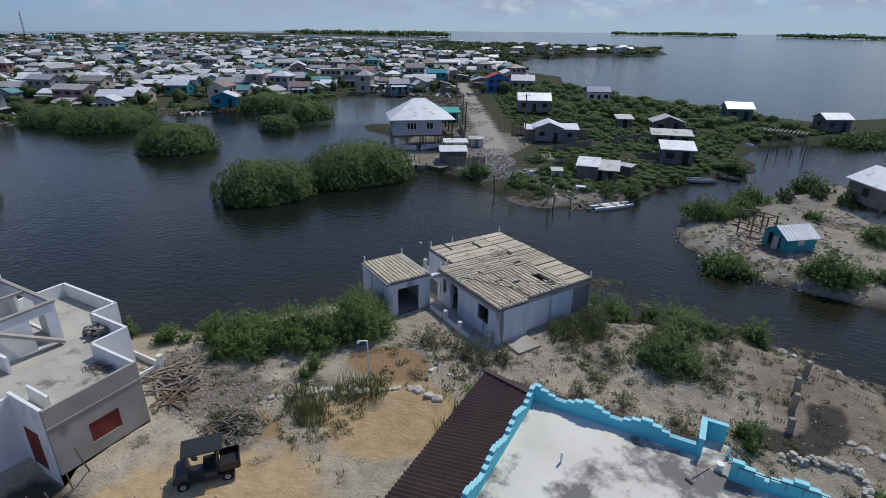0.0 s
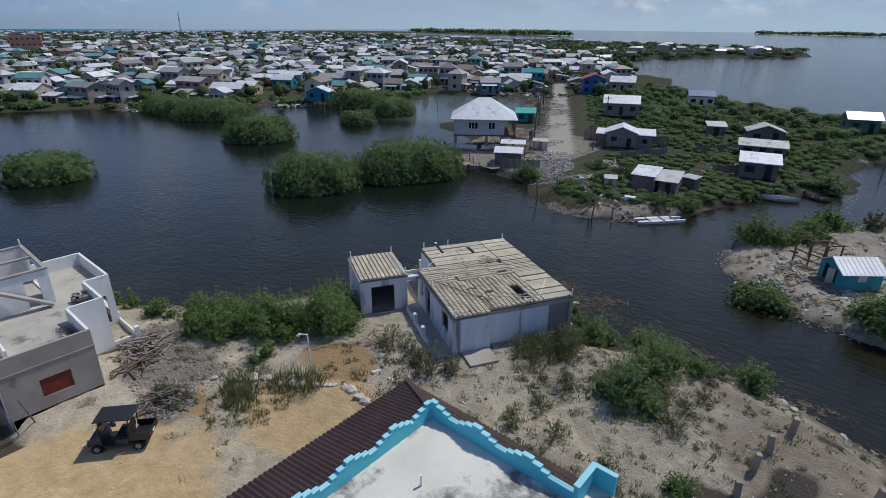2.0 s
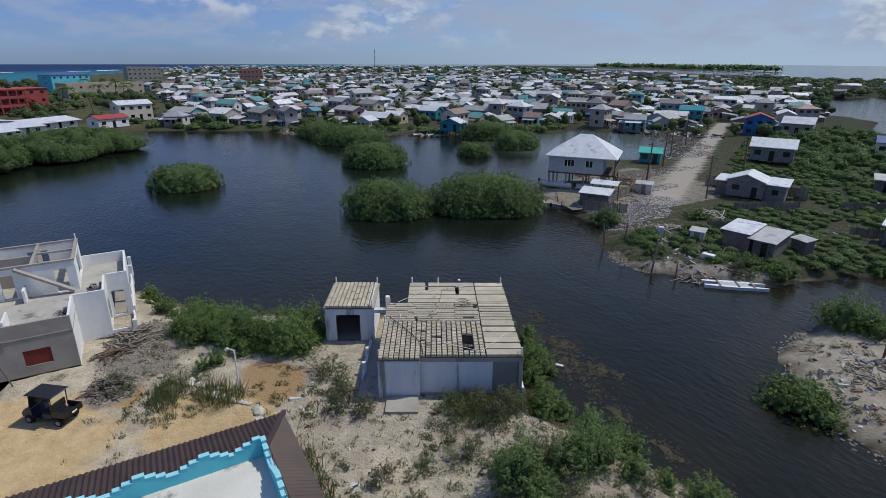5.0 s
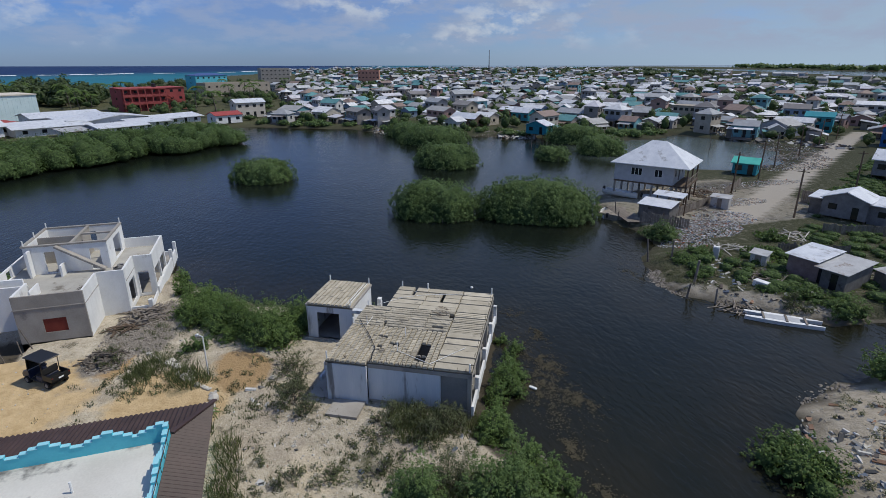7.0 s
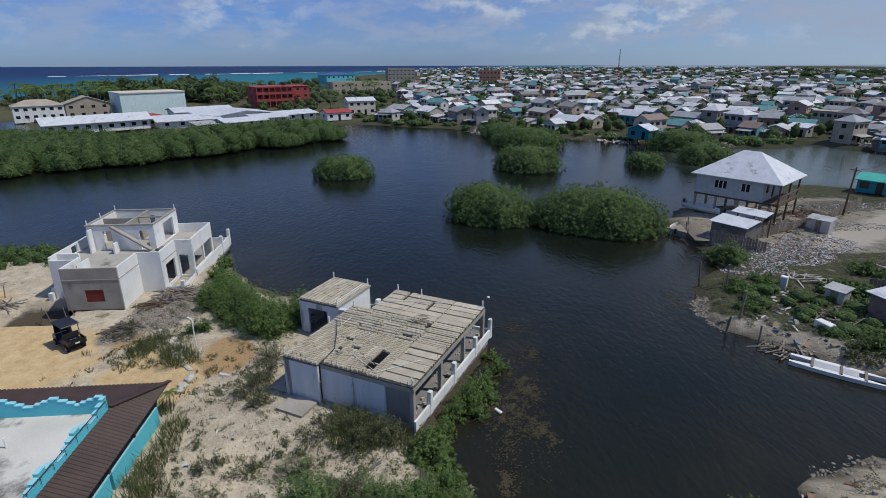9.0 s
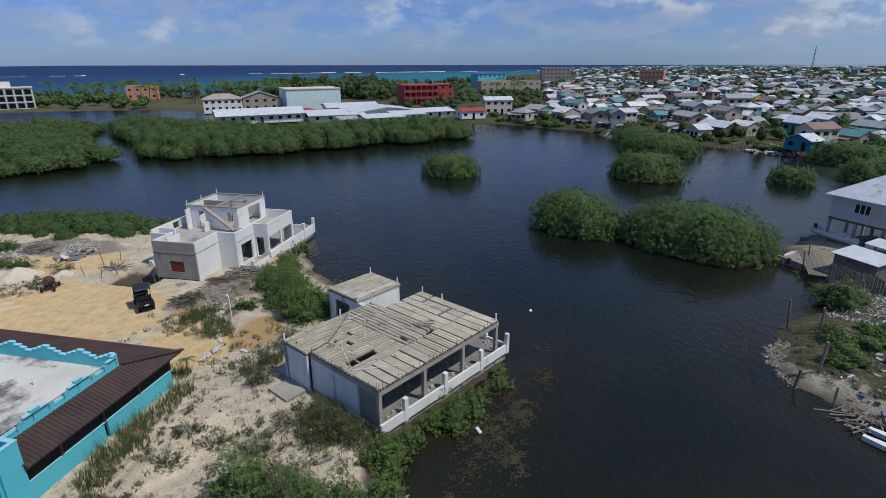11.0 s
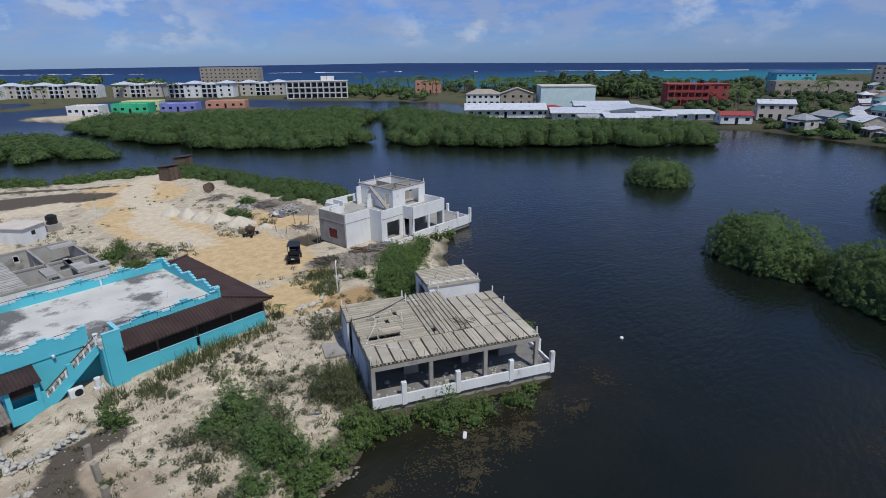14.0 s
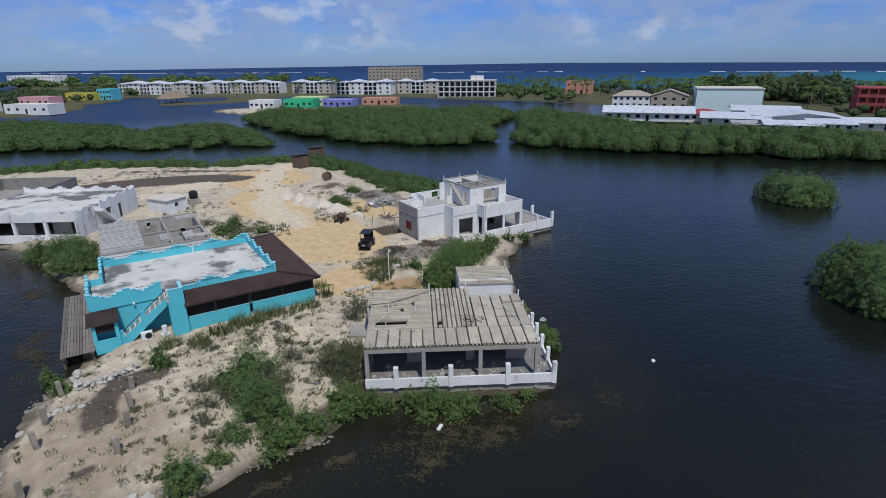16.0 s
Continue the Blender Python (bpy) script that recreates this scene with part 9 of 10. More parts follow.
def surf():
    """White breakers along the reef."""
    rng = np.random.default_rng(2)
    out = []
    for (ax, ay), (bx, by) in zip(REEF, REEF[1:]):
        L = math.hypot(bx - ax, by - ay)
        nx, ny = -(by - ay) / L, (bx - ax) / L
        s = 0.0
        while s < L:
            e = s + rng.uniform(5, 34)
            off = rng.uniform(-7, 7)
            w, h = rng.uniform(4, 10), rng.uniform(0.1, 0.75)
            if rng.random() < 0.62 + 0.3 * math.sin((ax + s) * 0.013):
                p, q = (ax + (bx - ax) * s / L + nx * off, ay + (by - ay) * s / L + ny * off), (ax + (bx - ax) * e / L + nx * off, ay + (by - ay) * e / L + ny * off)
                z = WATER + 0.15
                out.append([(p[0], p[1], z), (q[0], q[1], z), (q[0] + nx * w, q[1] + ny * w, z + h), (p[0] + nx * w, p[1] + ny * w, z + h)])
            s = e
    ob = new("surf", quads_mesh("surf", np.array(out), M_PAINT))
    tagged(ob, "white line of breakers on the reef", "surf", kind="stuff")


surf()


def mast():
    ob = thing("radio_mast", "tall lattice radio mast above the town", "mast", pose(-560, 268, 0))
    for x, y in ((-0.7, -0.7), (0.7, -0.7), (0, 0.8)):
        part("leg", rod(bmesh.new(), (x, y, -0.5), (x * 0.3, y * 0.3, 30), 0.14, 0.08, 5), M_STEEL, ob)
    bm = bmesh.new()
    for i in range(15):
        z = i * 2.0
        k, k2 = 1 - 0.7 * z / 30, 1 - 0.7 * (z + 2) / 30
        for (a, b), (c, d) in (((-0.7, -0.7), (0.7, -0.7)), ((0.7, -0.7), (0, 0.8)), ((0, 0.8), (-0.7, -0.7))):
            rod(bm, (a * k, b * k, z), (c * k2, d * k2, z + 2), 0.05, n=4)
    part("bracing", bm, M_STEEL, ob)


mast()

# ---- neighbouring shells and outbuildings on the peninsula ----
def white_neighbour():
    """White single-storey house with a stepped parapet and an outside stair."""
    m = pose(8.4, -10.5, 0, 0, 0, -120)       # x along the long side, y away from the yard
    h = thing("white_house", "white flat-roofed house with stepped parapet and outside stair", "house", m)
    L, W, T = 14.2, 15.5, 2.75
    part("wall", wall(bmesh.new(), (0, 0.1), (L, 0.1), -0.5, T, 0.2, [(6.2, 7.4, 0.9, 2.2), (9.2, 10.0, 0.1, 2.1)]), M_PAINT, h)
    part("wall", wall(bmesh.new(), (L - 0.1, 0.2), (L - 0.1, W), -0.5, T, 0.2, [(3, 4.2, 0.9, 2.1), (8, 9.2, 0.9, 2.1)]), M_PAINT, h)
    part("wall", wall(bmesh.new(), (2.2, 0.2), (2.2, W), -0.5, T, 0.2, [(1.0, 2.0, 0.1, 2.2), (4.2, 6.5, 0.1, 2.2), (8.5, 11, 0.1, 2.2)]), M_CREAM, h)
    part("wall", wall(bmesh.new(), (0, W), (L, W), -0.5, T, 0.2), M_PAINT, h)
    for y in (0.2, 3.9, 7.6, 11.3, 15.2):
        part("column", one_box(0, 0.35, y - 0.18, y + 0.18, -0.5, T - 0.4), M_PAINT, h)
    part("edge_beam", one_box(0.0, 0.3, 0.2, W, T - 0.55, T), M_PAINT, h)
    low = part("porch_parapet", one_box(0.02, 0.2, 0.4, W, -0.4, 0.6), M_PAINT, h)
    part("floor", one_box(0.1, L, 0.2, W, -0.4, 0.12), M_CONC, h)
    part("terrace", one_box(0.15, L - 0.15, 0.2, W, T, T + 0.08), M_TERR, h)

    def crown(p0, p1, n):
        p0, p1 = Vector(p0), Vector(p1)
        D = (p1 - p0).length
        ang = math.atan2(p1.y - p0.y, p1.x - p0.x)
        mm = Matrix.Translation((p0.x, p0.y, 0)) @ Matrix.Rotation(ang, 4, "Z")
        spots = [D * (i + 0.02) / n for i in range(n)] + [D]
        ss = sorted({0.0, D, *[min(D, max(0, s + k)) for s in spots for k in (-0.8, -0.35, 0.35, 0.8)]})
        zs = [T, T + 0.4, T + 0.58, T + 0.78]
        top = lambda i: max([0] + [2 if abs((ss[i] + ss[i + 1]) / 2 - s) < 0.35 else 1 if abs((ss[i] + ss[i + 1]) / 2 - s) < 0.8 else 0 for s in spots])
        solid = lambda i, k: 0 <= i < len(ss) - 1 and 0 <= k < 3 and k <= top(i)
        part("parapet", cells(bmesh.new(), ss, zs, solid, 0.16, mm), M_PAINT, h, "stepped white parapet")
    crown((0.08, 0.1), (0.08, W), 6)
    crown((0.2, 0.1), (3.6, 0.1), 2)
    crown((5.2, 0.1), (L, 0.1), 4)
    crown((L - 0.08, 0.2), (L - 0.08, W), 6)
    for i in range(12):
        part("step", one_box(6.8 - i * 0.28, 7.1 - i * 0.28, -1.1, -0.02, i * 0.23 - 0.05, 0.23 + i * 0.23), M_PAINT, h)
    part("stair_wall", prism(bmesh.new(), [(3.4, -1.25), (7.3, -1.25), (7.3, -1.12), (3.4, -1.12)], 0.0, 0.5), M_PAINT, h)
    part("window", one_box(6.3, 7.3, 0.1, 0.14, 1.0, 2.1), M_SHADE, h)
    part("window", one_box(9.25, 9.95, 0.1, 0.14, 0.15, 2.05), M_SHADE, h)


white_neighbour()


def roofless_block_house():
    h = thing("unfinished_house", "roofless grey block house beside the turquoise house", "house", pose(1.3, 0.7, 0))
    X0, X1, Y0, Y1, T = -4.9, 4.9, -6.0, 5.6, 2.45
    part("wall", wall(bmesh.new(), (X0, Y1), (X1, Y1), -0.4, T, 0.2, [(2, 3, 0.9, 2), (6, 7, 0.9, 2)]), M_PAINT, h)
    part("wall", wall(bmesh.new(), (X0, Y0), (X1, Y0), -0.4, T, 0.2), M_GREYB2, h)
    part("wall", wall(bmesh.new(), (X0, Y0 + 0.1), (X0, Y1 - 0.1), -0.4, T, 0.2, [(4, 5, 0.1, 2)]), M_GREYB2, h)
    part("wall", wall(bmesh.new(), (X1, Y0 + 0.1), (X1, Y1 - 0.1), -0.4, T, 0.2, [(2, 3.2, 0.9, 2)]), M_CONC, h)
    part("wall", wall(bmesh.new(), (-1.4, Y0 + 0.1), (-1.4, Y1 - 0.1), 0, T, 0.15, [(2, 3, 0, 2.1), (7, 8, 0, 2.1)]), M_GREYB2, h)
    part("wall", wall(bmesh.new(), (X0 + 0.1, 0.4), (X1 - 0.1, 0.4), 0, T, 0.15, [(1.4, 2.4, 0, 2.1)]), M_GREYB2, h)
    part("wall", wall(bmesh.new(), (-4.8, 3.0), (-1.5, 3.0), 0, T, 0.15), M_GREYB2, h)
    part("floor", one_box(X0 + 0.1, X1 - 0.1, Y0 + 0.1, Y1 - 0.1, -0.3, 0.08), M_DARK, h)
    for a, b in (((X0 - 0.12, Y0 - 0.12), (X1 + 0.12, Y0 + 0.12)), ((X0 - 0.12, Y1 - 0.12), (X1 + 0.12, Y1 + 0.12)), ((X0 - 0.12, Y0 + 0.12), (X0 + 0.12, Y1 - 0.12)), ((X1 - 0.12, Y0 + 0.12), (X1 + 0.12, Y1 - 0.12)), ((-1.52, Y0 + 0.12), (-1.28, Y1 - 0.12)), ((X0 + 0.12, 0.28), (X1 - 0.12, 0.52))):
        part("ring_beam", one_box(a[0], b[0], a[1], b[1], T, T + 0.18), M_CONC, h)
    for i in range(26):
        part("roof_slat", one_box(1.15, 4.95, -5.8 + i * 0.44, -5.8 + i * 0.44 + random.uniform(0.22, 0.33), T + 0.19, T + 0.31 + random.uniform(0, 0.03), pose(0, 0, 0, 0, 0, random.uniform(-0.6, 0.6))), M_GREYPL, h)
    for x, y, a, n in ((-3.9, -4.6, 8, 3), (-2.9, 1.6, 88, 2), (0.1, -3.0, 84, 2), (-4.2, 4.2, 4, 2)):
        for q in range(n):
            part("loose_slab", one_box(-1.1, 1.1, -0.2, 0.2, T + 0.19, T + 0.33, pose(x, y + q * 0.5, 0, 0, 0, a + random.uniform(-5, 5))), M_GREYPL, h)
    part("stub_slab", one_box(-3.6, -2.6, 3.1, 5.3, T + 0.19, T + 0.5), M_GREYPL, h)
    part("stub_slab", one_box(-1.2, -0.4, 2.4, 4.8, T + 0.19, T + 0.45), M_GREYPL, h)


roofless_block_house()


def small_white_shed():
    h = thing("shed", "small white shed with flat pale roof", "shed", pose(-2.2, -18.9, 0, 0, 0, 123) @ Matrix.Scale(0.84, 4))
    part("wall", box(bmesh.new(), -2.4, 2.4, -1.85, 1.85, -0.4, 2.35), M_PAINT, h)
    part("roof", one_box(-2.65, 2.65, -2.1, 2.1, 2.35, 2.47), M_CREAM, h)
    for x in (-1.0, -0.45):
        part("window", one_box(x - 0.22, x + 0.22, 1.84, 1.88, 1.2, 1.75), M_SHADE, h)
    part("window", one_box(-2.44, -2.39, -0.5, 0.1, 1.2, 1.75), M_SHADE, h)
    part("window", one_box(2.39, 2.44, -0.5, 0.1, 1.2, 1.75), M_SHADE, h)
    t = thing("water_tank", "black plastic water tank on a block plinth", "water tank", pose(-6.0, -21.0, 0))
    part("plinth", one_box(-0.8, 0.8, -0.8, 0.8, -0.3, 0.9), M_CONC, t)
    part("tank", rod(rod(bmesh.new(), (0, 0, 0.9), (0, 0, 1.9), 0.62, 0.62, 18), (0, 0, 1.9), (0, 0, 2.1), 0.6, 0.25, 18), M_BLACK, t)


small_white_shed()


def grey_yard_walls():
    h = thing("unfinished_house", "low roofless grey block walls behind the white house", "house", pose(18, -40, 0, 0, 0, 62))
    part("wall", wall(bmesh.new(), (-8, -6), (9, -6), -0.5, 2.0, 0.2, [(4, 5.2, 0.5, 1.6)]), M_BLOCK, h)
    part("wall", wall(bmesh.new(), (-8, 6), (9, 6), -0.5, 2.0, 0.2), M_BLOCK, h)
    part("wall", wall(bmesh.new(), (-8, -5.9), (-8, 5.9), -0.5, 2.0, 0.2), M_BLOCK, h)
    part("wall", wall(bmesh.new(), (9, -5.9), (9, 5.9), -0.5, 2.0, 0.2), M_BLOCK, h)
    part("floor", one_box(-7.9, 8.9, -5.9, 5.9, -0.4, 0.1), M_CONC, h)


grey_yard_walls()


# ---- golf cart ----
def golf_cart():
    c = thing("golf_cart", "dark blue golf cart with black roof and rear cargo bed", "golf cart", pose(-19.2, 11.9, land_z(-19.2, 11.9), 0, 0, -40) @ Matrix.Scale(1.0, 4))
    bm = bmesh.new()          # front towards -y
    prof = [(-1.35, 0.42), (-1.38, 0.62), (-1.2, 0.86), (-0.72, 0.95), (-0.66, 0.42)]
    for sx in (-1, 1):
        vs = [bm.verts.new((sx * 0.56, y, z)) for y, z in prof]
        bm.faces.new(vs if sx > 0 else vs[::-1])
    bm.verts.ensure_lookup_table()
    n = len(prof)
    for i in range(n):
        j = (i + 1) % n
        bm.faces.new((bm.verts[i], bm.verts[j], bm.verts[n + j], bm.verts[n + i]))
    part("cowl", bm, M_NAVY, c)
    part("floor_pan", one_box(-0.56, 0.56, -0.68, 1.3, 0.3, 0.4, bevel=0.02), M_BLACK, c)
    part("seat_box", one_box(-0.55, 0.55, -0.05, 0.55, 0.4, 0.72, bevel=0.03), M_NAVY, c)
    part("seat", one_box(-0.53, 0.53, -0.05, 0.5, 0.72, 0.86, bevel=0.04), M_RUBBER, c)
    part("backrest", one_box(-0.53, 0.53, 0.5, 0.62, 0.8, 1.25, bevel=0.04), M_RUBBER, c)
    bed = part("cargo_bed", cells(bmesh.new(), [-0.6, -0.55, 0.55, 0.6], [0.6, 0.66, 0.98], lambda i, k: 0 <= i < 3 and 0 <= k < 2 and (k == 0 or i != 1), 0.9, Matrix.Translation((0, 1.13, 0))), M_BLACK, c)
    part("tailgate", one_box(-0.6, 0.6, 1.56, 1.6, 0.66, 0.98), M_BLACK, bed)
    part("number_plate", one_box(-0.16, 0.16, 1.6, 1.61, 0.7, 0.8), M_PAINT, bed)
    part("roof", one_box(-0.62, 0.62, -0.85, 0.95, 1.86, 1.93, bevel=0.03), M_BLACK, c)
    for x in (-0.54, 0.54):
        part("strut", beam(bmesh.new(), (x, -0.78, 0.92), (x, -0.62, 1.87), 0.04, 0.04), M_BLACK, c)
        part("strut", beam(bmesh.new(), (x, 0.66, 0.7), (x, 0.75, 1.87), 0.04, 0.04), M_BLACK, c)
        part("headlight", rod(bmesh.new(), (x * 0.72, -1.37, 0.66), (x * 0.72, -1.4, 0.66), 0.07, n=10), M_PIPE, c)
        part("tail_light", one_box(x - 0.05, x + 0.05, 1.6, 1.62, 0.84, 0.92), M_RED, c)
    part("windscreen", beam(bmesh.new(), (0, -0.74, 1.0), (0, -0.63, 1.8), 1.05, 0.015), M_SHADE, c)
    part("steering_wheel", rod(bmesh.new(), (-0.28, -0.42, 1.02), (-0.28, -0.4, 1.05), 0.17, n=14), M_BLACK, c)
    for x in (-0.52, 0.52):
        for y in (-0.95, 0.98):
            w = part("wheel", rod(bmesh.new(), (x - 0.1, y, 0.26), (x + 0.1, y, 0.26), 0.26, n=18), M_RUBBER, c)
            part("rim", rod(bmesh.new(), (x + (0.1 if x > 0 else -0.13), y, 0.26), (x + (0.13 if x > 0 else -0.1), y, 0.26), 0.14, n=12), M_CONC, w)


golf_cart()


# ---- posts, stones, rubble ----
def post_mesh():
    bm = one_box(-0.14, 0.14, -0.14, 0.14, -0.5, 1.12, bevel=0.02)
    me = bpy.data.meshes.new("concrete_post")
    bm.to_mesh(me)
    bm.free()
    me.materials.append(M_POST)
    return me


pm = post_mesh()
for x, y, lean, hh in ((9.5, 26.6, 3, 1), (10.1, 30.4, -3, 1.05), (10.4, 32.7, 4, 1), (11.0, 35.8, -2, 1.1), (5.7, 31.3, 3, 1), (6.0, 33.2, -4, 0.95), (6.6, 35.6, 2, 0.9), (5.5, 29.1, -3, 0.8)):
    ob = tagged(new("concrete_post", pm), "short weathered concrete pile standing in the sand", "post", "piles of an unbuilt house")
    ob.matrix_world = pose(x, y, land_z(x, y), lean, lean * 0.6, 20) @ Matrix.Diagonal((1, 1, hh, 1))

ROCKS = []
for k in range(5):
    rg = random.Random(40 + k)
    bm = bmesh.new()
    bmesh.ops.create_icosphere(bm, subdivisions=1, radius=1)
    for v in bm.verts:
        v.co *= rg.uniform(0.7, 1.2)
        v.co.z *= 0.62
    me = bpy.data.meshes.new("stone")
    bm.to_mesh(me)
    bm.free()
    me.materials.append(M_ROCK)
    ROCKS.append(me)


def stone(x, y, s, parent=None, label="pale limestone boulder on the ground", sink=0.25):
    ob = new("stone", random.choice(ROCKS))
    z = land_z(x, y)
    m = pose(x, y, z + s * (0.62 - sink) * 0.6, random.uniform(-15, 15), random.uniform(-15, 15), random.uniform(0, 360)) @ Matrix.Diagonal((s * random.uniform(0.8, 1.3), s, s * random.uniform(0.7, 1.1), 1))
    if parent:
        ob.parent = parent
        ob.matrix_basis = parent.matrix_basis.inverted() @ m
    else:
        ob.matrix_world = m
        tagged(ob, label, "stone")
    return ob


row = thing("stone_border", "line of pale limestone rocks edging the yard", "stones", pose(-16, 20.5, 0))
path = [(-20.8, 17.6), (-19.3, 19.1), (-17.6, 20.0), (-15.8, 21.4), (-14.4, 22.3), (-13.0, 22.5), (-11.9, 22.3)]
for (ax, ay), (bx, by) in zip(path, path[1:]):
    for i in range(4):
        t = i / 4 + random.uniform(-0.08, 0.08)
        stone(ax + (bx - ax) * t + random.uniform(-0.2, 0.2), ay + (by - ay) * t + random.uniform(-0.2, 0.2), random.uniform(0.18, 0.42), row)
dry = thing("rubble_wall", "low dry wall of broken limestone beside the timber deck", "stones", pose(6.8, 25.2, 0))
line_ = [(8.6, 23.6), (8.75, 25.4), (8.45, 27.0), (7.0, 27.2), (5.1, 26.7)]
for (ax, ay), (bx, by) in zip(line_, line_[1:]):
    n_ = int(math.hypot(bx - ax, by - ay) * 13)
    for i in range(n_):
        t = (i + random.random()) / n_
        ob = stone(ax + (bx - ax) * t + random.uniform(-0.22, 0.22), ay + (by - ay) * t + random.uniform(-0.22, 0.22), random.uniform(0.12, 0.24), dry)
        ob.location.z += 0.14 * (i % 3)
for i in range(22):
    stone(8.3 + 0.09 * i + random.uniform(-0.15, 0.15), 29.6 - 0.02 * i + random.uniform(-0.2, 0.2), random.uniform(0.1, 0.22), dry)
for x, y, s in ((5.6, 39.2, 0.35), (6.3, 38.9, 0.3), (4.4, 40.3, 0.3), (11.6, 29.4, 0.3), (12.2, 33.2, 0.28), (8.8, 38.2, 0.25), (-24.6, 35.2, 0.4), (-16.4, 20.9, 0.3), (-15.0, 26.0, 0.3)):
    stone(x, y, s)


def scatter_stones(name, label, spots, n, s0, s1, mat=None, category="rubble"):
    """Many small stones in one mesh."""
    rg = np.random.default_rng(len(name) + n)
    v0 = np.array([v.co for v in ROCKS[0].vertices])
    f0 = np.array([list(p.vertices) for p in ROCKS[0].polygons])
    vs, fs, k = [], [], 0
    for cx, cy, rx, ry, share in spots:
        m = int(n * share)
        a, q = rg.uniform(0, 6.283, m), np.sqrt(rg.uniform(0, 1, m))
        X, Y = cx + rx * q * np.cos(a), cy + ry * q * np.sin(a)
        Z = land_height(X, Y)[0]
        S = rg.uniform(s0, s1, m) * rg.uniform(0.6, 1.4, m)
        for x, y, z, s in zip(X, Y, Z, S):
            t = rg.uniform(0, 6.283)
            r = np.array([[math.cos(t), -math.sin(t), 0], [math.sin(t), math.cos(t), 0], [0, 0, 1]])
            vs.append((v0 * np.array([s * rg.uniform(0.7, 1.4), s, s * 0.9])) @ r.T + np.array([x, y, z + s * 0.2]))
            fs.append(f0 + k)
            k += len(v0)
    me = bpy.data.meshes.new(name)
    me.from_pydata(np.concatenate(vs).tolist(), [], np.concatenate(fs).tolist())
    me.materials.append(mat or M_ROCK)
    tagged(new(name, me), label, category, kind="stuff")


scatter_stones("gravel", "grey broken stone and gravel beside the white shell", [(-24, 16.5, 4.0, 2.6, 0.5), (-27.5, 17.8, 3, 1.2, 0.2), (-21, 15, 2, 1.6, 0.3)], 1700, 0.03, 0.11, M_RUBBLE)
scatter_stones("shore_pebbles", "brown broken stone along the lot's shore", [(5.2, 39.6, 3.4, 0.7, 0.3), (10.5, 37.3, 2.2, 0.8, 0.2), (12.6, 33.0, 0.7, 4.0, 0.2), (-1.5, 40.0, 3.0, 0.6, 0.15), (10.8, 26.0, 0.9, 1.6, 0.15)], 800, 0.03, 0.12, M_RUBBLE)
scatter_stones("beach_stones", "small pale stones strewn over the sand", [(-3, 29, 8, 5, 0.4), (6, 33, 5, 6, 0.25), (-9, 30, 3, 4, 0.2), (-17, 8, 7, 9, 0.15)], 1300, 0.02, 0.07)
scatter_stones("shore_rubble", "pale rubble and shells along the hut shore", [(-22, 62.6, 4.0, 0.8, 0.3), (-25.5, 63.6, 2.0, 1.0, 0.15), (-15.5, 65.0, 1.4, 1.2, 0.1), (1, 54.5, 3, 1.2, 0.12), (7.5, 51.5, 5, 0.8, 0.18), (-3.5, 60, 0.8, 3, 0.1), (-58, 92, 6, 3, 0.05)], 1500, 0.03, 0.13, M_RUBBLE)
scatter_stones("shore_rubble", "stones along the town shore", [(-128, 90, 5, 6, 0.2), (-112, 116, 3, 6, 0.2), (-95, 151, 10, 2, 0.2), (-73, 140, 5, 5, 0.2), (-150, 60, 8, 2, 0.2)], 700, 0.1, 0.3, M_RUBBLE)


def stick_pile(name, label, x, y, r, n, length, mat, height=0.6, category="timber pile"):
    ob = thing(name, label, category, pose(x, y, land_z(x, y)))
    rg = random.Random(int(abs(x * 7 + y)))
    for i in range(n):
        a, q = rg.uniform(0, 6.28), r * math.sqrt(rg.random())
        px_, py_ = q * math.cos(a), q * math.sin(a)
        z = height * (1 - q / r) * rg.uniform(0.3, 1) + 0.05
        d, L = rg.uniform(0, 6.28), length * rg.uniform(0.5, 1.1)
        tilt = rg.uniform(-0.25, 0.25)
        part("stick", beam(bmesh.new(), (px_ - math.cos(d) * L / 2, py_ - math.sin(d) * L / 2, max(0.03, z - tilt * L / 2)), (px_ + math.cos(d) * L / 2, py_ + math.sin(d) * L / 2, max(0.05, z + tilt * L / 2)), rg.uniform(0.05, 0.13), rg.uniform(0.03, 0.08)), mat, ob)
    return ob


stick_pile("timber_pile", "heap of grey scrap timber beside the white shell", -27.6, 16.2, 1.8, 70, 1.8, M_WOOD, 0.7)
stick_pile("timber_pile", "heap of grey scrap timber beside the white shell", -25.6, 15.0, 1.0, 24, 1.5, M_TIMBER, 0.4)
stick_pile("timber_pile", "white heap of broken boards by the hedge", -30.4, -5.8, 2.0, 60, 1.6, M_ROCK, 1.0)
stick_pile("timber_pile", "heap of broken boards and branches by the hedge", -29.6, -10.6, 1.8, 36, 2.2, M_WOOD, 0.8)
stick_pile("timber_pile", "scrap boards lying near the sand heaps", -27.2, -20.5, 2.2, 26, 3.0, M_WOOD, 0.3)
stick_pile("timber_pile", "loose boards beside the white shell", -26.5, 2.3, 0.9, 12, 2.2, M_WOOD, 0.3)
stick_pile("brushwood_heap", "heap of dry brushwood beside the golf cart", -20.9, 14.7, 1.5, 60, 1.0, M_BARK, 0.6)
stick_pile("timber_pile", "driftwood and boards on the hut shore", -15.6, 65.6, 1.6, 26, 2.2, M_WOOD, 0.4)
stick_pile("timber_pile", "scattered boards before the shack", -18.2, 72.2, 2.6, 34, 2.4, M_WOOD, 0.35)
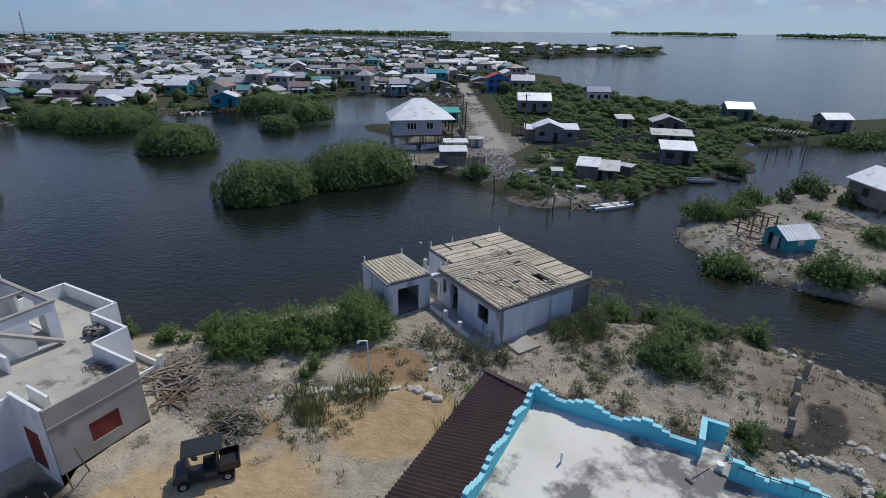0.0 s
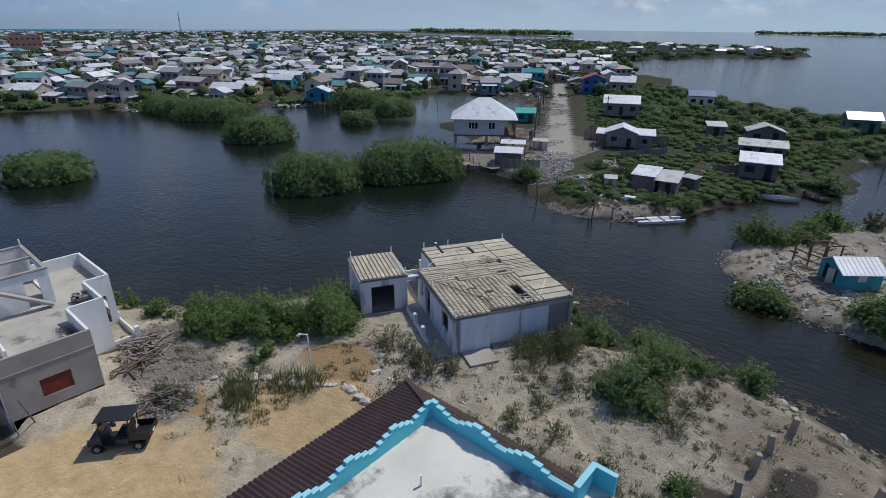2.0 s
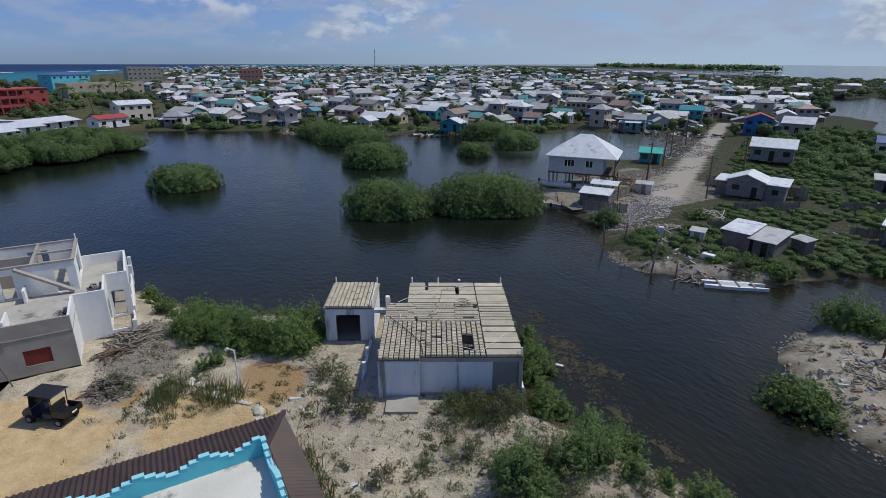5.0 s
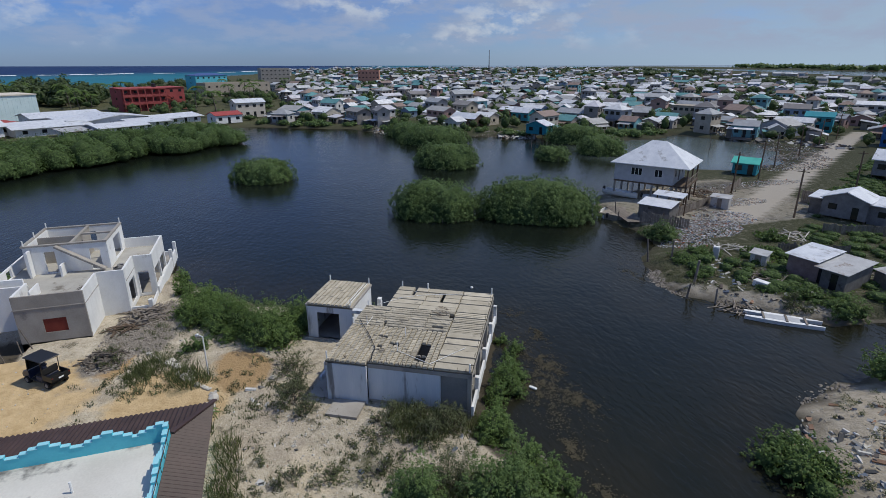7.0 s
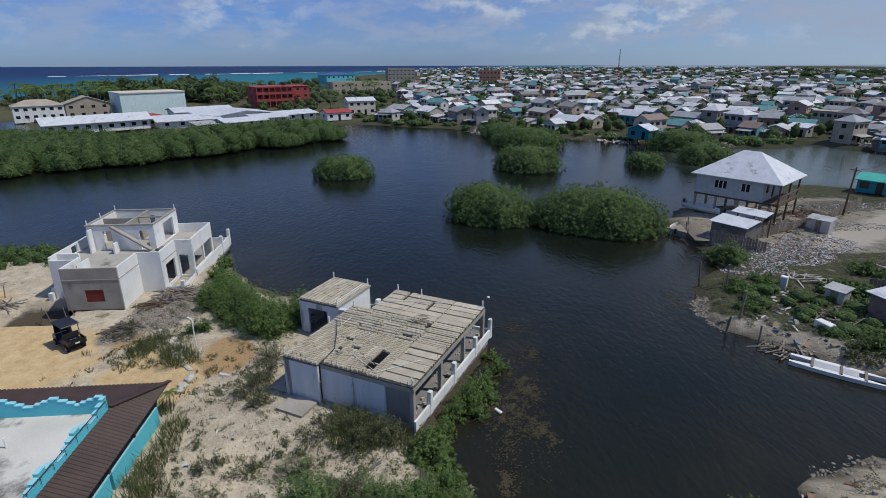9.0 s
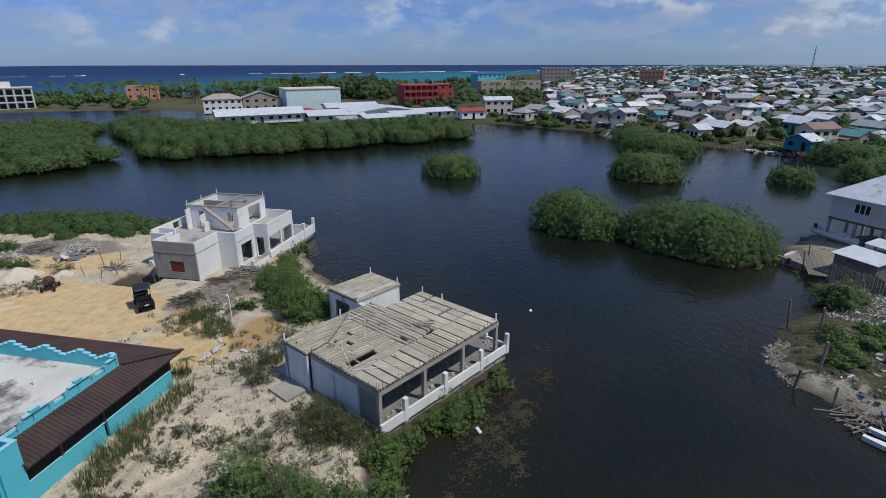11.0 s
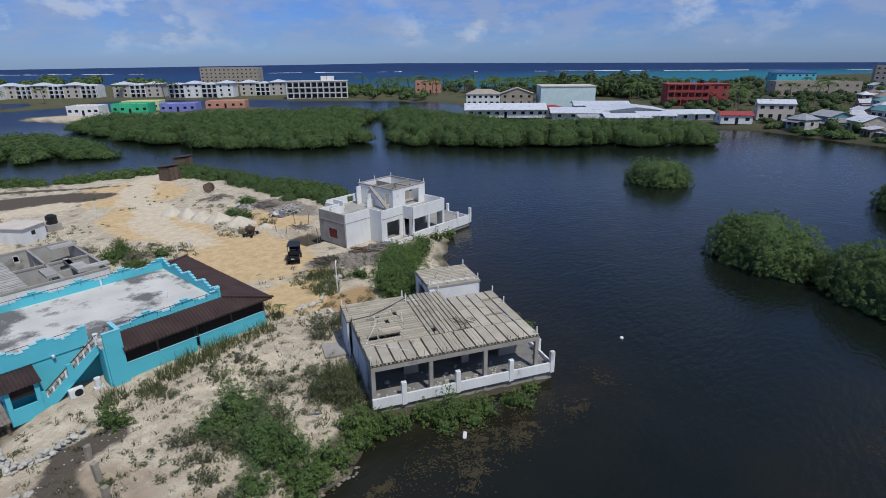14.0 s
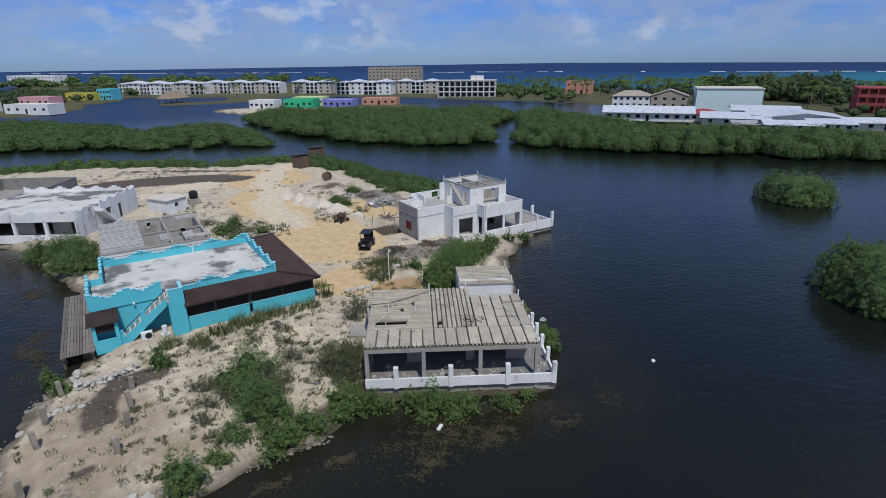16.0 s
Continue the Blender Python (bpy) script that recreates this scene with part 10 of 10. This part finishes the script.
stick_pile("timber_pile", "boards and sheets round the turquoise hut", 3.2, 59.4, 1.8, 22, 1.8, M_WOOD, 0.2)
stick_pile("timber_pile", "broken planks near the weathered hut", 11.6, 70.8, 2.2, 24, 2.6, M_WOOD, 0.3)
stick_pile("timber_pile", "boards and poles beside the stilt house", -43.0, 86.0, 3.4, 46, 2.6, M_WOOD, 0.5)
stick_pile("timber_pile", "pale broken boards beside the dump", -26.2, 75.5, 1.8, 26, 2.0, M_ROCK, 0.5)
stick_pile("timber_pile", "pale broken boards beside the road end", -27.4, 86.5, 1.6, 18, 2.6, M_ROCK, 0.4)
stick_pile("timber_pile", "grey scrap boards behind the shack", -15.4, 82.6, 2.0, 26, 2.2, M_WOOD, 0.5)
stick_pile("timber_pile", "dark poles and boards under the stilt house", -47.6, 92.0, 3.0, 44, 2.4, M_TIMBER, 0.5)
stick_pile("timber_pile", "dark scrap timber along the plot fence", -42.6, 82.0, 2.0, 30, 2.0, M_TIMBER, 0.5)
stick_pile("timber_pile", "jetty boards by the huts", -9.8, 100, 3.0, 30, 2.4, M_WOOD, 0.4)

# stakes round the pit and by the end wall
for x, y, hh, lean in ((-23.6, 1.6, 1.3, 8), (-23.9, 3.2, 1.0, -6), (-24.2, 7.6, 1.4, 9), (-24.4, 6.6, 1.5, -10), (-24.6, 8.6, 1.2, 4), (-24.4, 9.4, 1.9, 12), (-28.6, 1.2, 1.2, -5), (-27.0, 0.6, 1.6, 6)):
    st = thing("stake", "thin wooden stake beside the dug pit", "stake", pose(x, y, land_z(x, y), lean, lean * 0.5, 0))
    part("pole", rod(bmesh.new(), (0, 0, -0.3), (0, 0, hh), 0.045, 0.035, 6), M_WOOD, st)

lp = thing("lamp_post", "thin white pipe lamp post with bent arm", "lamp post", pose(-16.9, 21.9, 0))
part("post", rod(bmesh.new(), (0, 0, -0.3), (0, 0, 2.85), 0.05, 0.045, 8), M_PIPE, lp)
part("arm", rod(bmesh.new(), (0, 0, 2.83), (-0.28, -0.32, 2.9), 0.04, n=6), M_PIPE, lp)
part("lamp_head", rod(bmesh.new(), (-0.28, -0.32, 2.93), (-0.38, -0.42, 2.78), 0.07, 0.1, 8), M_PIPE, lp)
for x, y, hh in ((-11.3, -22.2, 2.2), (-12.3, -0.4, 0.9), (-5.4, -13.0, 0.8), (1.2, -26, 1.5), (-14.6, -2.2, 0.5)):
    st = thing("marker_post", "white plastic pipe standing upright in the sand", "post", pose(x, y, land_z(x, y)))
    part("pipe", rod(bmesh.new(), (0, 0, -0.3), (0, 0, hh), 0.06, n=8), M_PIPE, st)


def mixer():
    c = thing("cement_mixer", "rusty cement mixer standing in the yard", "cement mixer", pose(-20.7, 0.6, land_z(-20.7, 0.6), 0, 0, 30))
    part("drum", rod(rod(bmesh.new(), (-0.5, 0, 0.75), (0.1, 0, 0.85), 0.35, 0.5, 14), (0.1, 0, 0.85), (0.7, 0, 0.98), 0.5, 0.25, 14), M_STEEL, c)
    part("frame", beam(beam(beam(bmesh.new(), (-0.9, -0.4, 0.3), (0.9, -0.4, 0.3), 0.08, 0.08), (-0.9, 0.4, 0.3), (0.9, 0.4, 0.3), 0.08, 0.08), (-0.9, -0.4, 0.3), (-0.9, 0.4, 0.3), 0.08, 0.08), M_STEEL, c)
    for x in (-0.7, 0.7):
        for y in (-0.5, 0.5):
            part("wheel", rod(bmesh.new(), (x, y - 0.05, 0.22), (x, y + 0.05, 0.22), 0.22, n=14), M_RUBBER, c)
    for y in (-0.42, 0.42):
        part("bracket", beam(bmesh.new(), (0, y, 0.3), (0, y, 0.95), 0.1, 0.1), M_STEEL, c)
    r = thing("cable_reel", "wooden cable reel lying by the hedge", "cable reel", pose(-28.6, -25.4, land_z(-28.6, -25.4), 0, 0, 40))
    for x in (-0.45, 0.4):
        part("flange", rod(bmesh.new(), (x, 0, 0.75), (x + 0.07, 0, 0.75), 0.75, n=20), M_TIMBER, r)
    part("core", rod(bmesh.new(), (-0.4, 0, 0.75), (0.4, 0, 0.75), 0.35, n=14), M_WOOD, r)


mixer()
for x, y, yaw in ((-29.0, -40.5, 20), (-35.0, -48.2, 35)):
    b = thing("timber_cabin", "tall dark wooden cabin with rusty sheet roof at the shore", "cabin", pose(x, y, 0, 0, 0, yaw))
    part("wall", box(bmesh.new(), -1.3, 1.3, -1.2, 1.2, -1.0, 2.4), M_TIMBER, b)
    part("roof", roof_mesh("shed", -1.5, 1.5, -1.4, 1.4, 2.4, 0.3, 0.05), M_STEEL, b)
    for i in range(8):
        part("board", one_box(-1.3 + i * 0.33, -1.02 + i * 0.33, 1.2, 1.24, -0.4, 2.3), M_TIMBER, b)

# ---- boats ----
def boat(name, label, L, W, H, m, hull=None, inner=None, bench=True):
    """Open boat: a hull lofted from sections, hollow inside; bow towards +x."""
    ob = thing(name, label, "boat", m)
    bm = bmesh.new()
    secs = []
    for i in range(9):
        t = i / 8
        x = -L / 2 + L * t
        w = W / 2 * (1 - max(0, (t - 0.45) / 0.55) ** 2.2) * (0.86 + 0.14 * min(1, t * 3))
        k = 0.25 * max(0, t - 0.6) * H
        pts = [(w, H + k), (w * 0.92, H * 0.45 + k), (w * 0.55, 0.05 + k), (0, k)]
        ring = [bm.verts.new((x, y, z)) for y, z in pts] + [bm.verts.new((x, -y, z)) for y, z in reversed(pts[:-1])]
        inn = [bm.verts.new((x, y * 0.9, max(z * 0.98, 0.14 * H + k))) for y, z in pts] + [bm.verts.new((x, -y * 0.9, max(z * 0.98, 0.14 * H + k))) for y, z in reversed(pts[:-1])]
        secs.append((ring, inn))
    for (a, ai), (b, bi) in zip(secs, secs[1:]):
        for j in range(6):
            bm.faces.new((a[j], a[j + 1], b[j + 1], b[j]))
            bm.faces.new((ai[j + 1], ai[j], bi[j], bi[j + 1]))
        bm.faces.new((a[0], b[0], bi[0], ai[0]))
        bm.faces.new((a[6], ai[6], bi[6], b[6]))
    a, ai = secs[0]
    bm.faces.new(a[::-1])
    bm.faces.new(ai)
    part("hull", bm, hull or M_PIPE, ob)
    if bench:
        for x in (-L * 0.25, L * 0.1):
            part("bench", one_box(x - 0.14, x + 0.14, -W * 0.4, W * 0.4, H * 0.6, H * 0.66), inner or M_CREAM, ob)
        part("outboard_motor", one_box(-L / 2 - 0.25, -L / 2 + 0.05, -0.16, 0.16, H * 0.5, H + 0.35, bevel=0.04), M_BLACK, ob)
    return ob


boat("boat", "small white open boat moored beside the stilt house", 4.2, 1.6, 0.7, pose(-45.2, 72.0, WATER - 0.15, 0, 0, 150))
boat("boat", "white skiff standing under the stilt house", 5.6, 1.8, 0.8, pose(-51.0, 78.4, 0.15, 0, 0, 25))
boat("boat", "white skiff standing under the stilt house", 4.6, 1.6, 0.7, pose(-46.8, 82.0, 0.2, 0, 0, 60))
boat("rowing_boat", "pale weathered dinghy half full of weeds", 5.0, 1.7, 0.6, pose(-3.6, 85.6, WATER - 0.1, 0, 0, 20), M_LGREY, M_WOOD)
boat("rowing_boat", "small dark dinghy drawn up on the shore", 3.4, 1.1, 0.45, pose(0.3, 89.6, WATER - 0.05, 0, 0, -20), M_GREYB, M_WOOD)
boat("boat", "small white motor boat in the inner pond", 4.4, 1.6, 0.7, pose(1.2, 118.4, WATER - 0.1, 0, 0, -20))
boat("motor_boat", "large white motor boat lying at the island shore", 7.6, 2.4, 1.2, pose(16.2, 54.6, WATER - 0.2, 0, 0, 172))


def catamaran():
    ob = thing("catamaran", "broken white catamaran hull lying in the shallows", "boat", pose(-12.1, 67.0, WATER, 0, 0, 49))
    for y in (-0.55, 0.55):
        bm = bmesh.new()
        ring = []
        for i in range(9):
            t = i / 8
            w = 0.26 * math.sin(math.pi * min(0.98, 0.12 + 0.86 * t)) + 0.03
            ring.append([bm.verts.new((-2.9 + 5.8 * t, y + a * w, b)) for a, b in ((-1, 0.33), (-0.7, 0), (0.7, 0), (1, 0.33))])
        for a, b in zip(ring, ring[1:]):
            for j in range(4):
                bm.faces.new((a[j], a[(j + 1) % 4], b[(j + 1) % 4], b[j]))
        bm.faces.new(ring[0][::-1])
        bm.faces.new(ring[-1])
        part("hull", bm, M_PIPE, ob)
    for x in (-1.5, 0.2, 1.6):
        part("crossbeam", beam(bmesh.new(), (x, -0.7, 0.36), (x, 0.7, 0.36), 0.16, 0.08), M_WOOD, ob)
    part("deck", one_box(-1.6, 1.2, -0.45, 0.45, 0.3, 0.34), M_LGREY, ob)


catamaran()


# ---- litter, poles, mooring posts ----
def litter(name, label, spots, n, size, mat=None, sharp=False):
    rg = np.random.default_rng(n)
    vs, fs, k = [], [], 0
    F = np.array(((0, 2, 1), (0, 1, 3), (1, 2, 3), (2, 0, 3))) if sharp else np.array(BOXF)
    for cx, cy, rx, ry, share in spots:
        m = int(n * share)
        a, q = rg.uniform(0, 6.283, m), np.sqrt(rg.uniform(0, 1, m))
        X, Y = cx + rx * q * np.cos(a), cy + ry * q * np.sin(a)
        Z = np.maximum(land_height(X, Y)[0], WATER)
        for x, y, z in zip(X, Y, Z):
            s = size * rg.uniform(0.3, 1.5) ** 1.5
            d = np.array([s * rg.uniform(0.6, 2.2), s * rg.uniform(0.4, 1.0), s * rg.uniform(0.1, 0.5)])
            e = Euler((rg.uniform(-0.5, 0.5), rg.uniform(-0.5, 0.5), rg.uniform(0, 6.28))).to_matrix()
            c = np.array([[-1, -1, -1], [1, -1, -1], [1, 1, -1], [-1, 1, -1], [-1, -1, 1], [1, -1, 1], [1, 1, 1], [-1, 1, 1]]) * d
            c = np.array([[-1, -0.8, 0], [1, -0.5, 0.2], [0.1, 1, -0.1], [0.2, 0.1, 1.6]]) * d * 1.25 if sharp else c
            vs.append(c @ np.array(e).T + np.array([x, y, z + d[2] * 0.8]))
            fs.append(F + k)
            k += len(c)
    me = bpy.data.meshes.new(name)
    me.from_pydata(np.concatenate(vs).tolist(), [], np.concatenate(fs).tolist())
    me.materials.append(mat or M_TRASH)
    tagged(new(name, me), label, "litter", kind="stuff")


litter("rubbish_field", "dump of mixed rubbish at the end of the road", [(-33.5, 78, 3.6, 5.5, 0.42), (-36.5, 84.5, 3.4, 4.5, 0.2), (-30.0, 72.5, 2.6, 3.2, 0.16), (-42.5, 93, 2.0, 5, 0.1), (-51.5, 107, 2.0, 9, 0.12)], 11000, 0.062, M_DUMP, True)
litter("roadside_rubbish", "rubbish heaped along the road and pond", [(-62, 126, 4, 9, 0.3), (-70, 138, 6, 6, 0.25), (-80, 147, 9, 4, 0.25), (-50, 92, 4, 7, 0.12), (-39, 110, 1.6, 5, 0.08)], 6500, 0.08, M_DROSS, True)
litter("yard_litter", "litter and scrap among the huts", [(-18, 70, 7, 5, 0.22), (-12, 88, 7, 12, 0.12), (6, 62, 6, 8, 0.28), (3.5, 55.5, 5, 3.5, 0.11), (0.5, 58.5, 2.5, 3.5, 0.06), (12, 74, 5, 6, 0.08), (-42, 84, 5, 5, 0.12), (-12, 110, 9, 8, 0.08)], 1550, 0.10)
litter("town_debris", "debris along the town shore", [(-124, 96, 5, 6, 0.25), (-112, 112, 4, 6, 0.2), (-150, 62, 10, 4, 0.2), (-104, 152, 14, 4, 0.2), (-82, 158, 8, 6, 0.15)], 900, 0.3)
litter("lot_litter", "scraps of plastic and block on the lot", [(-10, 25.5, 5, 2, 0.35), (-6, 33, 3, 4, 0.2), (-22, 21, 3, 2, 0.15), (-30, -9, 4, 7, 0.3)], 150, 0.09)
litter("scrap_heap", "heap of pale scrap and broken boards beside the hedge", [(-27.7, -12.2, 1.6, 1.4, 0.5), (-28.7, -4.8, 1.7, 1.4, 0.5)], 260, 0.2)
w = thing("foam_block", "white plastic float stranded on the weed", "float", pose(-9.77, 42.5, WATER, 0, 0, 35))
part("block", one_box(-0.28, 0.28, -0.11, 0.11, 0.0, 0.12, bevel=0.03), M_PIPE, w)
w = thing("buoy", "small white mooring buoy floating in the lagoon", "buoy", pose(-26.8, 44.6, WATER))
bmb = bmesh.new()
bmesh.ops.create_uvsphere(bmb, u_segments=12, v_segments=8, radius=0.16)
part("float_ball", bmb, M_PIPE, w, smooth=True)

for x, y, hh, r in ((-27.4, 65.3, 2.6, 0.11), (-25.6, 66.8, 2.2, 0.1), (-18.4, 62.6, 1.6, 0.1), (-16.6, 64.2, 1.5, 0.09), (-43.5, 72.4, 1.4, 0.08), (-41.8, 71.6, 1.2, 0.08), (-45.0, 73.4, 1.3, 0.08), (5.6, 112, 2.6, 0.1), (7.2, 117, 2.4, 0.1), (9.6, 119.5, 2.8, 0.1), (11.0, 112, 2.2, 0.1),
                    (-98, 140, 1.3, 0.09), (-94, 143, 1.2, 0.09), (-86, 128, 1.1, 0.09), (-104, 90, 1.2, 0.1), (-100, 92, 1.1, 0.1), (-84, 110, 1.0, 0.08), (-19.6, 64.4, 2.4, 0.12)):
    st = thing("mooring_post", "weathered wooden mooring post in the shallows", "post", pose(x, y, max(land_z(x, y), -2.2), random.uniform(-6, 6), random.uniform(-6, 6), 0))
    part("pole", rod(bmesh.new(), (0, 0, -0.4), (0, 0, hh + (WATER - min(land_z(x, y), WATER))), r, r * 0.85, 8), M_WOOD, st)

poles = [(-47.5, 96.5), (-54.5, 109.5), (-62.0, 121.5), (-70.5, 138), (-79.5, 155), (-88, 172), (-33.8, 93.5), (-42, 116)]
for i, (x, y) in enumerate(poles):
    st = thing("utility_pole", "tall wooden utility pole beside the sandy road", "utility pole", pose(x, y, land_z(x, y), 0, random.uniform(-2, 2), 30), "poles along the road")
    part("pole", rod(bmesh.new(), (0, 0, -0.5), (0, 0, 6.6), 0.14, 0.1, 8), M_TIMBER, st)
    part("crossarm", beam(bmesh.new(), (-0.7, 0, 6.2), (0.7, 0, 6.2), 0.1, 0.1), M_TIMBER, st)
for a, b in zip(poles[:5], poles[1:6]):
    wire = thing("power_line", "thin sagging overhead wire between the poles", "wire")
    bm = bmesh.new()
    pts = []
    for k in range(7):
        t = k / 6
        pts.append((a[0] + (b[0] - a[0]) * t, a[1] + (b[1] - a[1]) * t, 6.15 - 1.0 * 4 * t * (1 - t) * 0.25))
    for p, q in zip(pts, pts[1:]):
        rod(bm, p, q, 0.025, n=4)
    part("wire", bm, M_BLACK, wire)


def fence(x0, y0, x1, y1, label, hh=1.3):
    L = math.hypot(x1 - x0, y1 - y0)
    f = thing("fence", label, "fence", pose(x0, y0, 0, 0, 0, math.degrees(math.atan2(y1 - y0, x1 - x0))))
    n = int(L / 0.3)
    for i in range(n):
        part("board", one_box(i * 0.3, i * 0.3 + 0.26, -0.02, 0.02, -0.2, hh * random.uniform(0.8, 1.05)), M_WOOD, f)


fence(-37.2, 74.8, -44.5, 91.5, "patched board fence along the stilt house plot")
fence(-46, 93.5, -52, 103, "patched board fence along the road", 1.5)
fence(-27.5, 90.5, -23.0, 99.0, "weathered board fence beside the grey house")


fence(-24.0, 79.5, -20.5, 86.0, "leaning board fence beside the shack", 1.2)
fence(-13.6, 92.0, -5.0, 99.5, "leaning board fence between the huts", 1.3)
fence(-20.0, 104.0, -14.0, 113.0, "patched board fence between the huts", 1.4)
fence(-38.6, 72.6, -33.6, 76.4, "patched board fence beside the dump", 1.5)
for x, y, a, w_, d_, hh, mm, lb in ((-21.8, 74.6, 25, 1.5, 1.2, 1.1, "rust", "small rusty sheet-metal hutch in the yard"), (-13.2, 80.6, -12, 1.8, 1.3, 1.5, "wood", "small weathered board privy in the yard"), (-24.6, 71.6, 40, 0.6, 0.5, 1.3, "pale", "pale discarded refrigerator in the yard"),
                                     (-16.9, 69.6, 12, 1.3, 0.7, 0.6, "pale", "white discarded chest on the sand"), (-9.4, 95.5, 20, 1.8, 1.4, 1.6, "wood", "small weathered board privy between the huts"), (-41.0, 88.0, 33, 2.4, 1.6, 1.6, "rust", "low rusty sheet-metal shed by the road")):
    hut = thing("hutch", lb, "hutch", pose(x, y, land_z(x, y), 0, 0, a))
    body = {"rust": M_ZINCR, "wood": M_GREYB, "pale": M_PAINT}[mm]
    part("body", one_box(-w_ / 2, w_ / 2, -d_ / 2, d_ / 2, -0.1, hh, bevel=0.03), body, hut)
    if mm != "pale":
        part("roof", roof_mesh("shed", -w_ / 2 - 0.15, w_ / 2 + 0.15, -d_ / 2 - 0.2, d_ / 2 + 0.15, hh + 0.004, 0.2, 0.04), M_ZINCR, hut)
    part("door", one_box(-0.3, 0.3, -d_ / 2 - 0.03, -d_ / 2 - 0.003, 0.02, hh * 0.9), M_WOOD if mm != "pale" else M_LGREY, hut)


def pergola():
    ob = thing("jetty_shelter", "bare wooden frame of an unfinished jetty shelter", "shelter", pose(8.4, 126.5, 0, 0, 0, -12))
    for x in (-3.6, -1.2, 1.2, 3.6):
        for y in (-1.3, 1.3):
            part("post", one_box(x - 0.08, x + 0.08, y - 0.08, y + 0.08, -1.6, 1.4), M_WOOD, ob)
    for y in (-1.3, 1.3):
        part("rail", beam(bmesh.new(), (-3.8, y, 1.45), (3.8, y, 1.45), 0.1, 0.12), M_WOOD, ob)
    for i in range(11):
        part("rafter", beam(bmesh.new(), (-3.6 + i * 0.72, -1.6, 1.55), (-3.6 + i * 0.72, 1.6, 1.55), 0.14, 0.08), M_ROCK, ob)


pergola()
small = palm("young_palm")
small["label"] = "young palm beside the turquoise house"
del small["group"]
small.matrix_world = pose(-10.6, 22.4, -0.05, 0, 0, 40) @ Matrix.Scale(0.2, 4)


# ---- heaps of building sand ----
def sand_mound(x, y, r, hh):
    """A tipped cone of sand with slumped, uneven sides."""
    bm = bmesh.new()
    rings, n = 9, 30
    top = bm.verts.new((0, 0, hh * 0.97))
    last = None
    for i in range(1, rings + 1):
        t = i / rings
        ring = []
        for k in range(n):
            a = 6.28319 * k / n
            q = r * t * (1 + 0.13 * math.sin(2 * a + x) + 0.08 * math.sin(5 * a + y) + 0.03 * random.uniform(-1, 1))
            z = hh * ((1 - t) ** 0.85 + 0.06 * math.sin(9 * t + 3 * a + x) * t * (1 - t)) - 0.12 * (i == rings)
            ring.append(bm.verts.new((q * math.cos(a), q * math.sin(a), z)))
        for k in range(n):
            m = (k + 1) % n
            bm.faces.new((top, ring[k], ring[m]) if last is None else (last[k], ring[k], ring[m], last[m]))
        last = ring
    h = part("sand_mound", bm, M_SAND, smooth=True)
    h.matrix_world = pose(x, y, land_z(x, y))
    return tagged(h, "tipped cone of pale building sand beside the yard", "sand mound", "row of sand mounds")


for hx, hy, hr, hh in ((-18.9, -16.8, 1.6, 1.1), (-19.9, -14.0, 1.6, 1.25), (-20.3, -11.2, 1.5, 1.05), (-21.4, -8.2, 1.9, 1.35), (-22.4, -4.9, 1.8, 1.15), (-23.8, -1.2, 1.0, 0.55)):
    sand_mound(hx, hy, hr, hh)


# ---- thatched shelter on the spit ----
def thatched_shelter():
    ob = thing("thatched_shelter", "open brown thatched shelter on the low spit", "shelter", pose(-33, -262, -0.2, 0, 0, 40))
    M_THATCH = material("brown_thatch", (0.22, 0.165, 0.11), (0.34, 0.27, 0.19), 2.0, 0.95, 0.4, 12)
    part("roof", roof_mesh("hip", -7.5, 7.5, -4.5, 4.5, 2.4, 3.4, 0.3), M_THATCH, ob)
    for x in (-6.4, -2.1, 2.1, 6.4):
        for y in (-3.6, 3.6):
            part("post", rod(bmesh.new(), (x, y, -0.6), (x, y, 2.6), 0.14, n=7), M_TIMBER, ob)
    part("deck", one_box(-7, 7, -4, 4, -0.5, 0.15), M_WOOD, ob)


thatched_shelter()
